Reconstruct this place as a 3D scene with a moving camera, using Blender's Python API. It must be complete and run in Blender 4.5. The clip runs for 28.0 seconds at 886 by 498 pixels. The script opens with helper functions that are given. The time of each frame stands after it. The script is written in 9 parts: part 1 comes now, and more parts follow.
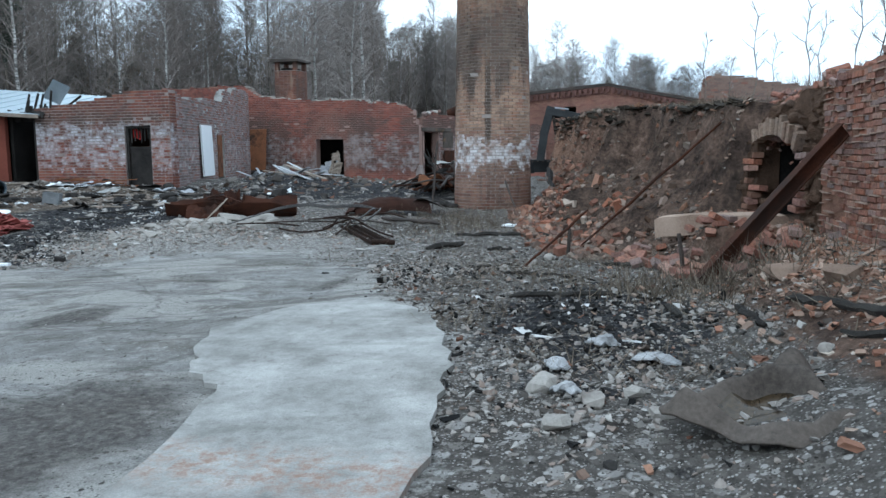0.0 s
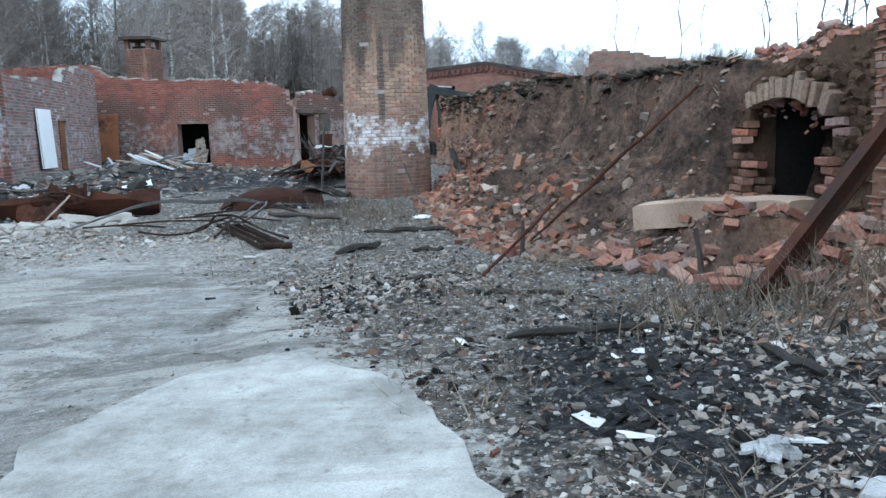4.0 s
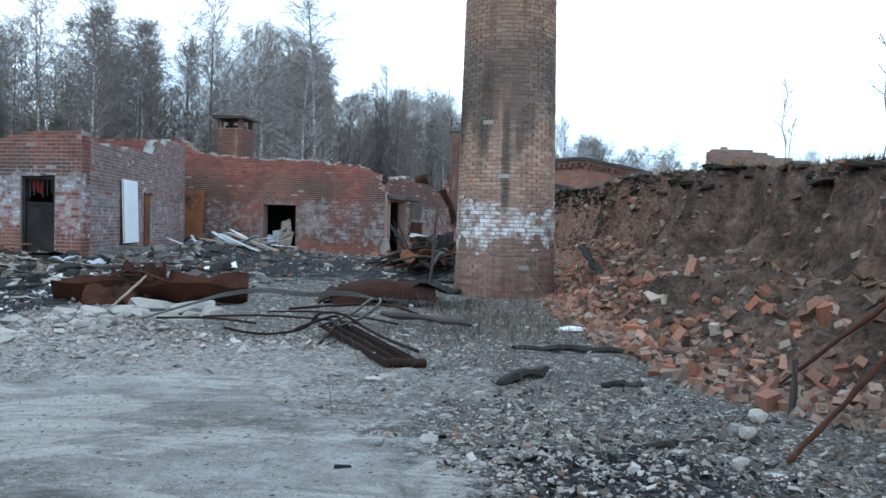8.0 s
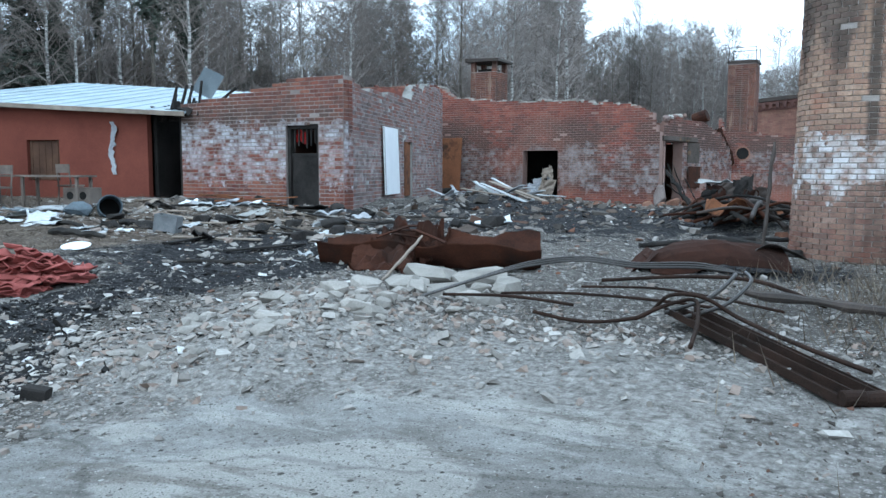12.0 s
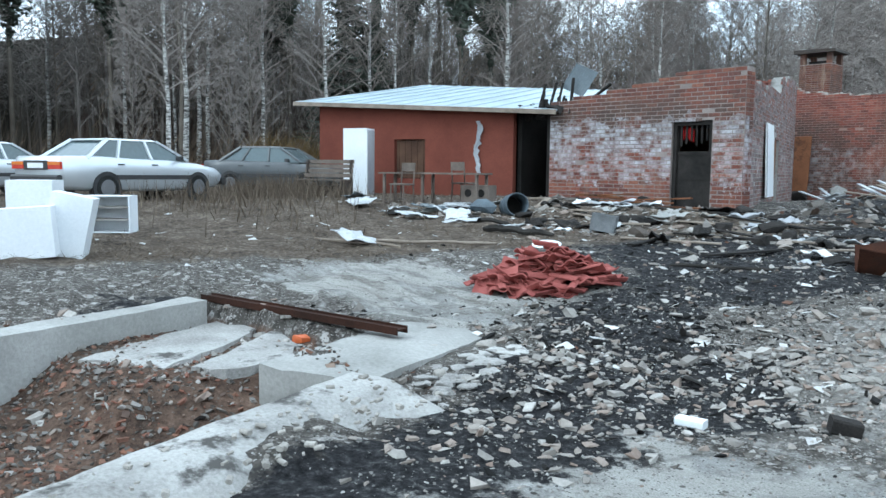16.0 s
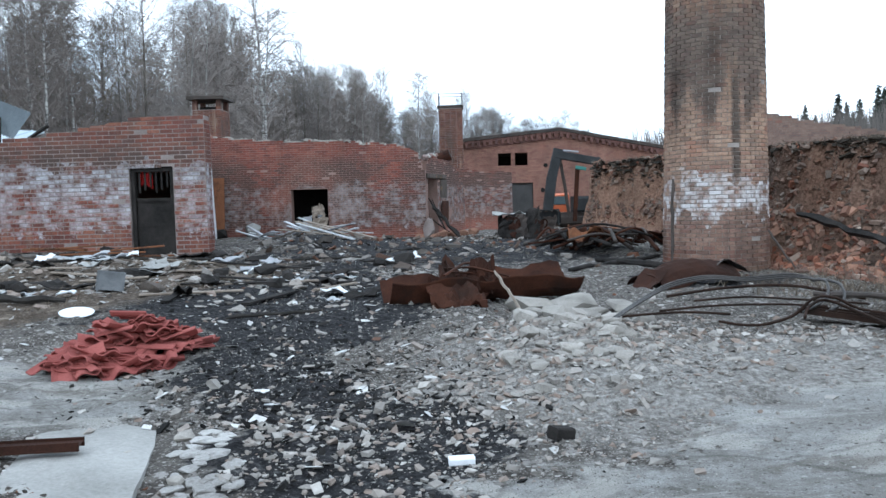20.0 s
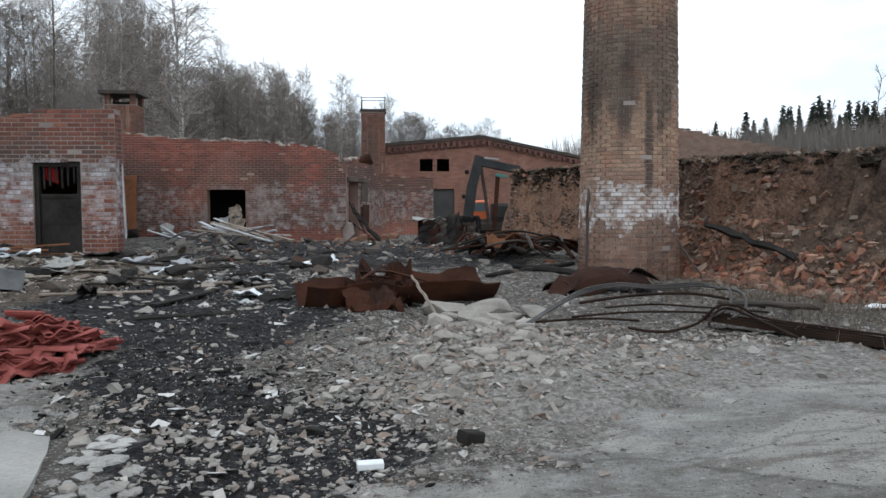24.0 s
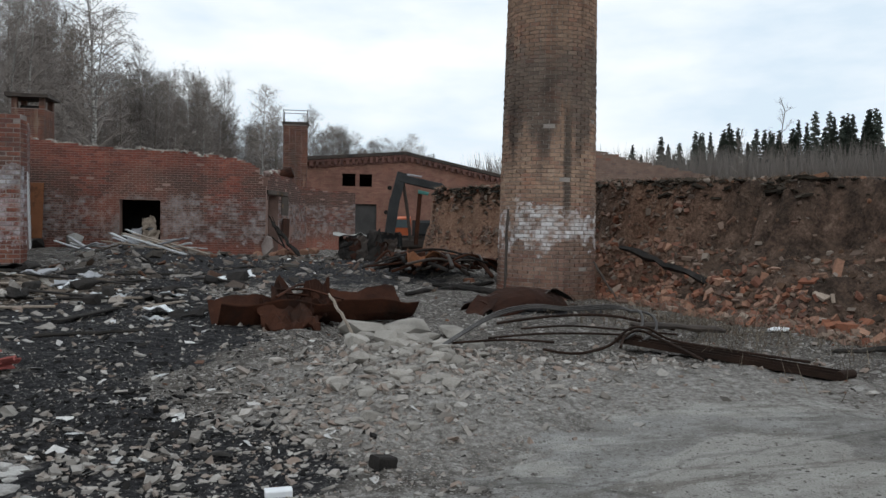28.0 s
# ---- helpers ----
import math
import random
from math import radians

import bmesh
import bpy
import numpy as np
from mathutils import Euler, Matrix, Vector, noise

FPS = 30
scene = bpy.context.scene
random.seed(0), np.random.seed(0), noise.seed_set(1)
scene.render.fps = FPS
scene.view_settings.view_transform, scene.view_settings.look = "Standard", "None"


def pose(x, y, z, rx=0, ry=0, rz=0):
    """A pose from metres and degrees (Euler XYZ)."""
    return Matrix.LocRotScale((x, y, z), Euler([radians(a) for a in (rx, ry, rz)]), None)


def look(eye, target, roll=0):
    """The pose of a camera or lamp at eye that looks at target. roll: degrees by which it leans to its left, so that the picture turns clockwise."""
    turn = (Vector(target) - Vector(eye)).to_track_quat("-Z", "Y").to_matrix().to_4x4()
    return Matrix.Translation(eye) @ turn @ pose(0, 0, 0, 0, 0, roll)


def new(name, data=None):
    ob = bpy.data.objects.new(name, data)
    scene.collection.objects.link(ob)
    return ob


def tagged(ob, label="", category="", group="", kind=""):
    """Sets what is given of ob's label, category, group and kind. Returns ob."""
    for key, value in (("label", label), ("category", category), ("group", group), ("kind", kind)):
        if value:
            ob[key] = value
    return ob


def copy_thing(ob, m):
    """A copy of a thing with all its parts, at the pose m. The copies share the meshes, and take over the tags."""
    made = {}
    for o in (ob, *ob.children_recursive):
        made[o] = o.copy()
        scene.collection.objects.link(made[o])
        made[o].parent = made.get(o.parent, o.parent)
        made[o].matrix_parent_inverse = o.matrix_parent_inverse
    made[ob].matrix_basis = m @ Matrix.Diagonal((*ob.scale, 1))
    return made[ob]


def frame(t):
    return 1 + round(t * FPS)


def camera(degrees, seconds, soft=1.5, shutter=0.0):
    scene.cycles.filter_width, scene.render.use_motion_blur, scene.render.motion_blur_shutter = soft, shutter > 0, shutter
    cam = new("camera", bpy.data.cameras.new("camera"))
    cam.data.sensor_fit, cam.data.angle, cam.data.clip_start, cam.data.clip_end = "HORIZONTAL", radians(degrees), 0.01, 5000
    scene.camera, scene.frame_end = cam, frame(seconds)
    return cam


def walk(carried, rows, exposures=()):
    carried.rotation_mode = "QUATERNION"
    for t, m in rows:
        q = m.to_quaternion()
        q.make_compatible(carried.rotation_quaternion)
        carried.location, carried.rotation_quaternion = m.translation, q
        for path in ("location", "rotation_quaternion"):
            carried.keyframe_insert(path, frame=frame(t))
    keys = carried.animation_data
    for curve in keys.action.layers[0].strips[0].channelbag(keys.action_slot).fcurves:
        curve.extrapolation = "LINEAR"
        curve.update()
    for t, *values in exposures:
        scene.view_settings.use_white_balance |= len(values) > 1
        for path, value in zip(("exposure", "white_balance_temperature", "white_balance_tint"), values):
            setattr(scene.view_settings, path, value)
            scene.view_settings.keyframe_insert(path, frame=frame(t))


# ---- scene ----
cam = camera(58.2, 28.0)
PATH = [
    (0, (4.928, -21.517, 1.509), (4.374, -19.612, 1.262), -0.5),
    (0.5, (4.773, -21.268, 1.46), (4.393, -19.314, 1.269), -3.0),
    (1, (4.629, -20.923, 1.49), (4.369, -18.946, 1.346), -2.8),
    (1.5, (4.434, -20.612, 1.475), (4.296, -18.625, 1.298), 1.5),
    (2, (4.336, -20.323, 1.469), (4.432, -18.347, 1.175), 0.6),
    (2.5, (4.237, -20.012, 1.477), (4.194, -18.036, 1.177), -2.4),
    (3, (4.056, -19.715, 1.451), (3.92, -17.747, 1.124), 1.4),
    (3.5, (3.885, -19.428, 1.47), (3.705, -17.458, 1.175), 0.0),
    (5.5, (3.101, -18.422, 1.157), (2.714, -16.481, 0.868), -4.1),
    (6, (2.944, -18.063, 1.224), (2.441, -16.134, 1.056), -1.6),
    (6.5, (2.717, -17.745, 1.267), (2.289, -15.806, 1.027), 1.4),
    (7, (2.538, -17.304, 1.219), (2.047, -15.383, 0.955), -2.3),
    (7.5, (2.398, -16.959, 1.3), (1.927, -15.02, 1.161), -1.8),
    (8, (2.131, -16.589, 1.333), (1.727, -14.631, 1.276), 1.4),
    (8.5, (1.994, -16.209, 1.272), (1.612, -14.249, 1.159), 1.4),
    (9, (1.829, -15.824, 1.292), (1.387, -13.885, 1.079), 0.2),
    (9.5, (1.6, -15.502, 1.286), (1.096, -13.572, 1.134), 4.3),
    (10, (1.399, -15.189, 1.305), (0.833, -13.278, 1.138), 3.4),
    (10.5, (1.156, -14.807, 1.307), (0.456, -12.944, 1.11), -1.4),
    (11, (0.907, -14.578, 1.297), (0.074, -12.766, 1.137), 2.5),
    (11.5, (0.574, -14.41, 1.341), (-0.201, -12.57, 1.221), 4.0),
    (12, (0.204, -14.124, 1.282), (-0.755, -12.38, 1.086), 0.2),
    (12.5, (-0.159, -13.993, 1.307), (-1.397, -12.45, 1.013), 3.3),
    (14.5, (-1.91, -14.823, 1.138), (-3.279, -13.375, 0.968), 3.5),
    (15, (-2.37, -15.068, 1.178), (-3.697, -13.577, 1.049), 4.4),
    (15.5, (-2.872, -15.262, 1.152), (-4.273, -13.85, 0.94), 0.2),
    (16, (-3.189, -15.483, 1.176), (-4.617, -14.095, 0.982), 0.6),
    (16.5, (-3.561, -15.798, 1.249), (-4.77, -14.212, 1.099), 3.6),
    (17, (-3.955, -15.979, 1.189), (-5.208, -14.433, 0.986), 1.3),
    (17.5, (-4.278, -16.1, 1.267), (-5.469, -14.518, 0.984), -1.3),
    (18, (-4.637, -16.218, 1.272), (-5.53, -14.443, 1.05), 2.2),
    (18.5, (-4.985, -16.316, 1.359), (-5.62, -14.425, 1.22), 6.0),
    (19, (-5.259, -16.235, 1.324), (-5.856, -14.332, 1.169), -2.0),
    (19.5, (-5.302, -16.283, 1.396), (-5.771, -14.344, 1.256), -3.9),
    (20, (-5.319, -16.414, 1.431), (-5.391, -14.419, 1.313), -1.6),
    (20.5, (-5.305, -16.419, 1.42), (-5.2, -14.428, 1.268), -2.4),
    (21, (-5.263, -16.41, 1.425), (-5.111, -14.42, 1.3), -4.4),
    (21.5, (-5.239, -16.402, 1.416), (-5.112, -14.407, 1.355), -1.8),
    (23.5, (-5.257, -16.378, 1.411), (-5.136, -14.384, 1.311), -0.6),
    (24, (-5.264, -16.386, 1.413), (-5.138, -14.392, 1.305), -0.2),
    (24.5, (-5.252, -16.385, 1.418), (-5.108, -14.394, 1.308), 0.3),
    (25, (-5.23, -16.359, 1.451), (-5.037, -14.371, 1.352), 1.9),
    (25.5, (-5.231, -16.338, 1.48), (-5.025, -14.35, 1.391), 0.9),
    (26, (-5.226, -16.34, 1.487), (-5.0, -14.354, 1.415), 1.2),
    (26.5, (-5.222, -16.334, 1.483), (-4.966, -14.351, 1.437), 1.4),
    (27, (-5.206, -16.355, 1.471), (-4.908, -14.378, 1.421), -0.0),
    (27.5, (-5.203, -16.372, 1.472), (-4.889, -14.398, 1.409), 0.9),
    (28, (-5.218, -16.363, 1.468), (-4.898, -14.39, 1.4), 1.1),
]
walk(cam, [(t, look(eye, target, roll)) for t, eye, target, roll in PATH], [(0.0, 0.5, 5500, 2), (1.0, 0.65, 5400, 2), (2.0, 0.72, 5400, 2), (3.0, 1.0, 5400, 2), (6.0, 0.74, 5300, 2), (7.0, 0.95, 5300, 1), (8.0, 0.65, 5250, 1), (9.0, 0.68, 5200, 1), (10.0, 0.72, 5250, 1), (11.0, 0.88, 5300, 0), (12.0, 0.88, 5250, 0), (15.0, 0.96, 5400, -1), (16.0, 0.97, 5550, 0), (17.0, 0.96, 5450, 0), (19.0, 0.68, 5450, 2), (20.0, 0.72, 5600, 5), (21.5, 0.32, 6100, 7), (24.0, 0.22, 6250, 8), (25.0, 0.15, 6400, 9), (27.0, -0.08, 6400, 8), (28.0, -0.18, 6400, 8)])

# ---- sky and sun: a bright overcast day ----
world = bpy.data.worlds.new("overcast_sky")
scene.world = world
world.use_nodes = True
wn, wl = world.node_tree.nodes, world.node_tree.links
wn.clear()
w_out = wn.new("ShaderNodeOutputWorld")
w_bg = wn.new("ShaderNodeBackground")
w_bg.inputs["Strength"].default_value = 0.1
w_sky = wn.new("ShaderNodeTexSky")
w_sky.sky_type = "NISHITA"
w_sky.sun_disc = False
w_sky.sun_elevation, w_sky.sun_rotation = radians(32), radians(150)
w_sky.air_density, w_sky.dust_density = 1.0, 3.0
w_tc = wn.new("ShaderNodeTexCoord")
w_map = wn.new("ShaderNodeMapping")
w_map.inputs["Scale"].default_value = (1.0, 1.0, 3.2)
w_noise = wn.new("ShaderNodeTexNoise")
w_noise.inputs["Scale"].default_value = 2.6
w_noise.inputs["Detail"].default_value = 6
w_noise.inputs["Roughness"].default_value = 0.55
w_ramp = wn.new("ShaderNodeValToRGB")
w_ramp.color_ramp.elements[0].position, w_ramp.color_ramp.elements[0].color = 0.36, (9.0, 10.3, 11.6, 1)
w_ramp.color_ramp.elements[1].position, w_ramp.color_ramp.elements[1].color = 0.62, (13.2, 13.3, 13.4, 1)
w_mix = wn.new("ShaderNodeMix")
w_mix.data_type = "RGBA"
w_mix.inputs["Factor"].default_value = 0.9
wl.new(w_tc.outputs["Generated"], w_map.inputs["Vector"])
wl.new(w_map.outputs["Vector"], w_noise.inputs["Vector"])
wl.new(w_noise.outputs["Fac"], w_ramp.inputs["Fac"])
wl.new(w_sky.outputs["Color"], w_mix.inputs["A"])
wl.new(w_ramp.outputs["Color"], w_mix.inputs["B"])
wl.new(w_mix.outputs["Result"], w_bg.inputs["Color"])
wl.new(w_bg.outputs["Background"], w_out.inputs["Surface"])

sun_data = bpy.data.lights.new("sun", "SUN")
sun_data.energy, sun_data.angle, sun_data.color = 0.4, radians(25), (1.0, 0.97, 0.93)
sun = new("sun", sun_data)
sun.matrix_world = look((-20, -30, 30), (0, 0, 0))

# ---- materials ----
def nodes_of(name):
    m = bpy.data.materials.new(name)
    m.use_nodes = True
    nt = m.node_tree
    return m, nt, nt.nodes["Principled BSDF"]


def nd(nt, kind, **vals):
    n = nt.nodes.new(kind)
    for k, v in vals.items():
        n.inputs[k.replace("_", " ")].default_value = v
    return n


def noise_of(nt, scale, detail=5.0, rough=0.6, coord=None, distortion=0.0):
    n = nd(nt, "ShaderNodeTexNoise", Scale=scale, Detail=detail, Roughness=rough, Distortion=distortion)
    if coord is None:
        coord = nt.nodes.new("ShaderNodeNewGeometry").outputs["Position"]
    nt.links.new(coord, n.inputs["Vector"])
    return n.outputs["Fac"]


def ramp_of(nt, fac, stops):
    r = nt.nodes.new("ShaderNodeValToRGB")
    els = r.color_ramp.elements
    while len(els) < len(stops):
        els.new(0.5)
    for e, (p, c) in zip(els, stops):
        e.position = p
        e.color = (*c, 1) if len(c) == 3 else c
    nt.links.new(fac, r.inputs["Fac"])
    return r.outputs["Color"]


def step_of(nt, fac, lo, hi):
    r = nd(nt, "ShaderNodeMapRange", From_Min=lo, From_Max=hi)
    nt.links.new(fac, r.inputs["Value"])
    return r.outputs["Result"]


def mix_of(nt, fac, a, b, mode="MIX"):
    n = nt.nodes.new("ShaderNodeMix")
    n.data_type, n.blend_type = "RGBA", mode
    for sock, v in (("Factor", fac), ("A", a), ("B", b)):
        if isinstance(v, (int, float)):
            n.inputs[sock].default_value = v
        elif isinstance(v, tuple):
            n.inputs[sock].default_value = (*v, 1)
        else:
            nt.links.new(v, n.inputs[sock])
    return n.outputs["Result"]


def math_of(nt, op, a, b=0.0):
    n = nt.nodes.new("ShaderNodeMath")
    n.operation = op
    for i, v in enumerate((a, b)):
        if isinstance(v, (int, float)):
            n.inputs[i].default_value = v
        else:
            nt.links.new(v, n.inputs[i])
    return n.outputs[0]


def bump_of(nt, bsdf, height, strength=0.5, dist=0.02):
    b = nd(nt, "ShaderNodeBump", Strength=strength, Distance=dist)
    nt.links.new(height, b.inputs["Height"])
    nt.links.new(b.outputs["Normal"], bsdf.inputs["Normal"])


def coord_of(nt, kind="Object"):
    return nt.nodes.new("ShaderNodeTexCoord").outputs[kind]


def position_of(nt):
    """World place: vector and its three numbers."""
    g = nt.nodes.new("ShaderNodeNewGeometry").outputs["Position"]
    s = nt.nodes.new("ShaderNodeSeparateXYZ")
    nt.links.new(g, s.inputs[0])
    return g, s.outputs


def surface(name, dark, light, scale=6.0, rough=0.8, metal=0.0, bump=0.4, spots=None, spot_at=(0.6, 0.7), spot_scale=1.5, local=False, dist=0.01, grain=8.0):
    """A surface with coarse and fine variation, and optional stains in a third colour."""
    m, nt, b = nodes_of(name)
    c = coord_of(nt) if local else None
    big = noise_of(nt, scale * 0.25, 4, 0.6, c)
    fine = noise_of(nt, scale * grain, 5, 0.7, c)
    f = math_of(nt, "MULTIPLY_ADD", big, 0.6)
    nt.nodes[-1].inputs[2].default_value = 0.0
    f = math_of(nt, "ADD", f, math_of(nt, "MULTIPLY", fine, 0.4))
    col = ramp_of(nt, f, [(0.33, dark), (0.67, light)])
    if spots:
        s = step_of(nt, noise_of(nt, spot_scale, 6, 0.65, c), *spot_at)
        col = mix_of(nt, s, col, spots)
    nt.links.new(col, b.inputs["Base Color"])
    b.inputs["Roughness"].default_value = rough
    b.inputs["Metallic"].default_value = metal
    if rough >= 0.74 and not metal:
        b.inputs["Specular IOR Level"].default_value = 0.12
    if bump:
        bump_of(nt, b, fine, bump, dist)
    return m


def plain(name, col, rough=0.6, metal=0.0):
    m, nt, b = nodes_of(name)
    f = noise_of(nt, 9.0, 4, 0.6)
    lo = tuple(v * 0.85 for v in col)
    nt.links.new(ramp_of(nt, f, [(0.35, lo), (0.65, col)]), b.inputs["Base Color"])
    b.inputs["Roughness"].default_value, b.inputs["Metallic"].default_value = rough, metal
    return m


def brickwork(name, reds, island=False, white=None, white_cut=(0.45, 0.6), soot=None, plaster=None, grime=0.5, white_amount=0.85, white_col=(0.62, 0.61, 0.62), drip=None, streaks=0.0, tiers=None, white_fade=0.35):
    """Fired brick, each piece its own shade. white, soot: (low z, high z) between which lime wash or soot stains show."""
    m, nt, b = nodes_of(name)
    if island:
        rnd = nt.nodes.new("ShaderNodeNewGeometry").outputs["Random Per Island"]
    else:
        rnd = nt.nodes.new("ShaderNodeObjectInfo").outputs["Random"]
    pos, xyz = position_of(nt)
    col = ramp_of(nt, rnd, [(i / (len(reds) - 1), c) for i, c in enumerate(reds)])
    big = noise_of(nt, 0.55, 5, 0.6, pos)
    fine = noise_of(nt, 30.0, 4, 0.65, pos)
    mid = noise_of(nt, 4.0, 5, 0.65, pos)
    col = mix_of(nt, math_of(nt, "MULTIPLY", step_of(nt, big, 0.4, 0.7), grime), col, mix_of(nt, 0.5, col, (0.075, 0.05, 0.042)))
    col = mix_of(nt, 0.75, col, ramp_of(nt, fine, [(0.34, (0.45, 0.43, 0.42)), (0.5, (0.85, 0.85, 0.85)), (0.66, (1.15, 1.12, 1.1))]), "MULTIPLY")
    col = mix_of(nt, math_of(nt, "MULTIPLY", step_of(nt, noise_of(nt, 9.0, 4, 0.7, pos), 0.5, 0.62), 0.45), col, mix_of(nt, 0.6, col, (0.13, 0.115, 0.105)))
    if streaks:
        run = nt.nodes.new("ShaderNodeMapping")
        run.inputs["Scale"].default_value = (1.5, 1.5, 0.28)
        nt.links.new(pos, run.inputs["Vector"])
        sv = noise_of(nt, 1.3, 6, 0.68, run.outputs["Vector"])
        col = mix_of(nt, math_of(nt, "MULTIPLY", step_of(nt, sv, 0.5, 0.64), streaks), col, (0.085, 0.066, 0.055))
        col = mix_of(nt, math_of(nt, "MULTIPLY", step_of(nt, sv, 0.44, 0.34), streaks * 0.7), col, (0.36, 0.27, 0.2))
        col = mix_of(nt, math_of(nt, "MULTIPLY", step_of(nt, noise_of(nt, 0.9, 5, 0.6, pos), 0.56, 0.66), streaks * 0.6), col, (0.27, 0.11, 0.07))
    if tiers:
        # weathering in broad uneven tiers up the shaft: (height, tint)
        tz = math_of(nt, "ADD", xyz["Z"], math_of(nt, "MULTIPLY", math_of(nt, "SUBTRACT", sv, 0.5), 4.5))
        tint = ramp_of(nt, step_of(nt, tz, 0.0, 8.0), [(z / 8.0, c) for z, c in tiers])
        col = mix_of(nt, 0.9, col, tint, "MULTIPLY")
    if soot:
        band = math_of(nt, "MULTIPLY", step_of(nt, xyz["Z"], soot[0], soot[0] + 0.5), step_of(nt, xyz["Z"], soot[1], soot[1] - 0.6))
        s = math_of(nt, "MULTIPLY", band, step_of(nt, math_of(nt, "ADD", big, math_of(nt, "MULTIPLY", rnd, 0.15)), 0.36, 0.6))
        col = mix_of(nt, math_of(nt, "MULTIPLY", s, 0.75), col, (0.07, 0.06, 0.053))
    if white:
        wz = math_of(nt, "ADD", xyz["Z"], math_of(nt, "MULTIPLY", math_of(nt, "SUBTRACT", math_of(nt, "MULTIPLY", math_of(nt, "ADD", mid, noise_of(nt, 1.5, 4, 0.6, pos)), 0.5), 0.5), 2.6))
        band = math_of(nt, "MULTIPLY", step_of(nt, wz, white[0] - white_fade, white[0] + 0.35), step_of(nt, wz, white[1] + 0.1, white[1] - 0.2))
        w = math_of(nt, "ADD", math_of(nt, "MULTIPLY", mid, 0.6), math_of(nt, "MULTIPLY", rnd, 0.1))
        w = math_of(nt, "ADD", w, math_of(nt, "MULTIPLY", big, 0.35))
        w = step_of(nt, math_of(nt, "MULTIPLY", w, band), *white_cut)
        col = mix_of(nt, math_of(nt, "MULTIPLY", w, white_amount), col, white_col)
    if drip:
        # a tarry run down the face: x, half width, low z, high z
        run = math_of(nt, "ABSOLUTE", math_of(nt, "SUBTRACT", math_of(nt, "ADD", xyz["X"], math_of(nt, "MULTIPLY", math_of(nt, "SUBTRACT", mid, 0.5), 0.14)), drip[0]))
        run = math_of(nt, "MULTIPLY", step_of(nt, run, drip[1], drip[1] * 0.5), math_of(nt, "MULTIPLY", step_of(nt, xyz["Z"], drip[2] - 0.1, drip[2] + 0.2), step_of(nt, xyz["Z"], drip[3], drip[3] - 0.5)))
        col = mix_of(nt, math_of(nt, "MULTIPLY", math_of(nt, "MULTIPLY", run, step_of(nt, xyz["Y"], 0.5, 0.2)), 0.82), col, (0.045, 0.04, 0.036))
    nt.links.new(col, b.inputs["Base Color"])
    b.inputs["Roughness"].default_value = 0.9
    b.inputs["Specular IOR Level"].default_value = 0.15
    bump_of(nt, b, fine, 0.5, 0.006)
    return m


REDS = [(0.18, 0.064, 0.048), (0.25, 0.092, 0.065), (0.135, 0.054, 0.045), (0.29, 0.125, 0.086), (0.21, 0.074, 0.054), (0.16, 0.075, 0.065)]
KILN = [(0.28, 0.125, 0.09), (0.36, 0.18, 0.13), (0.21, 0.105, 0.08), (0.34, 0.14, 0.085), (0.4, 0.235, 0.175), (0.29, 0.21, 0.185), (0.25, 0.115, 0.085), (0.24, 0.185, 0.17), (0.32, 0.13, 0.08)]
DARK_REDS = [(0.13, 0.06, 0.045), (0.18, 0.08, 0.06), (0.11, 0.055, 0.047), (0.21, 0.115, 0.08), (0.15, 0.075, 0.062)]
OCHRES = [(0.34, 0.25, 0.2), (0.41, 0.32, 0.255), (0.245, 0.187, 0.156), (0.36, 0.275, 0.22), (0.43, 0.33, 0.262), (0.3, 0.195, 0.158), (0.455, 0.372, 0.305)]

TIERS = [(0.0, (0.72, 0.58, 0.55)), (0.9, (0.85, 0.72, 0.7)), (2.2, (1.1, 0.98, 0.88)), (3.1, (0.95, 0.84, 0.76)), (3.6, (0.5, 0.5, 0.5)), (5.0, (0.45, 0.45, 0.45)), (5.6, (0.95, 0.82, 0.72)), (8.0, (0.9, 0.76, 0.66))]
mat_mortar = surface("lime_mortar", (0.14, 0.11, 0.1), (0.34, 0.3, 0.28), 5, 0.95)
mat_ruin_core = surface("red_ruin_mortar", (0.15, 0.075, 0.058), (0.28, 0.16, 0.125), 5, 0.95)
mat_kiln_core = surface("crumbled_brick_core", (0.13, 0.07, 0.05), (0.33, 0.19, 0.135), 7, 0.95, bump=0.8, dist=0.03)
mat_kiln_mortar = surface("kiln_mortar", (0.2, 0.13, 0.1), (0.42, 0.32, 0.255), 5, 0.95)
mat_pale_joint = surface("pale_red_joint", (0.19, 0.115, 0.095), (0.36, 0.26, 0.225), 4, 0.95, bump=0.5, grain=12)
mat_chimney_mortar = surface("sooty_chimney_mortar", (0.2, 0.175, 0.16), (0.4, 0.36, 0.33), 5, 0.95)
# soot, and also the painted darkness behind openings and in holes
mat_soot_and_shade = surface("soot_and_shade_black", (0.008, 0.008, 0.008), (0.03, 0.028, 0.026), 4, 0.95)
mat_brick_kiln = brickwork("kiln_brick", KILN, grime=0.7)
mat_brick_kiln_far = brickwork("kiln_brick_joined", KILN, island=True, grime=0.7)
mat_brick_house = brickwork("house_brick", REDS, white=(0.7, 2.7), white_cut=(0.45, 0.65), soot=(1.7, 3.3), white_amount=0.8, white_col=(0.58, 0.59, 0.63), grime=0.8, streaks=0.4)
mat_brick_house_far = brickwork("house_brick_joined", REDS, island=True, white=(0.7, 2.7), white_cut=(0.45, 0.65), soot=(1.7, 3.3), white_amount=0.8, white_col=(0.58, 0.59, 0.63), grime=0.8, streaks=0.4)
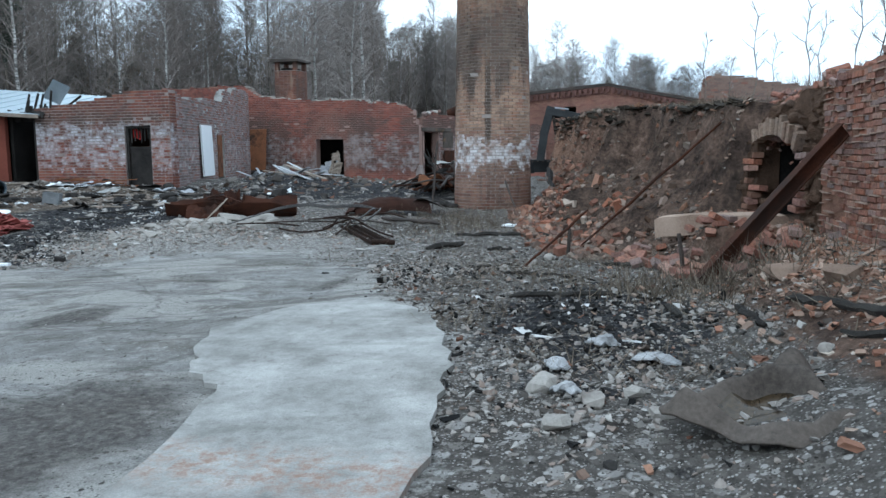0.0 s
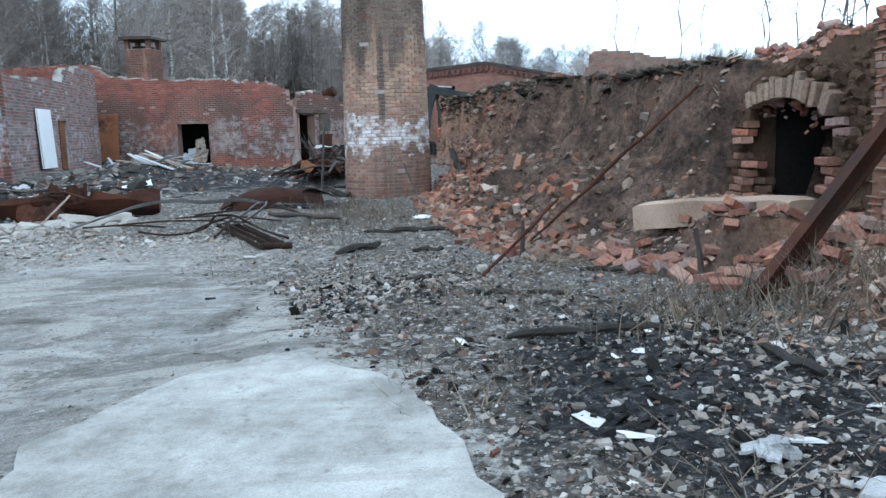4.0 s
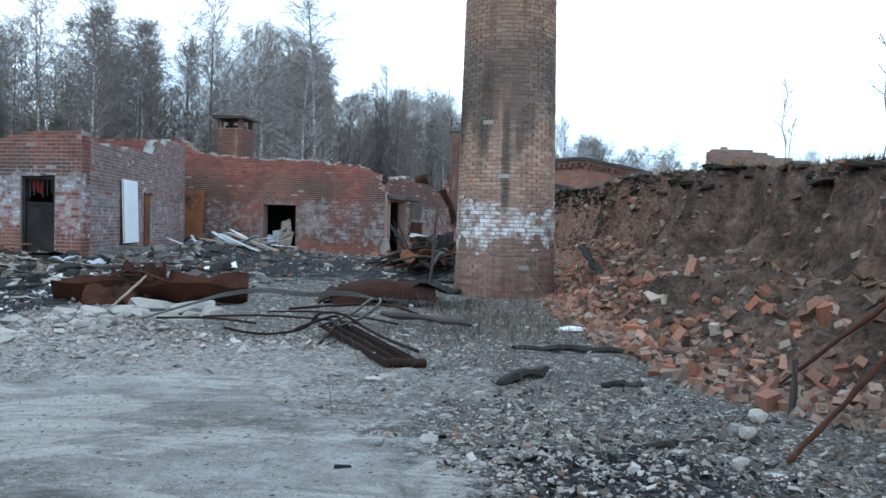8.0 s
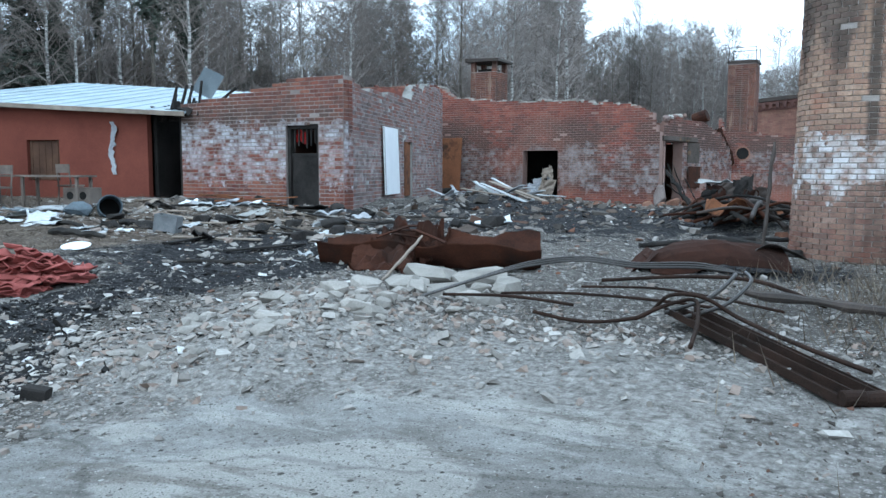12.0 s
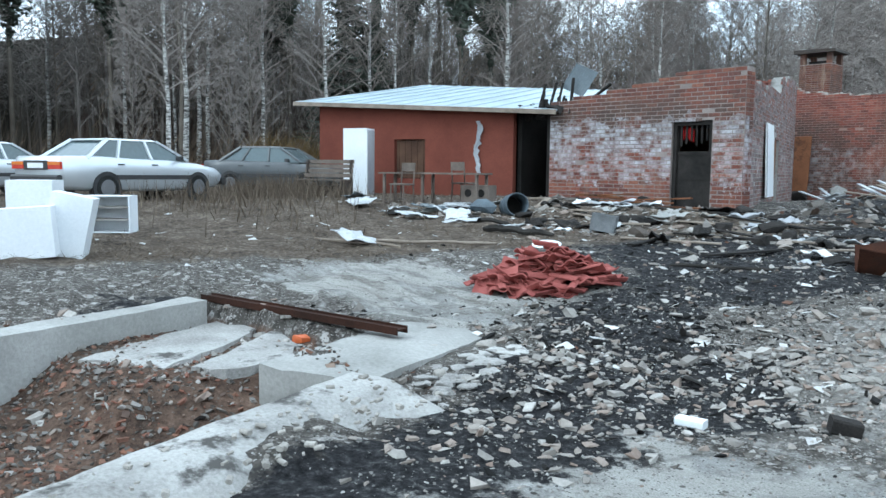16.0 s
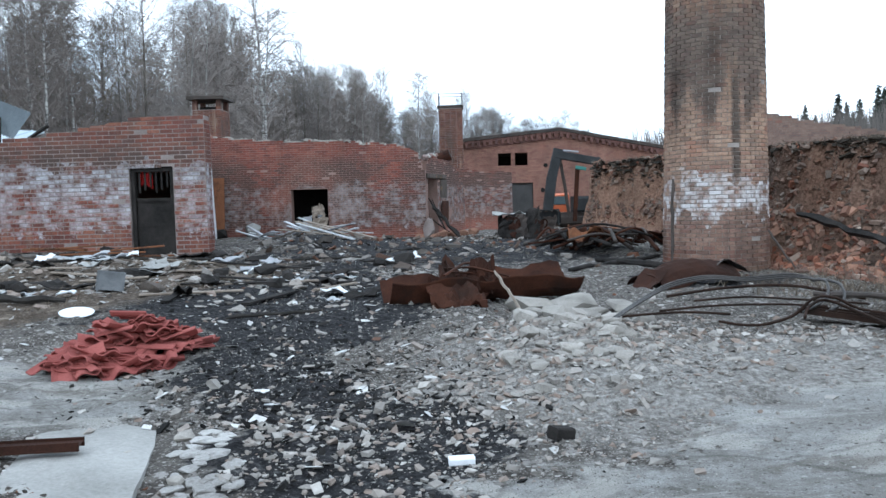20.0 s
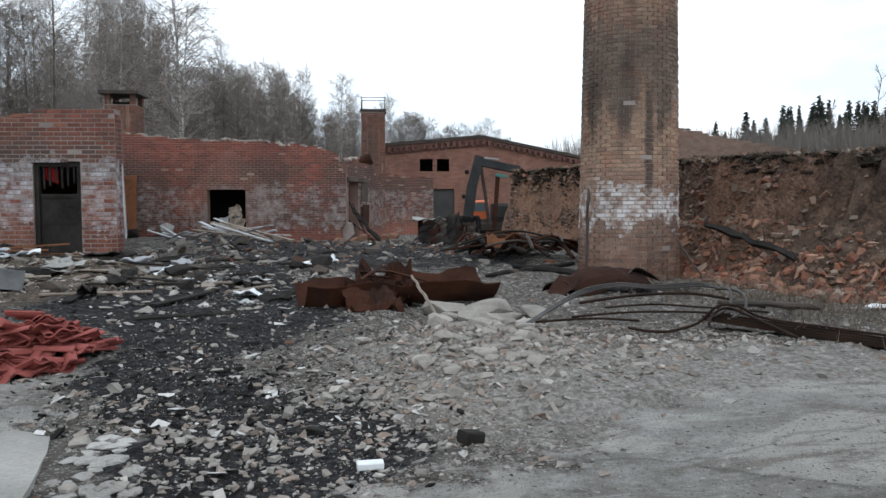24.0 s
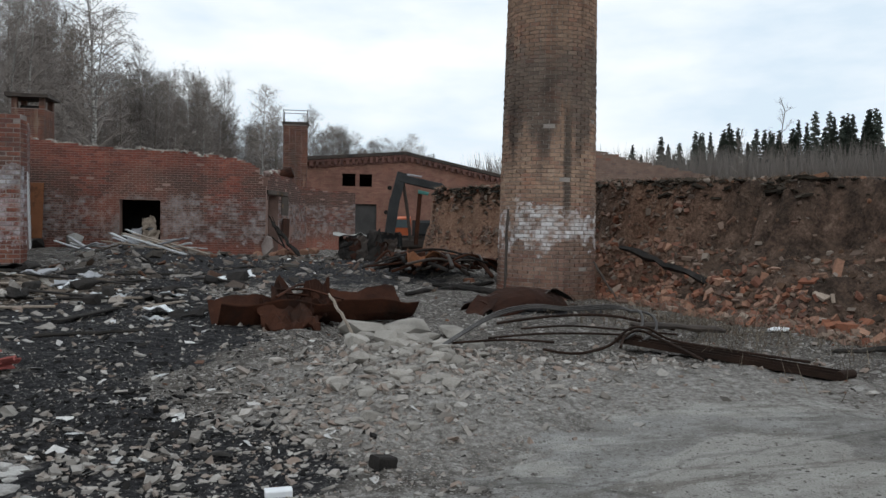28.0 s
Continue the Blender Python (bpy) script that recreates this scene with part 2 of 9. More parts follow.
GREYS = [(0.2, 0.15, 0.145), (0.27, 0.215, 0.21), (0.15, 0.115, 0.11), (0.25, 0.12, 0.095), (0.29, 0.25, 0.245), (0.24, 0.1, 0.075)]
mat_brick_side = brickwork("smeared_side_brick", GREYS, island=True, white=(0.5, 2.2), white_cut=(0.5, 0.8), white_amount=0.6)
mat_brick_side_near = brickwork("smeared_side_brick_near", GREYS, white=(0.5, 2.2), white_cut=(0.5, 0.8), white_amount=0.6)
mat_brick_main = brickwork("ruin_brick", [(1.2 * r, 1.1 * g, 1.15 * b) for r, g, b in REDS], island=True, white=(0.3, 2.4), white_cut=(0.49, 0.7), white_amount=0.5, grime=0.7, soot=(0.2, 3.6), streaks=0.3)
mat_brick_hall = brickwork("hall_brick", [(0.27, 0.14, 0.11), (0.33, 0.18, 0.135), (0.23, 0.115, 0.095)], island=True, grime=0.9, streaks=0.25)
mat_brick_frieze = brickwork("frieze_brick", [(0.14, 0.07, 0.06), (0.19, 0.1, 0.085), (0.11, 0.06, 0.055)], island=True, grime=0.9)
mat_brick_plateau = brickwork("plateau_brick", [(0.22, 0.17, 0.145), (0.28, 0.21, 0.175), (0.18, 0.14, 0.125)], island=True, grime=0.9)
mat_brick_chim = brickwork("chimney_brick", OCHRES, white=(0.8, 2.0), white_cut=(0.46, 0.6), grime=0.9, streaks=0.75, white_amount=0.92, tiers=TIERS, white_fade=1.0, white_col=(0.66, 0.65, 0.66), drip=(0.02, 0.11, 1.65, 4.2))
mat_brick_chim_far = brickwork("chimney_brick_joined", OCHRES, island=True, white=(0.8, 2.0), white_cut=(0.46, 0.6), grime=0.9, streaks=0.75, white_amount=0.92, tiers=TIERS, white_fade=1.0, white_col=(0.66, 0.65, 0.66), drip=(0.02, 0.11, 1.65, 4.2))
mat_brick_stack = brickwork("grimy_stack_brick", DARK_REDS, island=True, grime=0.95, streaks=0.8)
mat_dirty_white = surface("dirty_white_sheet", (0.2, 0.21, 0.215), (0.58, 0.6, 0.62), 5, 0.7, bump=0.3)
mat_arch = brickwork("arch_brick", [(0.28, 0.2, 0.15), (0.36, 0.275, 0.21), (0.24, 0.15, 0.11)], grime=0.8)

mat_concrete = surface("weathered_concrete", (0.2, 0.2, 0.19), (0.45, 0.45, 0.435), 2.6, 0.9, bump=0.5, spots=(0.15, 0.14, 0.13), spot_at=(0.52, 0.68), spot_scale=1.3, dist=0.008)
mat_concrete_pale = surface("pale_broken_concrete", (0.2, 0.185, 0.165), (0.44, 0.415, 0.38), 7.0, 0.92, bump=0.6, spots=(0.16, 0.14, 0.125), spot_at=(0.56, 0.7), spot_scale=2.2)
mat_plaster = surface("old_plaster", (0.25, 0.26, 0.28), (0.42, 0.43, 0.45), 3, 0.9)
mat_rust = surface("rusted_steel", (0.014, 0.0075, 0.006), (0.082, 0.031, 0.017), 7, 0.78, spots=(0.03, 0.018, 0.014), spot_at=(0.5, 0.65))
mat_dark_iron = surface("dark_iron", (0.02, 0.018, 0.016), (0.075, 0.055, 0.045), 6, 0.7, metal=0.2)
mat_char = surface("charred_wood", (0.007, 0.007, 0.007), (0.045, 0.04, 0.037), 9, 0.85, bump=0.8)
mat_wood = surface("grey_weathered_wood", (0.13, 0.105, 0.085), (0.34, 0.29, 0.24), 8, 0.85)
mat_plywood = surface("orange_rusty_board", (0.09, 0.04, 0.022), (0.26, 0.115, 0.058), 4, 0.85, spots=(0.05, 0.03, 0.022), spot_at=(0.52, 0.66))
mat_white = surface("chalky_white_paint", (0.62, 0.65, 0.68), (0.8, 0.82, 0.84), 3, 0.5, bump=0.1)
mat_red_wall = surface("red_oxide_wall", (0.115, 0.037, 0.027), (0.195, 0.064, 0.044), 3.5, 0.85, bump=0.2)
mat_tin = surface("galvanised_roof", (0.32, 0.39, 0.43), (0.48, 0.56, 0.61), 2.5, 0.4, metal=0.3, bump=0.05)
mat_felt = surface("roofing_felt", (0.035, 0.03, 0.026), (0.145, 0.122, 0.105), 5, 0.85, spots=(0.2, 0.12, 0.06), spot_at=(0.56, 0.7))
mat_tile = surface("red_clay_tile", (0.2, 0.055, 0.05), (0.35, 0.115, 0.1), 6, 0.8)
mat_glass_dark = plain("car_glass", (0.09, 0.12, 0.13), 0.08)

# ---- mesh tools ----
BOX_F = [(0, 3, 2, 1), (4, 5, 6, 7), (0, 1, 5, 4), (1, 2, 6, 5), (2, 3, 7, 6), (3, 0, 4, 7)]


class Shape:
    """Collects corners and faces of one mesh."""

    def __init__(self):
        self.v, self.f = [], []

    def add(self, vs, fs):
        n = len(self.v)
        self.v += [tuple(p) for p in vs]
        self.f += [tuple(i + n for i in f) for f in fs]
        return self

    def hexa(self, pts):
        return self.add(pts, BOX_F)

    def box(self, x0, x1, y0, y1, z0, z1):
        return self.hexa([(x0, y0, z0), (x1, y0, z0), (x1, y1, z0), (x0, y1, z0), (x0, y0, z1), (x1, y0, z1), (x1, y1, z1), (x0, y1, z1)])

    def block(self, m, sx, sy, sz):
        """A box of that size, centred on the pose m."""
        x, y, z = sx / 2, sy / 2, sz / 2
        return self.hexa([m @ Vector(p) for p in ((-x, -y, -z), (x, -y, -z), (x, y, -z), (-x, y, -z), (-x, -y, z), (x, -y, z), (x, y, z), (-x, y, z))])

    def chamfer(self, m, sx, sy, sz, c=0.01):
        """A box with its long edges cut off."""
        x, y, z = sx / 2, sy / 2, sz / 2
        ring = [(-y + c, -z), (y - c, -z), (y, -z + c), (y, z - c), (y - c, z), (-y + c, z), (-y, z - c), (-y, -z + c)]
        vs = [m @ Vector((s * x, a, b)) for s in (-1, 1) for a, b in ring]
        fs = [tuple(range(7, -1, -1)), tuple(range(8, 16))] + [(i, (i + 1) % 8, 8 + (i + 1) % 8, 8 + i) for i in range(8)]
        return self.add(vs, fs)

    def prism(self, pts, z0, z1):
        """An upright prism over an outline; z1 may be a list, one height a corner."""
        n = len(pts)
        tops = z1 if isinstance(z1, (list, tuple)) else [z1] * n
        lows = z0 if isinstance(z0, (list, tuple)) else [z0] * n
        vs = [(x, y, z) for (x, y), z in zip(pts, lows)] + [(x, y, z) for (x, y), z in zip(pts, tops)]
        return self.add(vs, [tuple(range(n - 1, -1, -1)), tuple(range(n, 2 * n))] + [(i, (i + 1) % n, n + (i + 1) % n, n + i) for i in range(n)])

    def sweep(self, pts, radii, n=6, flat=1.0):
        """A tube along points."""
        pts = [Vector([float(c) for c in p]) for p in pts]
        if isinstance(radii, (int, float)):
            radii = [radii] * len(pts)
        radii = [float(r) for r in radii]
        vs, fs = [], []
        for i, p in enumerate(pts):
            d = (pts[min(i + 1, len(pts) - 1)] - pts[max(i - 1, 0)]).normalized()
            a = d.cross(Vector((0, 0, 1)))
            a = a.normalized() if a.length > 0.05 else d.cross(Vector((1, 0, 0))).normalized()
            b = a.cross(d)
            for k in range(n):
                t = 2 * math.pi * k / n
                vs.append(p + radii[i] * (math.cos(t) * a + flat * math.sin(t) * b))
        for i in range(len(pts) - 1):
            for k in range(n):
                fs.append((i * n + k, i * n + (k + 1) % n, (i + 1) * n + (k + 1) % n, (i + 1) * n + k))
        fs += [tuple(range(n - 1, -1, -1)), tuple(range((len(pts) - 1) * n, len(pts) * n))]
        return self.add(vs, fs)

    def disc_stack(self, m, rings, n=16, cap=True):
        """A turned body: rings of (radius, z) about the pose's z axis."""
        vs = [m @ Vector((r * math.cos(2 * math.pi * k / n), r * math.sin(2 * math.pi * k / n), z)) for r, z in rings for k in range(n)]
        fs = [(i * n + k, i * n + (k + 1) % n, (i + 1) * n + (k + 1) % n, (i + 1) * n + k) for i in range(len(rings) - 1) for k in range(n)]
        if cap:
            fs += [tuple(range(n - 1, -1, -1)), tuple(range((len(rings) - 1) * n, len(rings) * n))]
        return self.add(vs, fs)

    def mesh(self, name, material=None, smooth=False):
        me = bpy.data.meshes.new(name)
        me.from_pydata(self.v, [], self.f)
        if material:
            me.materials.append(material)
        if smooth:
            me.polygons.foreach_set("use_smooth", [True] * len(me.polygons))
        me.update()
        return me


def part(name, shape, material, parent=None, label="", smooth=False):
    """Links a shape as one mesh object, under a thing or a part."""
    ob = new(name, shape.mesh(name, material, smooth) if isinstance(shape, Shape) else shape)
    if parent is not None:
        ob.parent = parent
    if label:
        ob["label"] = label
    return ob


def thing(name, label, category, m=None, group="", kind=""):
    """An empty at a thing's base, to carry its parts."""
    ob = new(name)
    ob.empty_display_size = 0.1
    if m is not None:
        ob.matrix_basis = m
    return tagged(ob, label, category, group, kind)


def lerp_table(v, table):
    return np.interp(v, [a for a, _ in table], [b for _, b in table])


def smooth01(t):
    t = np.clip(t, 0, 1)
    return t * t * (3 - 2 * t)


def hash2(ix, iy, seed):
    h = np.sin(ix * 127.1 + iy * 311.7 + seed * 74.7) * 43758.5453
    return h - np.floor(h)


def value_noise(x, y, seed=0):
    ix, iy = np.floor(x), np.floor(y)
    fx, fy = smooth01(x - ix), smooth01(y - iy)
    a = hash2(ix, iy, seed) * (1 - fx) + hash2(ix + 1, iy, seed) * fx
    b = hash2(ix, iy + 1, seed) * (1 - fx) + hash2(ix + 1, iy + 1, seed) * fx
    return a * (1 - fy) + b * fy - 0.5


def fractal(x, y, seed=0, octaves=4):
    return sum(value_noise(x * 2**o, y * 2**o, seed + o) / 2**o for o in range(octaves))


def inside(x, y, poly):
    """Signed distance in metres to an outline, positive inside."""
    x, y = np.asarray(x, float), np.asarray(y, float)
    best, odd = np.full(x.shape, 1e9), np.zeros(x.shape, bool)
    for (ax, ay), (bx, by) in zip(poly, poly[1:] + poly[:1]):
        dx, dy = bx - ax, by - ay
        t = np.clip(((x - ax) * dx + (y - ay) * dy) / (dx * dx + dy * dy), 0, 1)
        best = np.minimum(best, np.hypot(x - ax - t * dx, y - ay - t * dy))
        odd ^= ((ay > y) != (by > y)) & (x < (bx - ax) * (y - ay) / (by - ay + 1e-12) + ax)
    return np.where(odd, best, -best)


# ---- the lie of the land ----
SPOTS = [(5, -22, 0.15), (3, -15.4, 0.19), (4.5, -16.5, 0.22), (2.9, -18, 0.06), (0.3, -8.9, -0.1), (1.7, -5.4, -0.1), (-4.3, -8.9, -0.06),
         (-5.4, -11.3, -0.29), (-4.7, -10.9, -0.29), (-8.4, -8.7, -0.18), (-10.7, -6, 0.04), (-11.3, -3.7, 0.12), (-6.4, -5.4, -0.02),
         (-2.2, -3.2, -0.02), (-10.5, 3.0, 0.1), (-12.5, 1.4, 0.42), (-10.8, 5, 0.5), (-16, 1, 0.5), (-22, -6.5, 0.42), (-20.9, -3.3, 0.5),
         (-12, 15, 0.2), (-7.4, 15, 0.0), (0, -0.5, -0.1), (-5.3, -16.4, -0.29), (-3, -15.5, -0.22), (0, -14, -0.03), (-30, 3, 0.55), (0, 30, -0.25), (-13.5, -12.3, 0.08)]
TOE = [(-30, 6.8), (-15, 6.2), (-13, 5.6), (-12, 5.0), (-10.7, 4.2), (-10, 3.6), (-8.2, 2.9), (-5, 2.0), (-1.2, 1.25), (6, 1.2), (11, 0.9), (13, 0.1), (14.6, -0.7), (18.3, -0.7), (18.8, 5.0), (30, 7.0), (60, 8.0)]
RUN = [(-12, 1.6), (-10, 2.3), (-8, 3.0), (-5, 3.3), (-1, 2.3), (4, 1.4), (12, 0.9), (15, 0.5), (24, 0.5)]
CREST = [(-12, 2.2), (-8, 2.24), (-5.5, 2.32), (-3, 2.5), (2, 2.55), (8, 2.6), (12, 2.82), (17, 2.85), (24, 2.6)]
PIT = [(-10.15, -11.9), (-8.35, -11.55), (-7.98, -12.53), (-7.3, -12.3), (-6.65, -14.05), (-6.3, -15.6), (-9.1, -15.6)]
SLAB = [(4.1, -19.5), (3.55, -16.7), (3.0, -15.2), (2.2, -14.2), (1.7, -12.6), (1.0, -11.7), (0.2, -11.0), (-0.8, -10.0), (-2.2, -9.6), (-3.6, -10.6),
        (-4.4, -11.35), (-5.5, -11.6), (-5.35, -12.2), (-5.6, -13.2), (-6.0, -15.5), (-6, -30), (4.6, -30)]
ASHES = [[(-8.15, -9.2), (-8.05, -7.9), (-7.45, -7.75), (-6.6, -9.0), (-6.1, -9.8), (-5.5, -10.15), (-5.1, -10.6), (-5.05, -11.05), (-5.4, -11.4), (-5.2, -12.1), (-5.35, -13.0), (-6.15, -13.9), (-6.5, -12.4), (-6.7, -11.85), (-7.0, -11.4), (-7.0, -10.4)],
         [(-8.35, -7.4), (-8.5, -4.75), (-7.8, -2.7), (-6.3, -4.65), (-5.9, -6.4), (-6.7, -7.85), (-7.5, -8.35)]]
YARD = [(-11.2, -10.6), (-8.1, -11.1), (-7.9, -9.8), (-8.4, -9.0), (-10.5, -8.2), (-12.2, -9.0)]


DIRT = [(1.8, -18.3, 0.7, 1.1, 1.1), (-0.6, -15.3, 0.5, 0.6, 0.9), (0.4, -16.6, 0.4, 0.5, 0.5), (-2.6, -12.4, 0.9, 0.35, 0.7), (-0.5, -13.2, 0.6, 0.25, 0.7), (1.2, -13.2, 0.25, 0.8, 0.7), (-1.0, -11.0, 1.2, 0.4, 0.5)]


def kiln_face(y):
    return np.interp(-y, [9.3, 12.2, 17.5, 30], [5.75, 6.45, 7.2, 9.0])


def height(x, y, rough=True):
    x, y = np.asarray(x, float), np.asarray(y, float)
    num, den = np.zeros(x.shape), np.zeros(x.shape)
    for px, py, pz in SPOTS:
        w = 1 / ((x - px) ** 2 + (y - py) ** 2 + 0.6) ** 1.6
        num, den = num + w * pz, den + w
    h = num / den
    far = smooth01((np.hypot(x + 4, y) - 45) / 60)
    h = h * (1 - far) + 0.4 * far
    # rubble heaps and unevenness off the concrete
    off = smooth01(-inside(x, y, SLAB) / 0.8)
    if rough:
        h = h + off * (0.12 * fractal(x * 0.9, y * 0.9, 3) + 0.05 * fractal(x * 5, y * 5, 9, 2)) * (1 - far) + 0.015 * fractal(x * 2, y * 2, 5)
    h = h + 0.13 * np.exp(-(((x + 4.2) / 1.0) ** 2 + ((y + 8.0) / 1.0) ** 2)) + 0.07 * np.exp(-(((x + 4.1) / 0.9) ** 2 + ((y + 9.6) / 0.9) ** 2))
    h = h + 0.2 * np.exp(-(((x + 10.2) / 1.0) ** 2 + ((y - 9.0) / 2.4) ** 2)) + 0.2 * np.exp(-(((x + 12.5) / 3.0) ** 2 + ((y + 1.4) / 1.3) ** 2))
    h = h + 0.22 * np.exp(-(((x + 1.5) / 1.5) ** 2 + ((y - 5) / 3.0) ** 2))
    # the bank
    t = (x - lerp_table(y, TOE)) / lerp_table(y, RUN)
    t = t + (0.5 * fractal(x * 0.35, y * 0.75, 27, 3) + 0.16 * fractal(x * 1.2, y * 3.2, 29, 3)) * smooth01(t * 4) * smooth01((1.15 - t) * 3)
    s = 0.42 * smooth01(t / 0.7) ** 0.9 + 0.58 * smooth01((t - 0.66) / 0.27)
    wob = 0.3 * fractal(x * 0.8, y * 0.8, 21) + 0.26 * fractal(x * 2.4, y * 2.4, 31, 5)
    crest = lerp_table(y, CREST) - 0.06 + 0.014 * np.clip(x - lerp_table(y, TOE) - 3, 0, 200) + 0.35 * fractal(x * 0.6, y * 0.6, 41, 3) * smooth01(t - 0.6)
    bank = h * (1 - s) + crest * s + wob * s * (1 - s) * 3.2
    # beside the kiln wall the ground rises to its foot only
    foot = h + 0.46 * smooth01((x - 4.9) / 1.5)
    wall = np.where(x > kiln_face(y) + 0.35, lerp_table(y, CREST), foot)
    k = np.where(y < -12.15, 1.0, 0.0)
    z = bank * (1 - k) + wall * k
    z = np.where((y < -9.95) & (y > -12.2) & (x > kiln_face(y) - 1.3) & (x < kiln_face(y) + 3.2), np.minimum(z, 0.62), z)
    pit = inside(x, y, PIT)
    z = np.where(pit > -0.02, -0.55 + 0.27 * smooth01((y + 13.9) / 0.6) * smooth01((-x - 7.7) / 0.7) + 0.06 * fractal(x * 1.6, y * 1.6, 13), z)
    return z


def ground_z(x, y):
    return float(height(np.array([x]), np.array([y]))[0])


# ---- ground, one sheet to the horizon ----
def steps(lo, hi, fine, grow, end):
    mid = list(np.arange(lo, hi, fine))
    out, s, left, right = fine, fine, [], []
    p = lo
    while p > -end:
        s *= grow
        p -= s
        left.append(p)
    p, s = hi, fine
    while p < end:
        right.append(p)
        s *= grow
        p += s
    return np.array(left[::-1] + mid + right)


def nt_vec(nt, pos, scale):
    n = nd(nt, "ShaderNodeTexNoise", Scale=scale, Detail=3.0)
    nt.links.new(pos, n.inputs["Vector"])
    return n.outputs["Color"]


def dirt_patches(x, y):
    """Trodden brown dirt and soot lying on the concrete."""
    return np.maximum.reduce([a * np.exp(-(((x - px) / rx) ** 2 + ((y - py) / ry) ** 2)) for px, py, rx, ry, a in DIRT])


def build_ground():
    gx, gy = steps(-12.5, 8.0, 0.11, 1.05, 900), steps(-18.5, 3.0, 0.11, 1.05, 900)
    X, Y = np.meshgrid(gx, gy)
    x, y = X.ravel(), Y.ravel()
    z = height(x, y)
    nx, ny = len(gx), len(gy)
    i = (np.arange(ny - 1)[:, None] * nx + np.arange(nx - 1)[None, :]).ravel()
    faces = np.stack([i, i + 1, i + nx + 1, i + nx], 1)
    me = bpy.data.meshes.new("ground")
    me.from_pydata(np.stack([x, y, z], 1).tolist(), [], faces.tolist())
    masks = {
        "concrete": inside(x, y, SLAB),
        "yard": inside(x, y, YARD),
        "ash": np.maximum.reduce([*[0.15 + 0.95 * smooth01(0.5 + inside(x, y, p) / 0.9) for p in ASHES], 0.95 * np.exp(-(((x + 8.3) / 2.9) ** 2 + ((y + 4.0) / 3.6) ** 2)), 1.05 * np.exp(-(((x + 6) / 5.5) ** 2 + ((y - 7) / 7.5) ** 2)), 0.75 * np.exp(-(((x + 1.2) / 1.6) ** 2 + ((y + 2.5) / 1.8) ** 2)),
                                  1.15 * np.exp(-(((x + 11.0) / 4.5) ** 2 + ((y - 0.2) / 2.6) ** 2)), 0.85 * np.exp(-(((x - 4.4) / 1.1) ** 2 + ((y + 15.2) / 2.2) ** 2)),
                                  1.2 * np.exp(-(((x - 2.3) / 0.75) ** 2 + ((y + 12.5) / 1.0) ** 2)), 0.85 * np.exp(-(((x + 9.6) / 1.3) ** 2 + ((y + 12.4) / 0.6) ** 2))]),
        "earth": np.maximum(smooth01((x - lerp_table(y, TOE) + 0.5) / 1.0), smooth01((x - kiln_face(y) + 1.75) / 0.7) * smooth01((-10.5 - y) / 1.0)) * smooth01((40 - np.hypot(x, y)) / 10) + 0.75 * (inside(x, y, PIT) > 0),
        "dirty": dirt_patches(x, y),
        "dusty": np.maximum.reduce([np.exp(-(((x + 4.2) / 1.9) ** 2 + ((y + 9.4) / 2.0) ** 2)), 0.9 * np.exp(-(((x + 1.6) / 3.0) ** 2 + ((y + 9.8) / 2.0) ** 2)), 0.8 * np.exp(-(((x + 2.4) / 2.0) ** 2 + ((y + 8.6) / 1.2) ** 2)), 0.8 * np.exp(-(((x + 9) / 2.5) ** 2 + ((y + 8.6) / 1.2) ** 2)), 0.55 * np.exp(-(((x + 11.5) / 4.5) ** 2 + ((y + 2.6) / 2.2) ** 2))]),
        "rusty": smooth01((-10 - y) / 2) * smooth01((x - kiln_face(y) + 1.3) / 0.9) + 0.62 * smooth01((y - 6) / 4) + 0.45 * np.exp(-(((y - 1.2) / 1.9) ** 2)) + 0.12 * (inside(x, y, PIT) > 0),
        "grass": np.maximum(smooth01((-x - 10.9 + 0.35 * (y + 9)) / 1.6) * smooth01((1.0 - y) / 2), smooth01((np.hypot(x + 4, y + 3) - 30) / 8)),
    }
    for key, vals in masks.items():
        me.attributes.new(key, "FLOAT", "POINT").data.foreach_set("value", vals.astype(np.float32))
    me.polygons.foreach_set("use_smooth", [True] * len(me.polygons))
    me.update()
    m, nt, b = nodes_of("burnt_yard_ground")

    def mask(key):
        a = nt.nodes.new("ShaderNodeAttribute")
        a.attribute_name = key
        return a.outputs["Fac"]

    pos, xyz = position_of(nt)
    big, mid, fine = noise_of(nt, 0.5, 6, 0.65, pos), noise_of(nt, 2.4, 6, 0.7, pos), noise_of(nt, 16, 6, 0.75, pos)
    tiny = noise_of(nt, 60, 3, 0.7, pos)
    # small stones pressed into the dirt, at two sizes
    stones = []
    for size in (9.0, 26.0, 70.0):
        v = nd(nt, "ShaderNodeTexVoronoi", Scale=size)
        nt.links.new(mix_of(nt, 0.04, pos, nt_vec(nt, pos, 5.0)), v.inputs["Vector"])
        sep = nt.nodes.new("ShaderNodeSeparateColor")
        nt.links.new(v.outputs["Color"], sep.inputs[0])
        stones.append((v.outputs["Distance"], sep.outputs[0], sep.outputs[1]))
    dirt = ramp_of(nt, fine, [(0.36, (0.02, 0.018, 0.016)), (0.49, (0.065, 0.058, 0.052)), (0.58, (0.13, 0.118, 0.106)), (0.66, (0.3, 0.285, 0.265))])
    dust = ramp_of(nt, mid, [(0.36, (0.05, 0.044, 0.039)), (0.62, (0.17, 0.157, 0.142))])
    col = mix_of(nt, 0.5, dirt, dust)
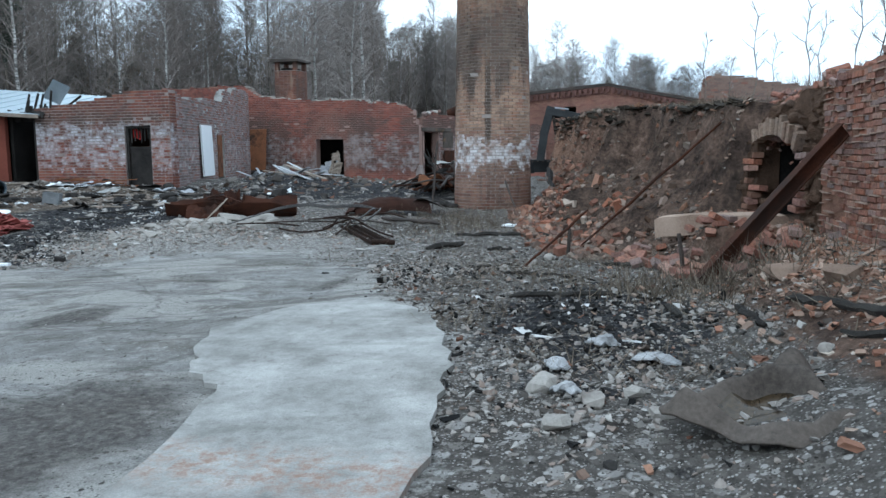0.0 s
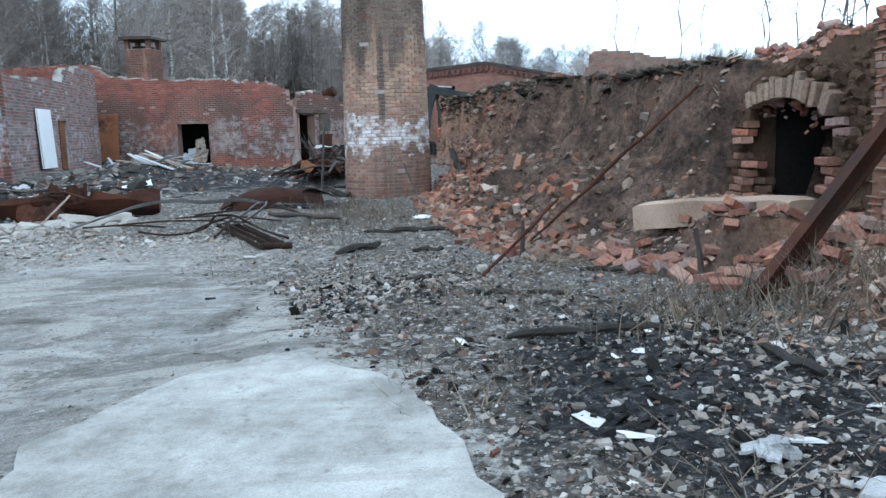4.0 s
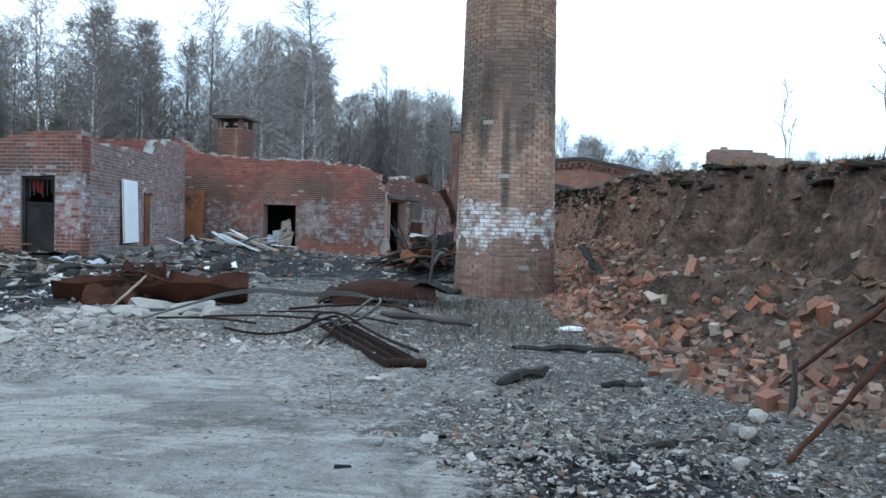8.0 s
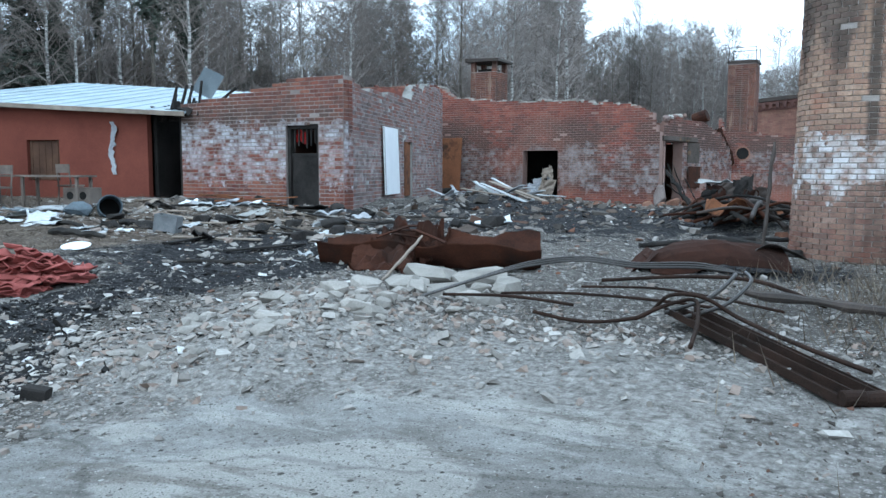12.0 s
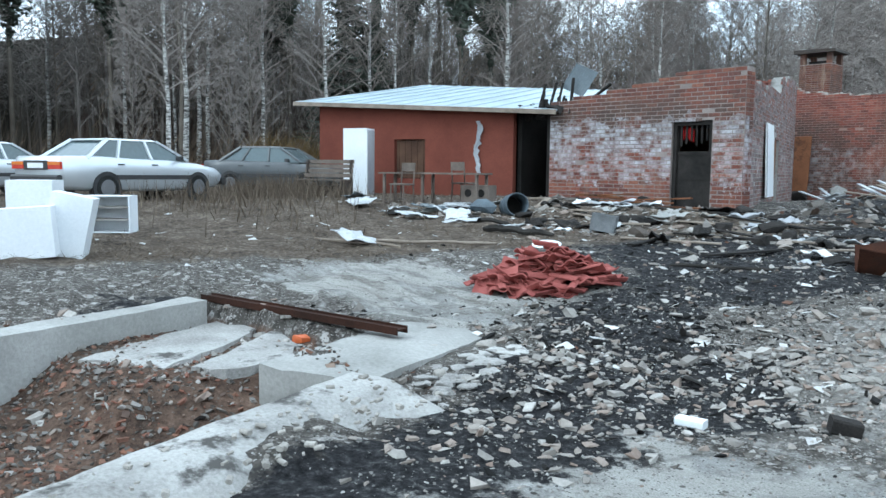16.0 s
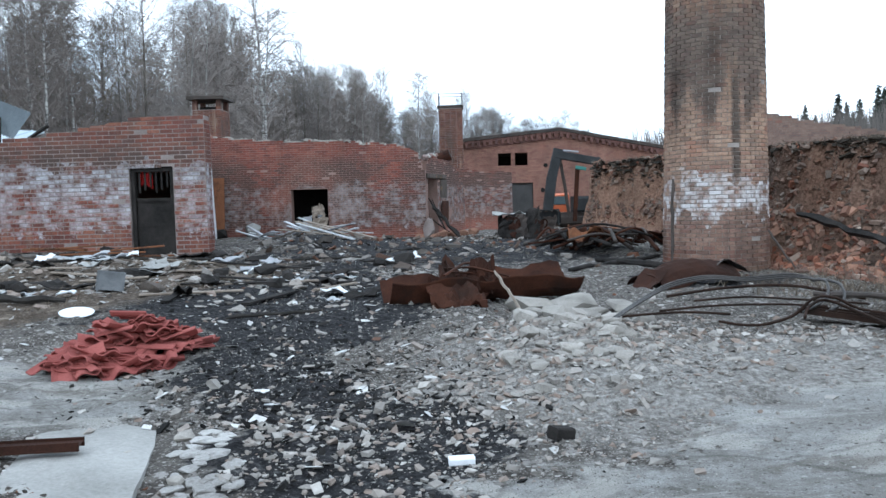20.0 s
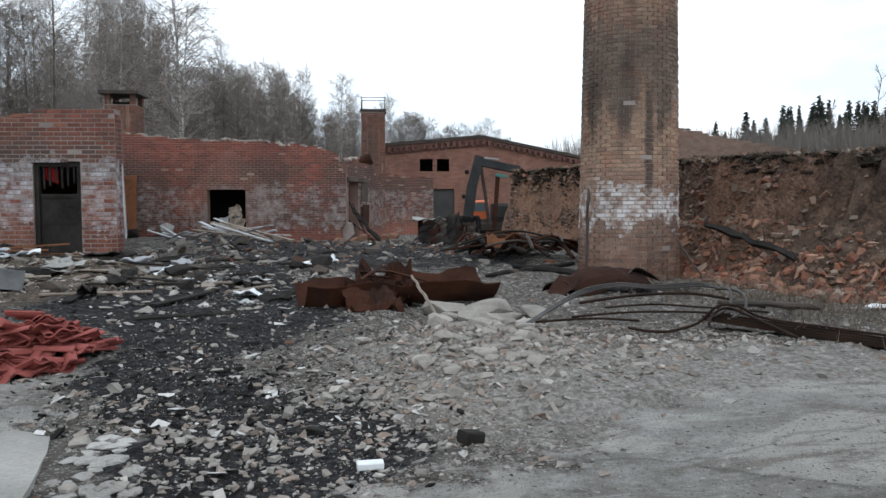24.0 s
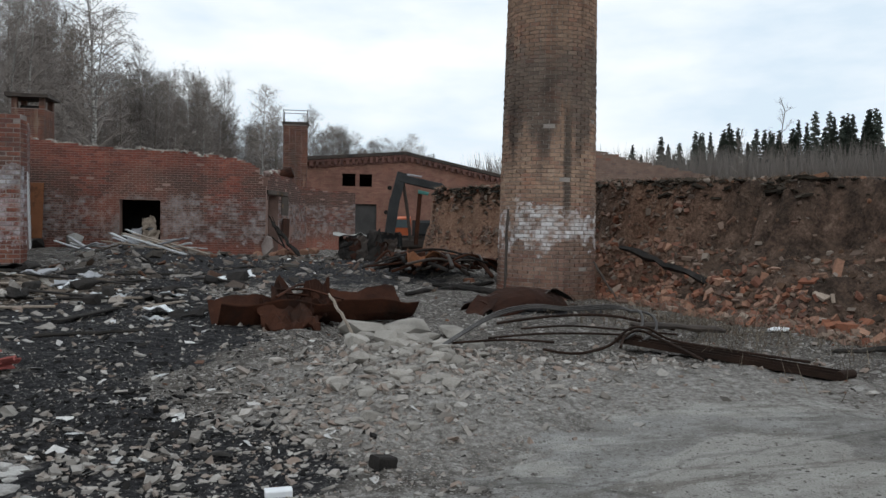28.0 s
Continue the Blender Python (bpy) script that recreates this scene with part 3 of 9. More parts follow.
    for dist, shade, pick in stones:
        body = math_of(nt, "MULTIPLY", step_of(nt, dist, 0.5, 0.4), step_of(nt, pick, 0.5, 0.53))
        col = mix_of(nt, body, col, ramp_of(nt, shade, [(0.0, (0.05, 0.045, 0.04)), (0.45, (0.16, 0.145, 0.13)), (0.75, (0.27, 0.255, 0.24)), (1.0, (0.45, 0.43, 0.41))]))
    # pale mortar dust trodden over the rubble
    dusty = step_of(nt, math_of(nt, "ADD", mask("dusty"), math_of(nt, "MULTIPLY", math_of(nt, "SUBTRACT", mid, 0.5), 1.6)), 0.3, 0.75)
    col = mix_of(nt, math_of(nt, "MULTIPLY", dusty, 0.75), col, ramp_of(nt, fine, [(0.36, (0.14, 0.13, 0.12)), (0.5, (0.3, 0.285, 0.265)), (0.64, (0.46, 0.445, 0.425))]))
    ash = step_of(nt, math_of(nt, "ADD", mask("ash"), math_of(nt, "MULTIPLY", math_of(nt, "SUBTRACT", mid, 0.5), 1.8)), 0.4, 0.55)
    col = mix_of(nt, math_of(nt, "MULTIPLY", ash, step_of(nt, fine, 0.74, 0.64)), col, ramp_of(nt, fine, [(0.38, (0.01, 0.01, 0.011)), (0.54, (0.034, 0.033, 0.035)), (0.66, (0.1, 0.1, 0.1))]))
    conc = ramp_of(nt, math_of(nt, "ADD", math_of(nt, "MULTIPLY", mid, 0.65), math_of(nt, "MULTIPLY", fine, 0.35)),
                   [(0.36, (0.125, 0.117, 0.108)), (0.46, (0.225, 0.217, 0.205)), (0.54, (0.32, 0.315, 0.305)), (0.64, (0.46, 0.46, 0.45))])
    conc = mix_of(nt, math_of(nt, "MULTIPLY", step_of(nt, big, 0.5, 0.62), 0.4), conc, (0.17, 0.15, 0.13))
    # remnants of smooth pale screed and gritty worn places, with sharp edges
    worn = nd(nt, "ShaderNodeMapping")
    worn.inputs["Rotation"].default_value = (0, 0, 0.5)
    worn.inputs["Scale"].default_value = (0.8, 1.3, 1.0)
    nt.links.new(pos, worn.inputs["Vector"])
    patch = noise_of(nt, 0.75, 6, 0.58, worn.outputs["Vector"], 0.7)
    conc = mix_of(nt, 0.35, conc, (0.24, 0.235, 0.22))
    conc = mix_of(nt, math_of(nt, "MULTIPLY", step_of(nt, patch, 0.5, 0.53), 0.7), conc, mix_of(nt, mid, (0.36, 0.346, 0.32), (0.46, 0.446, 0.417)))
    scuff = nt.nodes.new("ShaderNodeMapping")
    scuff.inputs["Rotation"].default_value = (0, 0, -0.45)
    scuff.inputs["Scale"].default_value = (0.35, 1.5, 1.0)
    nt.links.new(pos, scuff.inputs["Vector"])
    conc = mix_of(nt, math_of(nt, "MULTIPLY", step_of(nt, noise_of(nt, 2.6, 8, 0.72, scuff.outputs["Vector"], 0.5), 0.54, 0.63), 0.55), conc, (0.47, 0.46, 0.44))
    conc = mix_of(nt, math_of(nt, "MULTIPLY", step_of(nt, noise_of(nt, 2.0, 8, 0.7, scuff.outputs["Vector"], 0.8), 0.55, 0.62), 0.6), conc, (0.15, 0.135, 0.118))
    rubbed = math_of(nt, "MULTIPLY", step_of(nt, noise_of(nt, 0.95, 7, 0.66, worn.outputs["Vector"]), 0.53, 0.6), step_of(nt, fine, 0.4, 0.54))
    conc = mix_of(nt, math_of(nt, "MULTIPLY", rubbed, 0.75), conc, (0.12, 0.11, 0.097))
    # grit, pale pebbles and hairline cracks on the concrete
    for (dist, shade, pick), cut in zip(stones[1:], (0.9, 0.78)):
        body = math_of(nt, "MULTIPLY", step_of(nt, dist, 0.46, 0.36), step_of(nt, pick, cut, cut + 0.02))
        conc = mix_of(nt, body, conc, ramp_of(nt, shade, [(0.0, (0.055, 0.05, 0.045)), (0.5, (0.17, 0.16, 0.145)), (1.0, (0.46, 0.45, 0.43))]))
    grit = noise_of(nt, 110, 2, 0.6, pos)
    conc = mix_of(nt, 0.5, conc, ramp_of(nt, grit, [(0.36, (0.5, 0.49, 0.48)), (0.48, (0.95, 0.95, 0.95)), (0.64, (1.3, 1.3, 1.3))]), "MULTIPLY")
    dirty = step_of(nt, math_of(nt, "ADD", mask("dirty"), math_of(nt, "MULTIPLY", math_of(nt, "SUBTRACT", mid, 0.5), 1.4)), 0.35, 0.7)
    conc = mix_of(nt, math_of(nt, "MULTIPLY", dirty, 0.8), conc, ramp_of(nt, fine, [(0.38, (0.04, 0.036, 0.033)), (0.52, (0.1, 0.09, 0.082)), (0.66, (0.2, 0.185, 0.17))]))
    crack = nd(nt, "ShaderNodeTexVoronoi", Scale=0.55)
    crack.feature = "DISTANCE_TO_EDGE"
    nt.links.new(mix_of(nt, 0.35, pos, nt_vec(nt, pos, 1.6)), crack.inputs["Vector"])
    conc = mix_of(nt, math_of(nt, "MULTIPLY", step_of(nt, crack.outputs["Distance"], 0.012, 0.003), 0.3), conc, (0.05, 0.045, 0.04))
    edge = math_of(nt, "ADD", mask("concrete"), math_of(nt, "MULTIPLY", math_of(nt, "SUBTRACT", mid, 0.5), 2.2))
    edge2 = math_of(nt, "ADD", mask("yard"), math_of(nt, "MULTIPLY", math_of(nt, "SUBTRACT", mid, 0.5), 2.0))
    col = mix_of(nt, step_of(nt, math_of(nt, "MAXIMUM", edge, edge2), -0.05, 0.1), col, conc)
    earth = ramp_of(nt, math_of(nt, "ADD", math_of(nt, "MULTIPLY", mid, 0.6), math_of(nt, "MULTIPLY", fine, 0.4)),
                    [(0.38, (0.024, 0.018, 0.015)), (0.47, (0.074, 0.051, 0.04)), (0.55, (0.14, 0.094, 0.071)), (0.66, (0.26, 0.185, 0.143))])
    rusty = mask("rusty")
    earth = mix_of(nt, math_of(nt, "MULTIPLY", rusty, 0.8), earth, ramp_of(nt, fine, [(0.36, (0.16, 0.085, 0.056)), (0.5, (0.36, 0.2, 0.132)), (0.66, (0.5, 0.33, 0.24))]))
    earth = mix_of(nt, step_of(nt, big, 0.47, 0.6), earth, mix_of(nt, 0.3, earth, (0.06, 0.05, 0.04)))
    col = mix_of(nt, step_of(nt, math_of(nt, "ADD", mask("earth"), math_of(nt, "MULTIPLY", math_of(nt, "SUBTRACT", mid, 0.5), 0.9)), 0.35, 0.65), col, earth)
    grass = ramp_of(nt, math_of(nt, "ADD", math_of(nt, "MULTIPLY", fine, 0.6), math_of(nt, "MULTIPLY", mid, 0.4)), [(0.38, (0.035, 0.028, 0.023)), (0.5, (0.1, 0.08, 0.064)), (0.62, (0.22, 0.185, 0.15))])
    col = mix_of(nt, step_of(nt, math_of(nt, "ADD", mask("grass"), math_of(nt, "MULTIPLY", math_of(nt, "SUBTRACT", mid, 0.5), 0.8)), 0.3, 0.7), col, grass)
    nt.links.new(col, b.inputs["Base Color"])
    b.inputs["Roughness"].default_value = 0.95
    b.inputs["Specular IOR Level"].default_value = 0.1
    relief = math_of(nt, "ADD", fine, math_of(nt, "MULTIPLY", tiny, 0.4))
    relief = math_of(nt, "SUBTRACT", relief, math_of(nt, "MULTIPLY", stones[0][0], 0.6))
    bump_of(nt, b, relief, 1.0, 0.045)
    me.materials.append(m)
    tagged(new("ground", me), "burnt yard ground of ash, rubble, concrete and bare earth", "ground", kind="structure")


build_ground()


# ---- brick walls ----
def wall_solid(length, top, openings, depth, low, du=0.3, step=0.1):
    """The core of a wall along u with openings (u0, u1, z0, z1); top(u) is stepped."""
    s = Shape()
    cuts = sorted({0.0, length, *[u for o in openings for u in o[:2] if 0 < u < length], *np.arange(0, length, du).round(4).tolist()})
    for a, b in zip(cuts, cuts[1:]):
        if b - a < 1e-4:
            continue
        mid = (a + b) / 2
        t = low + math.floor((top(mid) - low) / step) * step
        spans = [(low, t)]
        for u0, u1, z0, z1 in openings:
            if u0 <= mid <= u1:
                spans = [q for p0, p1 in spans for q in ((p0, min(p1, z0)), (max(p0, z1), p1)) if q[1] - q[0] > 0.01]
        for z0, z1 in spans:
            s.box(a, b, 0.0, depth, z0, z1)
    return s


def brick_rows(length, top, openings, low, course, long, rng, gone=0.02, ragged=0.006, proud=0.008, keep=None, headers=0.0):
    """Places of the bricks on a wall's face: (u centre, z centre, length, out)."""
    rows, out = int(20 / course), []
    for r in range(rows):
        z = low + (r + 0.5) * course
        u = -long * (0.5 if r % 2 else 0.0)
        hit_top = False
        while u < length:
            w = long * 0.5 if rng.random() < headers else long
            a, b = max(u, 0.0), min(u + w, length)
            u += w
            if b - a < 0.03:
                continue
            spans = [(a, b)]
            for u0, u1, z0, z1 in openings:
                if z0 < z < z1:
                    spans = [q for p, q_ in spans for q in ((p, min(q_, u0)), (max(p, u1), q_)) if q[1] - q[0] > 0.04]
            for p, q in spans:
                if z + course * 0.5 > top((p + q) / 2) + 0.02:
                    continue
                hit_top = True
                if rng.random() < gone or (keep and not keep((p + q) / 2, z)):
                    continue
                out.append(((p + q) / 2, z, q - p, proud + rng.uniform(-ragged, ragged)))
        if not hit_top and z > low + 1:
            break
    return out


def lay_bricks(wall, m, rows, course, joint, material, material_far, near, rng, thick=0.05, tilt=0.006):
    """The nearest bricks as parts of the wall, on shared meshes; the rest joined into one."""
    rows = sorted(rows, key=near)
    shared = {}
    for u, z, w, o in rows[:300]:
        key = round((w - joint) / 0.02)
        if key not in shared:
            shared[key] = Shape().chamfer(Matrix(), key * 0.02, thick, course - joint, 0.006).mesh("brick", material)
        ob = part("brick", shared[key], None, wall)
        ob.matrix_basis = m @ pose(u, -o + thick / 2, z, rng.uniform(-1, 1) * tilt * 170, rng.uniform(-0.5, 0.5) * tilt * 170, rng.uniform(-1, 1) * tilt * 170)
    s = Shape()
    for u, z, w, o in rows[300:]:
        s.block(m @ pose(u, -o + thick / 2, z, 0, rng.uniform(-0.4, 0.4) * tilt * 170, rng.uniform(-0.6, 0.6) * tilt * 170), w - joint, thick, course - joint)
    if s.v:
        part("brickwork", s, material_far, wall)["kind"] = "stuff"


def table_of(pts):
    xs, ys = [p[0] for p in pts], [p[1] for p in pts]
    return lambda u: float(np.interp(u, xs, ys))


def along(p, q):
    """The pose of a wall's face from p to q as seen from in front (u to the right, y into the wall)."""
    a = math.atan2(q[1] - p[1], q[0] - p[0])
    return Matrix.Translation((p[0], p[1], 0)) @ Matrix.Rotation(a, 4, "Z"), math.hypot(q[0] - p[0], q[1] - p[1])

# ---- walls of the ruin ----
BRICK_JOBS = []


def brick_wall(name, label, p, q, top, openings, depth, low, course, long, mats, near, seed, core=None, gone=0.02, ragged=0.006, joint=0.014, du=None, tilt=0.006, keep=None, proud=0.008, headers=0.0, warp=None):
    m, length = along(p, q)
    wall = part(name, wall_solid(length, top, openings, depth, low, du or long / 2, course), core or mat_ruin_core)
    wall.matrix_basis = m
    tagged(wall, label, "wall", kind="structure")
    rng = random.Random(seed)
    rows = brick_rows(length, top, openings, low, course, long, rng, gone, ragged, keep=keep, proud=proud, headers=headers)
    if warp:
        rows = [(u, z + warp(u, z), w, o) for u, z, w, o in rows]
    BRICK_JOBS.append(lambda: lay_bricks(wall, Matrix(), rows, course, joint, mats[0], mats[1], near, rng, tilt=tilt))
    return wall


def wobble(base, seed, amp=0.12, freq=1.7):
    return lambda u: base(u) + amp * float(fractal(np.array([u * freq]), np.array([seed * 3.1]), seed, 3)[0])


# brick house with the charred door: front and side
HX0, HX1, HY = -17.0, -11.45, 2.0
front_top = wobble(table_of([(0, 3.1), (1.0, 3.22), (3.6, 3.5), (5.0, 3.68), (5.55, 3.62)]), 4, 0.08)
brick_wall("wall_house_front", "weathered red brick house front with lime stains and soot over a door", (HX0, HY), (HX1 - 0.012, HY), front_top, [(3.72, 4.76, 0.3, 2.44)], 0.38, -0.2, 0.1, 0.3,
           (mat_brick_house, mat_brick_house_far), lambda r: abs(r[0] - 4.0) + abs(r[1] - 1.7), 11, core=mat_mortar, joint=0.02)
SD = Vector((-0.3, 0.954, 0))
rng = random.Random(71)
quoin = Shape().chamfer(Matrix(), 0.05, 0.36, 0.082, 0.006).mesh("brick", mat_brick_house)
quoin_half = Shape().chamfer(Matrix(), 0.05, 0.17, 0.082, 0.006).mesh("brick", mat_brick_house)
for r in range(37):
    for k in range(1 if r % 2 else 2):
        ob = part("brick", quoin if r % 2 else quoin_half, None, bpy.data.objects["wall_house_front"])
        ob.matrix_basis = pose(HX1 - 0.012 - HX0 - 0.01 + rng.uniform(-0.004, 0.004), 0.185 if r % 2 else 0.09 + 0.19 * k, -0.2 + (r + 0.5) * 0.1)
side_top = wobble(table_of([(0, 3.6), (1.8, 3.45), (4.2, 3.6), (6.9, 3.7), (7.3, 4.1), (7.9, 4.25), (8.3, 4.0), (9.5, 4.4), (12.2, 4.4)]), 6, 0.12)
brick_wall("wall_house_side", "grey-smeared brick side wall with a ragged top", (HX1 - 0.3 * 0.16, HY + 0.954 * 0.16), (HX1 - 0.3 * 12.2, HY + 0.954 * 12.2), side_top, [(5.85, 7.0, 0.3, 2.25)], 0.34, -0.2, 0.1, 0.3,
           (mat_brick_side_near, mat_brick_side), lambda r: 0, 12, core=mat_concrete)
brick_wall("wall_house_left", "brick end wall of the burnt house", (HX0, HY + 6.0), (HX0, HY + 0.385), table_of([(0, 3.0), (6, 3.0)]), [], 0.35, -0.2, 0.1, 0.3,
           (mat_brick_house, mat_brick_house_far), lambda r: 0, 13)
brick_wall("wall_house_back", "brick back wall of the burnt house", (-14.05, HY + 6.4), (HX0, HY + 6.4), table_of([(0, 2.6), (6, 2.8)]), [], 0.35, -0.2, 0.1, 0.3,
           (mat_brick_house, mat_brick_house_far), lambda r: 0, 14)

def main_keep(u, z):
    """Where bare bricks show; elsewhere the old render still clings."""
    f = float(fractal(np.array([u * 0.55]), np.array([z * 0.8]), 47, 4)[0])
    return f < 0.62


# long main wall with its window, broken off at the doorway
MX0, MX1, MY = -17.2, -7.12, 15.9
main_top = wobble(table_of([(0, 4.95), (0.6, 4.9), (1.4, 4.35), (4.0, 4.1), (8.0, 3.95), (9.2, 3.75), (9.75, 3.45), (9.92, 2.9), (10.08, 2.6)]), 9, 0.12)
brick_wall("wall_main", "long ruined red brick wall with a window opening, broken off at one end", (MX0, MY), (MX1, MY), main_top, [(4.57, 6.08, 0.1, 2.1)], 0.5, -0.4, 0.09, 0.28,
           (mat_brick_main, mat_brick_main), lambda r: abs(r[0] - 5.5) + abs(r[1] - 1.5), 16, core=mat_pale_joint, gone=0.02, keep=main_keep)
# the wall beyond turns away from the yard; its doorway and hatch show only from the kiln side
RP, RQ = (-7.1, 16.42), (-5.6, 22.5)
RM, RL = along(RP, RQ)
brick_wall("wall_return", "ruined red brick return wall with a dark doorway and a lintel", RP, RQ, wobble(table_of([(0, 3.05), (0.8, 3.35), (2.2, 3.4), (3.4, 3.3), (4.6, 3.1), (5.4, 2.7), (6.0, 2.2), (6.3, 1.7)]), 24, 0.2), [(0.15, 1.55, -0.3, 2.42)], 0.4, -0.4, 0.09, 0.28,
           (mat_brick_main, mat_brick_main), lambda r: 0, 18, core=mat_pale_joint, gone=0.05, keep=lambda u, z: float(fractal(np.array([u * 0.9]), np.array([z]), 49, 3)[0]) < 0.4)
brick_wall("wall_behind", "low red brick wall behind the ruin with a round flue hole", (-7.3, 28.8), (-2.95, 28.8), wobble(table_of([(0, 4.3), (0.3, 3.3), (1.7, 3.3), (2.6, 3.15), (4.35, 3.05)]), 26, 0.12), [], 0.45, -0.6, 0.09, 0.28,
           (mat_brick_main, mat_brick_main), lambda r: 0, 25, core=mat_pale_joint, gone=0.03, keep=lambda u, z: float(fractal(np.array([u * 0.7]), np.array([z]), 50, 3)[0]) < 0.5)
# near-black disc paints the dark of a hole that isn't cut
part("flue_hole", Shape().disc_stack(pose(1.22, -0.012, 2.2, 90, 0, 0), [(0.3, 0), (0.3, 0.01)], 18), mat_soot_and_shade, bpy.data.objects["wall_behind"], "round flue hole, its dark depth a black disc")
part("flue_rim", Shape().disc_stack(pose(1.22, -0.008, 2.2, 90, 0, 0), [(0.36, 0), (0.36, 0.016), (0.3, 0.02)], 18, False), mat_kiln_core, bpy.data.objects["wall_behind"])
crumbs = Shape()
rng = random.Random(61)
for i in range(95):
    u = rng.uniform(0.7, 9.2) if i % 3 else rng.gauss(6.0, 0.9)
    z = main_top(u) + rng.uniform(-0.06, 0.03)
    crumbs.chamfer(pose(u, rng.uniform(0.02, 0.45), z, rng.uniform(-15, 15), rng.uniform(-12, 12), rng.uniform(0, 360)), rng.uniform(0.08, 0.35), rng.uniform(0.06, 0.2), rng.uniform(0.03, 0.08), 0.01)
part("crumbled_top", crumbs, mat_concrete_pale, bpy.data.objects["wall_main"], "pale crumbled mortar along the wall top")["kind"] = "stuff"
brick_wall("wall_main_left", "red brick return wall of the ruined room", (MX0, 9.2), (MX0, MY), wobble(table_of([(0, 4.2), (6.5, 4.9)]), 10, 0.15), [], 0.4, -0.2, 0.09, 0.28,
           (mat_brick_main, mat_brick_main), lambda r: 0, 17)
brick_wall("wall_main_back", "brick back wall of the ruined room", (-6.2, 22.2), (MX0, 22.2), table_of([(0, 1.8), (1.5, 2.5), (11, 3.4)]), [], 0.4, -0.4, 0.09, 0.28,
           (mat_brick_main, mat_brick_main), lambda r: 0, 19)

# far hall with two small windows and a doorway
hall_top = table_of([(0, 5.15), (6.6, 5.7), (12.5, 4.45), (13.0, 4.4)])
brick_wall("wall_hall", "faded brick gable of a far hall with two small windows", (-6.2, 34.0), (6.8, 34.0), hall_top, [(2.68, 3.5, 3.56, 4.38), (3.75, 4.55, 3.56, 4.38), (3.38, 4.85, -0.6, 2.5)], 0.4, -0.6, 0.1, 0.3,
           (mat_brick_hall, mat_brick_hall), lambda r: 0, 20)
mat_gate = surface("dull_gate_metal", (0.03, 0.03, 0.03), (0.07, 0.068, 0.066), 4, 0.7)
hall = thing("hall_roof", "dark felt roof edge of the far hall", "roof", kind="structure")
s = Shape()
for (a, za), (b, zb) in (((-6.4, 5.2), (0.4, 5.78)), ((0.4, 5.78), (7.0, 4.42))):
    s.hexa([(a, 33.8, za - 0.1), (b, 33.8, zb - 0.1), (b, 52, zb - 0.1), (a, 52, za - 0.1), (a, 33.8, za + 0.1), (b, 33.8, zb + 0.1), (b, 52, zb + 0.1), (a, 52, za + 0.1)])
part("roof_sheet", s, mat_dark_iron, hall)
s = Shape()
rng = random.Random(5)
for i in range(34):
    u = -5.9 + i * 0.37
    z = float(np.interp(u, [-6.2, 0.4, 6.8], [5.15, 5.7, 4.4]))
    s.box(u, u + 0.16, 33.72, 33.99, z - 0.42, z - 0.12)
part("dentil_course", s, mat_brick_frieze, hall)
s = Shape()
for (a, za), (b, zb) in (((-6.25, 5.1), (0.4, 5.68)), ((0.4, 5.68), (6.85, 4.32))):
    s.hexa([(a, 33.88, za - 0.16), (b, 33.88, zb - 0.16), (b, 33.99, zb - 0.16), (a, 33.99, za - 0.16), (a, 33.88, za), (b, 33.88, zb), (b, 33.99, zb), (a, 33.99, za)])
part("frieze", s, mat_brick_frieze, hall, "dark brick frieze under the eaves")
part("eaves_band", Shape().hexa([(-6.2, 33.93, 4.62), (0.4, 33.93, 5.2), (0.4, 33.995, 5.2), (-6.2, 33.995, 4.62), (-6.2, 33.93, 4.72), (0.4, 33.93, 5.3), (0.4, 33.995, 5.3), (-6.2, 33.995, 4.72)]), mat_brick_frieze, hall)
part("hall_gate", Shape().box(-2.8, -1.36, 34.2, 34.26, -0.5, 2.48), mat_gate, hall, "dark grey sheet-metal gate")
for k in range(4):
    part("gate_rib", Shape().box(-2.75 + 0.45 * k, -2.7 + 0.45 * k, 34.17, 34.2, -0.4, 2.45), mat_gate, hall)
# vents are near-black discs, their dark depth put into the colour
for x, z in ((-0.55, 3.55), (-0.75, 2.0)):
    part("vent_hole", Shape().disc_stack(pose(x, 33.99, z, 90, 0, 0), [(0.14, 0), (0.14, 0.03)], 12), mat_soot_and_shade, hall)
brick_wall("wall_hall_left", "faded brick side of the far hall", (-6.2, 52), (-6.2, 34.4), table_of([(0, 5.1), (20, 5.1)]), [], 0.4, -0.6, 0.1, 0.3, (mat_brick_hall, mat_brick_hall), lambda r: 0, 21, du=2.0, keep=lambda u, z: u > 10)
# added near-black wall: the darkness seen through the hall windows
part("hall_inside", Shape().box(-5.7, 6.7, 36.5, 36.9, -0.6, 4.3), mat_soot_and_shade)
tagged(bpy.data.objects["hall_inside"], "added black wall that darkens the windows of the far hall", "wall", kind="structure")

# far wall on the plateau
far_top = wobble(table_of([(0, 3.9), (0.2, 4.7), (0.5, 4.9), (2.4, 4.75), (2.6, 4.62), (5.0, 4.3), (8, 3.9)]), 22, 0.05)
brick_wall("wall_plateau", "grey weathered wall fragment standing on the plateau", (6.0, 17.9), (14.0, 19.5), far_top, [], 0.4, 2.2, 0.1, 0.3, (mat_brick_plateau, mat_brick_plateau), lambda r: 0, 23)

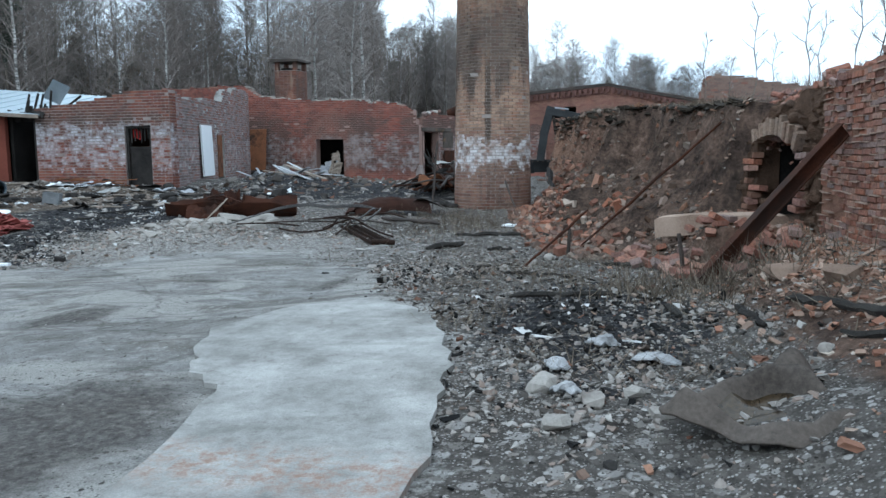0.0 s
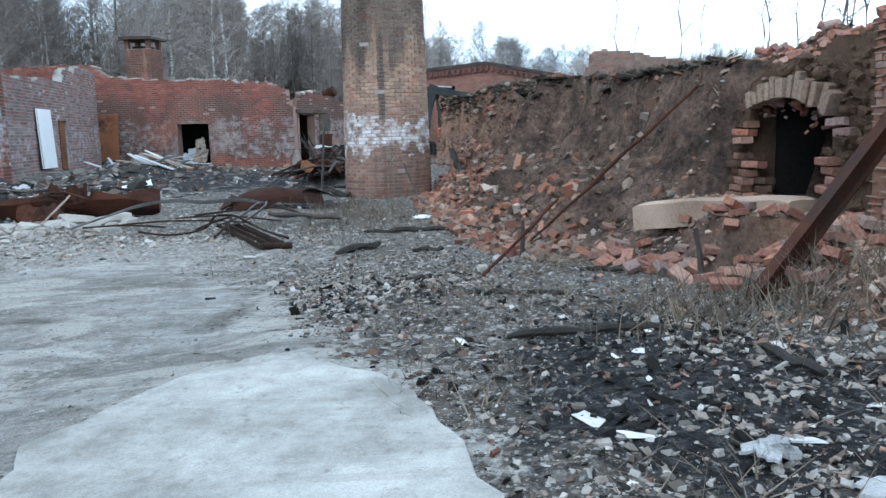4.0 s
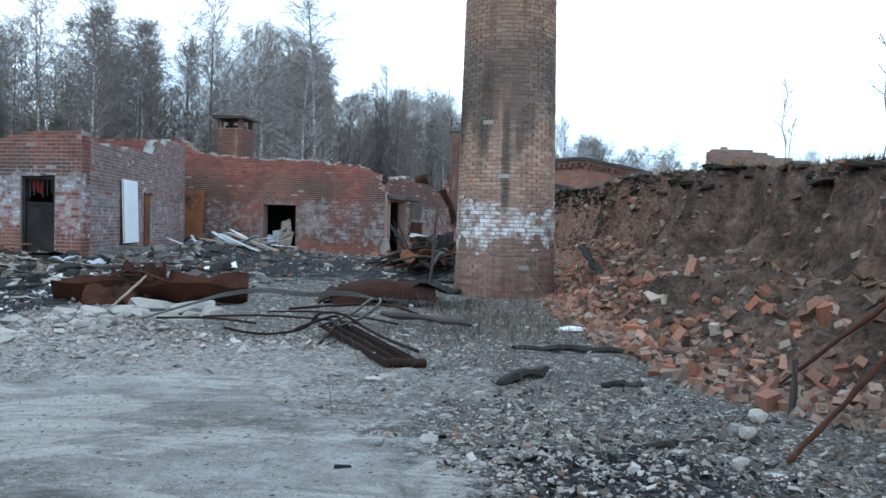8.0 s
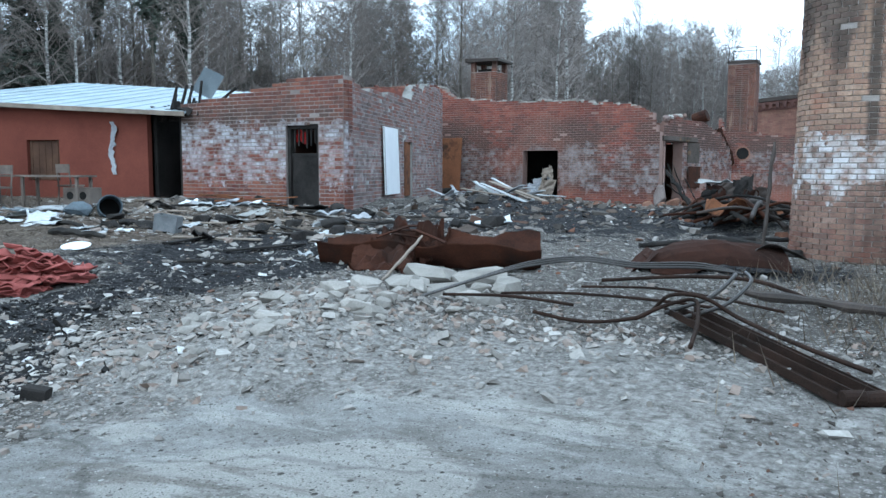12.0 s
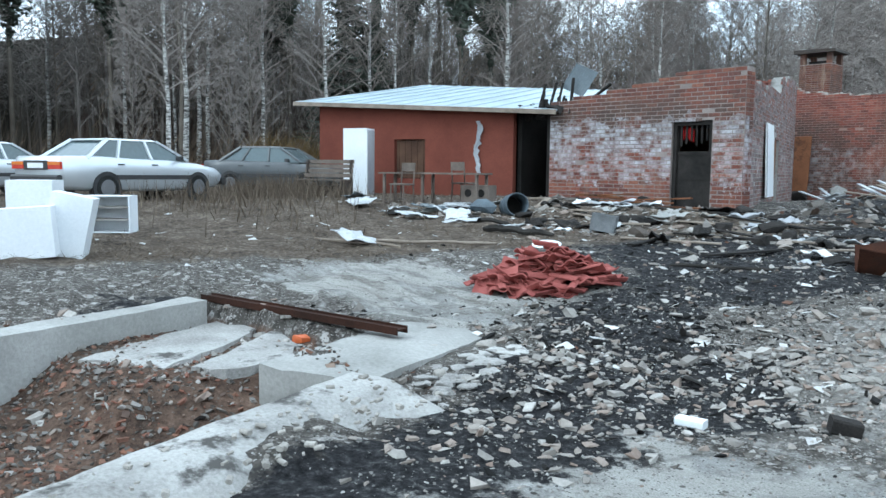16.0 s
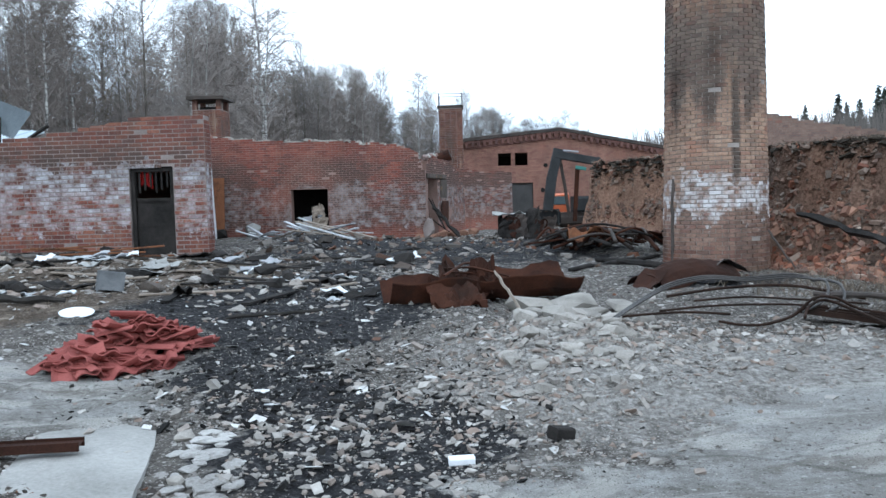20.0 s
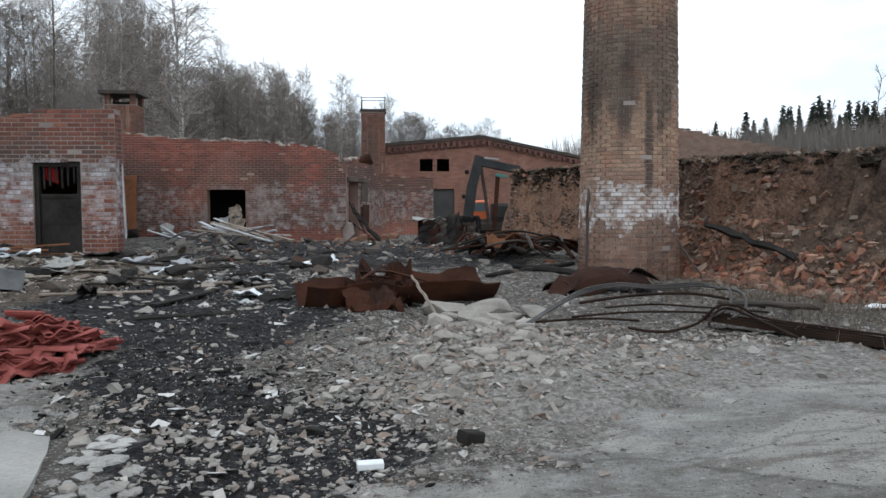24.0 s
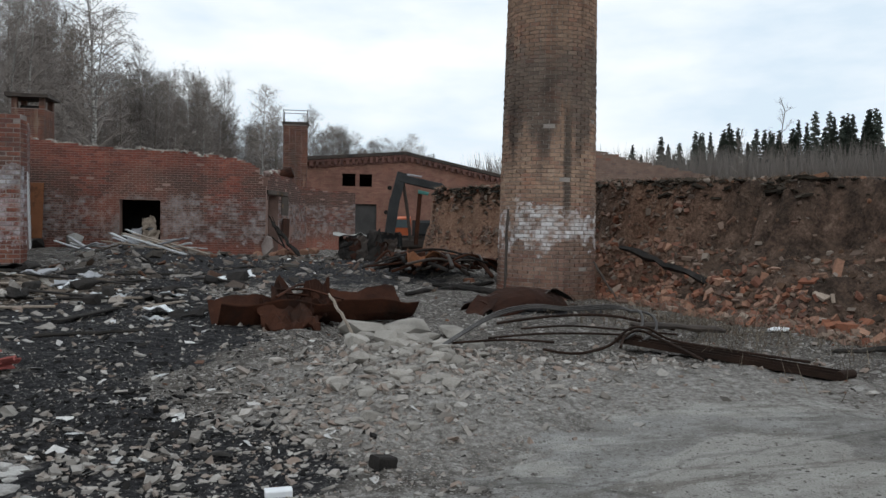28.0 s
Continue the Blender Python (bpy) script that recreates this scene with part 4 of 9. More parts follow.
# house door, white door, roof stacks
def plank_door(name, label, m, w, h, mat_leaf, mat_frame, bars=True):
    d = thing(name, label, "door", m, kind="structure")
    part("door_frame", Shape().box(0, 0.09, 0, 0.16, 0, h).box(w - 0.09, w, 0, 0.16, 0, h).box(0.09, w - 0.09, 0, 0.16, h - 0.1, h), mat_frame, d)
    part("lower_panel", Shape().box(0.1, w - 0.1, 0.06, 0.11, 0.02, h * 0.34), mat_leaf, d)
    part("middle_panel", Shape().box(0.1, w - 0.1, 0.07, 0.1, h * 0.36, h * 0.62), mat_leaf, d)
    part("rail", Shape().box(0.1, w - 0.1, 0.045, 0.12, h * 0.34, h * 0.37), mat_frame, d)
    part("rail", Shape().box(0.1, w - 0.1, 0.045, 0.12, h * 0.62, h * 0.66), mat_frame, d)
    if bars:
        for i in range(6):
            x = 0.18 + i * (w - 0.36) / 5
            part("burnt_slat", Shape().box(x - 0.02, x + 0.02, 0.06, 0.09, h * (0.72 + 0.03 * (i % 3)), h - 0.1), mat_leaf, d)
    return d


plank_door("door_1", "charred black wooden door with a burnt-out upper panel", pose(HX0 + 3.73, HY + 0.06, 0.32), 1.02, 2.11, mat_char, mat_char)
white_door = thing("white_door", "tall plain white door leaf leaning on the house side wall", "door", Matrix.Translation(Vector((HX1, HY, 0.58)) + SD * 3.35 + Vector((0.12, 0.04, 0))) @ pose(0, 0, 0, 0, -2.0, 17.5))
part("leaf", Shape().chamfer(pose(0, 0.8, 0.98, 0, 90, 0), 1.96, 1.6, 0.045, 0.006), mat_white, white_door)
part("edge_strip", Shape().box(0.024, 0.034, 0.0, 0.03, 0.02, 1.94), mat_plaster, white_door)
brown = thing("brown_door", "narrow dark brown door ajar in the side wall", "door", Matrix.Translation(Vector((HX1 - 0.1, HY, 0.45)) + SD * 6.02) @ pose(0, 0, 0, 0, 0, 17.5))
part("leaf", Shape().box(-0.04, 0.02, 0.42, 1.1, 0, 1.8), mat_plywood, brown)


def roof_stack(name, label, x, y, w, z0, z1, capped):
    st = thing(name, label, "chimney", pose(x, y, z0))
    h = z1 - z0
    part("shaft", Shape().box(-w / 2, w / 2, -w / 2, w / 2, -2.5 if capped else -4.9, h * 0.74), mat_mortar, st)
    s = Shape()
    rng = random.Random(int(w * 100))
    rows = int((h * 0.74 + 2.5) / 0.1)
    for r in range(rows):
        z = -2.5 + (r + 0.5) * 0.1
        for k in range(int(w / 0.28)):
            u = -w / 2 + (k + 0.5) * w / int(w / 0.28)
            for a in range(4):
                s.block(Matrix.Rotation(a * math.pi / 2, 4, "Z") @ pose(u, -w / 2 + rng.uniform(-0.004, 0.004), z), w / int(w / 0.28) - 0.015, 0.03, 0.086)
    part("brickwork", s, mat_brick_stack, st)["kind"] = "stuff"
    if capped:
        for sx in (-1, 1):
            for sy in (-1, 1):
                part("corner_post", Shape().box(sx * w * 0.42 - 0.12, sx * w * 0.42 + 0.12, sy * w * 0.42 - 0.12, sy * w * 0.42 + 0.12, h * 0.74, h * 0.93), mat_brick_stack, st)
        part("flue", Shape().box(-w * 0.3, w * 0.3, -w * 0.3, w * 0.3, h * 0.74, h * 0.8), mat_soot_and_shade, st)
        part("cap", Shape().prism([(-w * 0.66, -w * 0.66), (w * 0.66, -w * 0.66), (w * 0.66, w * 0.66), (-w * 0.66, w * 0.66)], h * 0.93, [h, h * 0.98, h * 0.97, h]), mat_dark_iron, st)
    else:
        part("crown", Shape().box(-w * 0.56, w * 0.56, -w * 0.56, w * 0.56, h * 0.74, h * 0.78), mat_dark_iron, st)
        for sx in (-1, 1):
            for sy in (-1, 1):
                part("rail_post", Shape().sweep([(sx * w * 0.5, sy * w * 0.5, h * 0.78), (sx * w * 0.5, sy * w * 0.5, h)], 0.025), mat_dark_iron, st)
        part("rail", Shape().sweep([(-w / 2, -w / 2, h * 0.98), (w / 2, -w / 2, h * 0.98)], 0.02), mat_dark_iron, st)
        part("rail", Shape().sweep([(-w / 2, w / 2, h * 0.98), (w / 2, w / 2, h * 0.98)], 0.02), mat_dark_iron, st)
    return st


roof_stack("roof_chimney", "square brick roof chimney with a metal cap on posts", -19.1, 26.2, 1.5, 4.6, 7.35, True)
roof_stack("roof_chimney", "slim brick chimney with a small railing on top", -6.33, 29.9, 1.32, 4.4, 7.62, False)

# ---- kiln: brick wall, arch and tunnel ----
mat_earth_clump = surface("dark_bank_earth", (0.055, 0.037, 0.027), (0.24, 0.152, 0.104), 9, 0.95, bump=1.0, dist=0.06)
KP, KQ = (6.45, -12.2), (7.2, -17.6)
kiln_top = wobble(table_of([(0, 2.28), (1.0, 2.32), (3.0, 2.42), (5.5, 2.45)]), 30, 0.16)
def kiln_keep(u, z):
    return float(fractal(np.array([u * 1.3]), np.array([z * 2.2]), 44, 3)[0]) < 0.5


def kiln_warp(u, z):
    """Old courses sag and wander."""
    return 0.09 * float(fractal(np.array([u * 0.8]), np.array([z * 0.35]), 53, 3)[0])


brick_wall("wall_kiln", "crumbling old kiln wall of uneven red bricks", KP, KQ, kiln_top, [], 0.6, 0.2, 0.062, 0.205,
           (mat_brick_kiln, mat_brick_kiln_far), lambda r: abs(r[0] - 1.7) * 0.8 + abs(r[1] - 1.3), 31, core=mat_kiln_core, gone=0.05, ragged=0.013, joint=0.011, keep=kiln_keep, proud=0.014, headers=0.5, tilt=0.009, warp=kiln_warp)
ledges, crumbs = Shape(), Shape()
rng = random.Random(62)
for r in range(37):
    z, u = 0.2 + r * 0.062, 0.0
    while u < 5.4:
        w = rng.uniform(0.05, 0.24)
        if rng.random() < 0.42 and z < kiln_top(u + w / 2) - 0.03:
            ledges.block(pose(u + w / 2, 0.0, z + kiln_warp(u + w / 2, z) + rng.uniform(-0.006, 0.006), rng.uniform(-6, 6), rng.uniform(-3, 3), rng.uniform(-1.5, 1.5)), w, 2 * rng.uniform(0.024, 0.05), rng.uniform(0.007, 0.015))
        u += w * rng.uniform(1.0, 1.3)
for i in range(150):
    u = rng.uniform(0.0, 5.4)
    crumbs.chamfer(pose(u, rng.uniform(-0.02, 0.5), kiln_top(u) + rng.uniform(-0.1, 0.03), rng.uniform(-25, 25), rng.uniform(-20, 20), rng.uniform(0, 360)), rng.uniform(0.1, 0.24), rng.uniform(0.08, 0.14), rng.uniform(0.05, 0.08), 0.01)
part("mortar_ledge", ledges, mat_kiln_mortar, bpy.data.objects["wall_kiln"], "pale mortar standing proud of eroded bricks")["kind"] = "stuff"
part("crumbled_top", crumbs, mat_brick_kiln_far, bpy.data.objects["wall_kiln"], "loose bricks along the broken wall top")["kind"] = "stuff"

AM, AL = along((5.78, -9.45), (6.44, -12.2))
arch_wall = thing("wall_arch", "broken brick arch mouth of the kiln tunnel in the bank", "wall", AM, kind="structure")
ACX, AR, ASPR, ARISE = 1.5, 0.74, 1.5, 0.16  # arch centre along the face, radius, springing height
s = Shape()
def arch_z(u):
    d = abs(u - ACX)
    return ASPR + ARISE * math.sqrt(max(0.0, 1 - (d / AR) ** 2)) if d < AR else 0.2
us = np.linspace(0, AL, 37)
for a, b in zip(us, us[1:]):
    mid = (a + b) / 2
    lo = arch_z(mid) if abs(mid - ACX) < AR else 0.2
    hi = float(np.interp(mid, [0, 0.5, 1.6, AL], [1.25, 1.65, 1.98, 2.2])) + 0.05 * math.sin(mid * 9)
    s.box(a, b, 0.0, 0.3, lo, hi)
part("core", s, mat_earth_clump, arch_wall)
rng = random.Random(77)
s = Shape()
ARC = (AR**2 + ARISE**2) / (2 * ARISE)  # radius of the flat arch
for i in range(14):
    th = math.asin(AR / ARC) * (-0.72 + 1.78 * i / 13)
    high = rng.uniform(0.17, 0.25) * (0.7 if i in (0, 1) else 1)
    u, z = ACX + (ARC + high / 2) * math.sin(th), ASPR + ARISE - ARC + (ARC + high / 2) * math.cos(th)
    ob = part("arch_brick", Shape().chamfer(Matrix(), high, 0.15, 0.078, 0.008), mat_arch, arch_wall)
    ob.matrix_basis = pose(u, -0.03 + rng.uniform(-0.03, 0.02), z, rng.uniform(-3, 3), math.degrees(th) - 90 + rng.uniform(-3, 3), 0)
# broken brick jamb stepping down and inwards, the right jamb hardly standing
for r in range(14):
    z = 0.3 + r * 0.085
    inner = ACX - AR + 0.42 * (1 - r / 13) ** 1.3
    outer = ACX - AR - 0.1 - 0.42 * (1 - r / 13)
    u = outer + rng.uniform(0, 0.1)
    while u < inner:
        ob = part("brick", Shape().chamfer(Matrix(), rng.choice((0.12, 0.2, 0.24)), 0.13, 0.072, 0.009), rng.choice((mat_brick_kiln, mat_kiln_core, mat_earth_clump)), arch_wall)
        ob.matrix_basis = pose(u + 0.08, -0.02 + 0.22 * max(0, (u - ACX + AR) / 0.5) + rng.uniform(-0.07, 0.05), z, rng.uniform(-6, 6), rng.uniform(-5, 5), rng.uniform(-18, 18))
        u += rng.uniform(0.16, 0.3)
    if rng.random() < 0.6:
        ob = part("brick", Shape().chamfer(Matrix(), 0.22, 0.13, 0.072, 0.009), mat_brick_kiln, arch_wall)
        ob.matrix_basis = pose(ACX + AR + 0.12 + rng.uniform(-0.05, 0.2), -0.02 + rng.uniform(-0.05, 0.02), z, rng.uniform(-5, 5), rng.uniform(-4, 4), rng.uniform(-12, 12))
face = Shape()
for k in range(420):
    u, z = rng.uniform(0.0, AL), rng.uniform(0.3, 2.05)
    if abs(u - ACX) < AR + 0.08 and z < arch_z(u) + 0.2 or z > float(np.interp(u, [0, 0.5, 1.6, AL], [1.2, 1.6, 1.95, 2.15])):
        continue
    k_ = 0.025 + 0.09 * rng.random() ** 2
    face.chamfer(pose(u, rng.uniform(-0.05, 0.02), z, rng.uniform(-40, 40), rng.uniform(-40, 40), rng.uniform(-40, 40)), k_ * 1.6, k_ * 1.3, k_, k_ * 0.25)
part("earth_face", face, mat_earth_clump, arch_wall, "clods of earth on the face over the arch")["kind"] = "stuff"
tun = thing("kiln_tunnel", "sooty vaulted tunnel inside the kiln", "tunnel", AM, kind="structure")
s = Shape()
prof = [(ACX - AR, 0.4), (ACX - AR, ASPR)] + [(ACX - AR * math.cos(math.pi * i / 10), ASPR + ARISE * math.sin(math.pi * i / 10)) for i in range(1, 10)] + [(ACX + AR, ASPR), (ACX + AR, 0.4)]
for (u0, z0), (u1, z1) in zip(prof, prof[1:]):
    q = lambda u, z, e: (ACX + (u - ACX) * e, 0.9 + (z - 0.9) * e)
    (a0, b0), (a1, b1) = q(u0, z0, 1.15), q(u1, z1, 1.15)
    s.hexa([(u0, 0.29, z0), (u1, 0.29, z1), (u1, 2.9, z1), (u0, 2.9, z0), (a0, 0.29, b0), (a1, 0.29, b1), (a1, 2.9, b1), (a0, 2.9, b0)])
part("vault", s, mat_soot_and_shade, tun)
part("tunnel_floor", Shape().box(ACX - 1.0, ACX + 1.0, 0.3, 2.9, 0.3, 0.45), mat_kiln_core, tun)
part("end_wall", Shape().box(ACX - 1.1, ACX + 1.1, 2.85, 3.1, 0.2, 1.9), mat_soot_and_shade, tun)
cov = part("earth_cover", Shape(), None, tun)
cov_s = Shape()
nu, nv = 72, 44
pts = [[(-0.9 + (AL + 0.9) * i / nu, 0.12 + 3.2 * j / nv, 1.86 + 0.42 * min(1, j / 12) + 0.35 * min(1, i / 22) - 0.3 + 0.3 * float(fractal(np.array([i * 0.22]), np.array([j * 0.35]), 61, 6)[0])) for j in range(nv + 1)] for i in range(nu + 1)]
cov_s.add([p for row in pts for p in row], [(i * (nv + 1) + j, (i + 1) * (nv + 1) + j, (i + 1) * (nv + 1) + j + 1, i * (nv + 1) + j + 1) for i in range(nu) for j in range(nv)])
cov_s.add([q for row in pts for q in (row[0], (row[0][0], 0.14, 1.75))], [(2 * i, 2 * i + 1, 2 * i + 3, 2 * i + 2) for i in range(nu)])
cov.data = cov_s.mesh("earth_cover", mat_earth_clump)
clods = Shape()
rng = random.Random(63)
for k in range(900):
    x, y, z = pts[rng.randrange(nu + 1)][min(nv, int(abs(rng.gauss(0, 9))))]
    d = 0.02 + 0.1 * rng.random() ** 2.5
    clods.chamfer(pose(x + rng.uniform(-0.03, 0.03), y - 0.01, z - 0.55 * rng.random() * (y < 0.3), rng.uniform(-40, 40), rng.uniform(-40, 40), rng.uniform(0, 360)), d * 1.5, d, d * 0.7, d * 0.2)
part("brick_clods", clods, mat_brick_kiln_far, tun)["kind"] = "stuff"

# ---- tall factory chimney ----
CX, CY = -0.08, 0.86
chim = thing("factory_chimney", "tall round brick factory chimney with a lime-white band near its foot", "chimney", pose(CX, CY, 0))
def chim_r(z):
    return 1.085 - 0.0185 * z
part("shaft", Shape().disc_stack(Matrix(), [(chim_r(z) - 0.003, z) for z in np.linspace(-0.6, 17, 23)], 40), mat_chimney_mortar, chim, smooth=True)
def lay_chimney():
    rng = random.Random(3)
    course, near, rest = 0.086, [], []
    meshes = [Shape().chamfer(Matrix(), 0.23, 0.06, course - 0.012, 0.006).mesh("brick", mat_brick_chim)]
    for r in range(int(9.0 / course)):
        z = -0.3 + (r + 0.5) * course
        n = 27
        for k in range(n):
            a = 2 * math.pi * (k + 0.5 * (r % 2)) / n
            x, y = math.cos(a), math.sin(a)
            if rng.random() < 0.003:
                continue
            m = pose(x * (chim_r(z) - 0.024 + rng.uniform(-0.005, 0.007)), y * (chim_r(z) - 0.022), z, 0, 0, math.degrees(a) + 90)
            (near if y < -0.3 and 0.7 < z < 2.75 else rest).append((m, chim_r(z)))
    for m, rr in near[:300]:
        part("brick", meshes[0], None, chim).matrix_basis = m
    s = Shape()
    for m, rr in near[300:] + rest:
        s.block(m, 0.23 * rr / 1.07, 0.06, course - 0.012)
    part("brickwork", s, mat_brick_chim_far, chim)["kind"] = "stuff"
BRICK_JOBS.append(lay_chimney)

# ---- added ceilings and an inner wall, near-black, so that openings look into darkness ----
tagged(part("shade_ceiling_main", Shape().prism([(MX0 + 0.3, MY + 0.52), (-7.52, MY + 0.52), (-6.4, 21.3), (-6.4, 21.85), (MX0 + 0.3, 21.85)], 2.52, 2.62), mat_soot_and_shade), "added unseen black ceiling that keeps the ruined room dark", "ceiling", kind="structure")
tagged(part("wall_main_inner", Shape().box(MX0 + 0.4, -8.6, 19.0, 19.2, -0.4, 2.5), mat_soot_and_shade), "added black wall that darkens the window of the ruined room", "wall", kind="structure")
tagged(part("shade_ceiling_house", Shape().prism([(HX0 + 0.4, HY + 0.4), (HX1 - 0.6, HY + 0.4), (-14.0, HY + 6.3), (HX0 + 0.4, HY + 6.3)], 2.62, 2.75), mat_soot_and_shade), "added unseen black ceiling that keeps the burnt house dark", "ceiling", kind="structure")
tagged(part("ceiling_hall", Shape().box(-5.8, 6.7, 34.42, 52, 4.4, 4.6), mat_soot_and_shade), "added unseen black ceiling that keeps the far hall dark", "ceiling", kind="structure")

# ---- trees ----
m, nt, b = nodes_of("birch_bark")
pos, xyz = position_of(nt)
st = nt.nodes.new("ShaderNodeMapping")
st.inputs["Scale"].default_value = (2.5, 2.5, 9.0)
nt.links.new(pos, st.inputs["Vector"])
marks = noise_of(nt, 1.2, 5, 0.7, st.outputs["Vector"])
nt.links.new(ramp_of(nt, marks, [(0.4, (0.04, 0.036, 0.033)), (0.5, (0.3, 0.29, 0.275)), (0.62, (0.55, 0.54, 0.52))]), b.inputs["Base Color"])
b.inputs["Roughness"].default_value = 0.85
mat_birch = m
mat_bark = surface("grey_bark", (0.08, 0.07, 0.06), (0.2, 0.175, 0.15), 6, 0.9)
mat_twig = plain("bare_twigs", (0.25, 0.22, 0.2), 0.9)
mat_twig_dark = plain("dark_twigs", (0.175, 0.156, 0.143), 0.9)
mat_needles = surface("dark_needles", (0.04, 0.05, 0.042), (0.1, 0.115, 0.092), 3, 0.85, bump=0)
mat_brush = surface("dead_brush", (0.13, 0.095, 0.068), (0.25, 0.195, 0.145), 2, 0.9, bump=0)


def ribbon(s, a, d, w, side=None):
    """A thin tapering twig from a along d."""
    n = d.cross(Vector((0.3, 0.7, 0.6)))
    n = n.normalized() * w * 0.5 if n.length > 1e-4 else Vector((w / 2, 0, 0))
    s.add([a - n, a + n, a + d], [(0, 1, 2)])


def bare_tree(seed, h, spread=0.26, limbs=46, r0=0.13, low=0.28, droop=0.0, bark=None, twig=None, width=0.03):
    rng = random.Random(seed)
    tree = thing("tree", "bare leafless tree at the edge of the wood", "tree")
    lean = Vector((rng.uniform(-0.04, 0.04), rng.uniform(-0.04, 0.04), 0)) * h
    axis = [Vector((0, 0, -0.4)) + lean * (t * t) + Vector((rng.uniform(-0.08, 0.08), rng.uniform(-0.08, 0.08), h * t)) for t in np.linspace(0, 1, 8).tolist()]
    part("trunk", Shape().sweep(axis, [r0 * (1 - 0.9 * t) + 0.01 for t in np.linspace(0, 1, 8)], 7), bark or mat_bark, tree, smooth=True)
    s = Shape()
    def on_axis(t):
        f = t * 7
        i = min(int(f), 6)
        return axis[i].lerp(axis[i + 1], f - i)
    for i in range(limbs):
        t = low + (0.98 - low) * (i / limbs) ** 0.85
        p = on_axis(t)
        a = i * 2.4 + rng.uniform(-0.5, 0.5)
        ln = h * (spread * (1 - t) ** 0.6 + 0.05) * rng.uniform(0.6, 1.1)
        up = rng.uniform(0.55, 1.3)
        d = Vector((math.cos(a), math.sin(a), up)).normalized()
        q = p + d * ln * 0.55
        e = q + (d + Vector((0, 0, -droop if droop else 0.3))).normalized() * ln * 0.5
        s.sweep([p, q, e], [r0 * 0.3 * (1 - t) + 0.014, r0 * 0.16 * (1 - t) + 0.01, 0.006], 3)
        for k in range(17):
            f = rng.uniform(0.2, 1.0)
            a0 = p.lerp(q, f / 0.5) if f < 0.5 else q.lerp(e, (f - 0.5) / 0.5)
            dd = (d * 0.6 + Vector((rng.uniform(-1, 1), rng.uniform(-1, 1), rng.uniform(-0.4 - droop, 0.9 - droop)))).normalized() * rng.uniform(0.4, 1.2) * h / 14
            ribbon(s, a0, dd, width)
            for _ in range(3):
                g = rng.uniform(0.3, 0.9)
                ribbon(s, a0 + dd * g, (dd.normalized() * 0.5 + Vector((rng.uniform(-1, 1), rng.uniform(-1, 1), rng.uniform(-0.8 - droop, 0.6 - droop)))).normalized() * rng.uniform(0.25, 0.7) * h / 14, width * 0.75)
    part("crown", s, twig or mat_twig, tree)
    return tree


def conifer(seed, h, pine=False):
    rng = random.Random(seed)
    tree = thing("conifer", "dark evergreen conifer in the wood", "tree")
    part("trunk", Shape().sweep([(0, 0, -0.4), (0.05, 0.03, h * 0.5), (0, 0, h)], [0.16, 0.1, 0.02], 7), mat_bark, tree, smooth=True)
    s = Shape()
    tiers = 34
    for i in range(tiers):
        t = (0.5 if pine else 0.1) + (0.5 if pine else 0.9) * i / tiers
        z = h * t
        z += rng.uniform(-0.3, 0.3)
        rad = (h * 0.12 * math.sin(math.pi * min(1, (1 - t) * 1.9 + 0.08)) if pine else h * 0.2 * (1 - t) + 0.12) * rng.uniform(0.75, 1.15)
        for k in range(10):
            a = k * 0.63 + i * 1.3 + rng.uniform(-0.4, 0.4)
            z = h * t + rng.uniform(-0.35, 0.35)
            r = rad * rng.uniform(0.6, 1.1)
            tip = Vector((math.cos(a) * r, math.sin(a) * r, z + (0.25 if pine else -0.24) * r))
            root = Vector((0, 0, z))
            ribbon(s, root, tip - root, 0.05)
            for _ in range(14):
                g = rng.uniform(0.25, 1.0)
                c = root.lerp(tip, g)
                dd = Vector((rng.uniform(-1, 1), rng.uniform(-1, 1), rng.uniform(-0.7, 0.5))).normalized() * rng.uniform(0.2, 0.5) * max(0.5, rad)
                ribbon(s, c, dd, 0.19)
    part("crown", s, mat_needles, tree)
    return tree


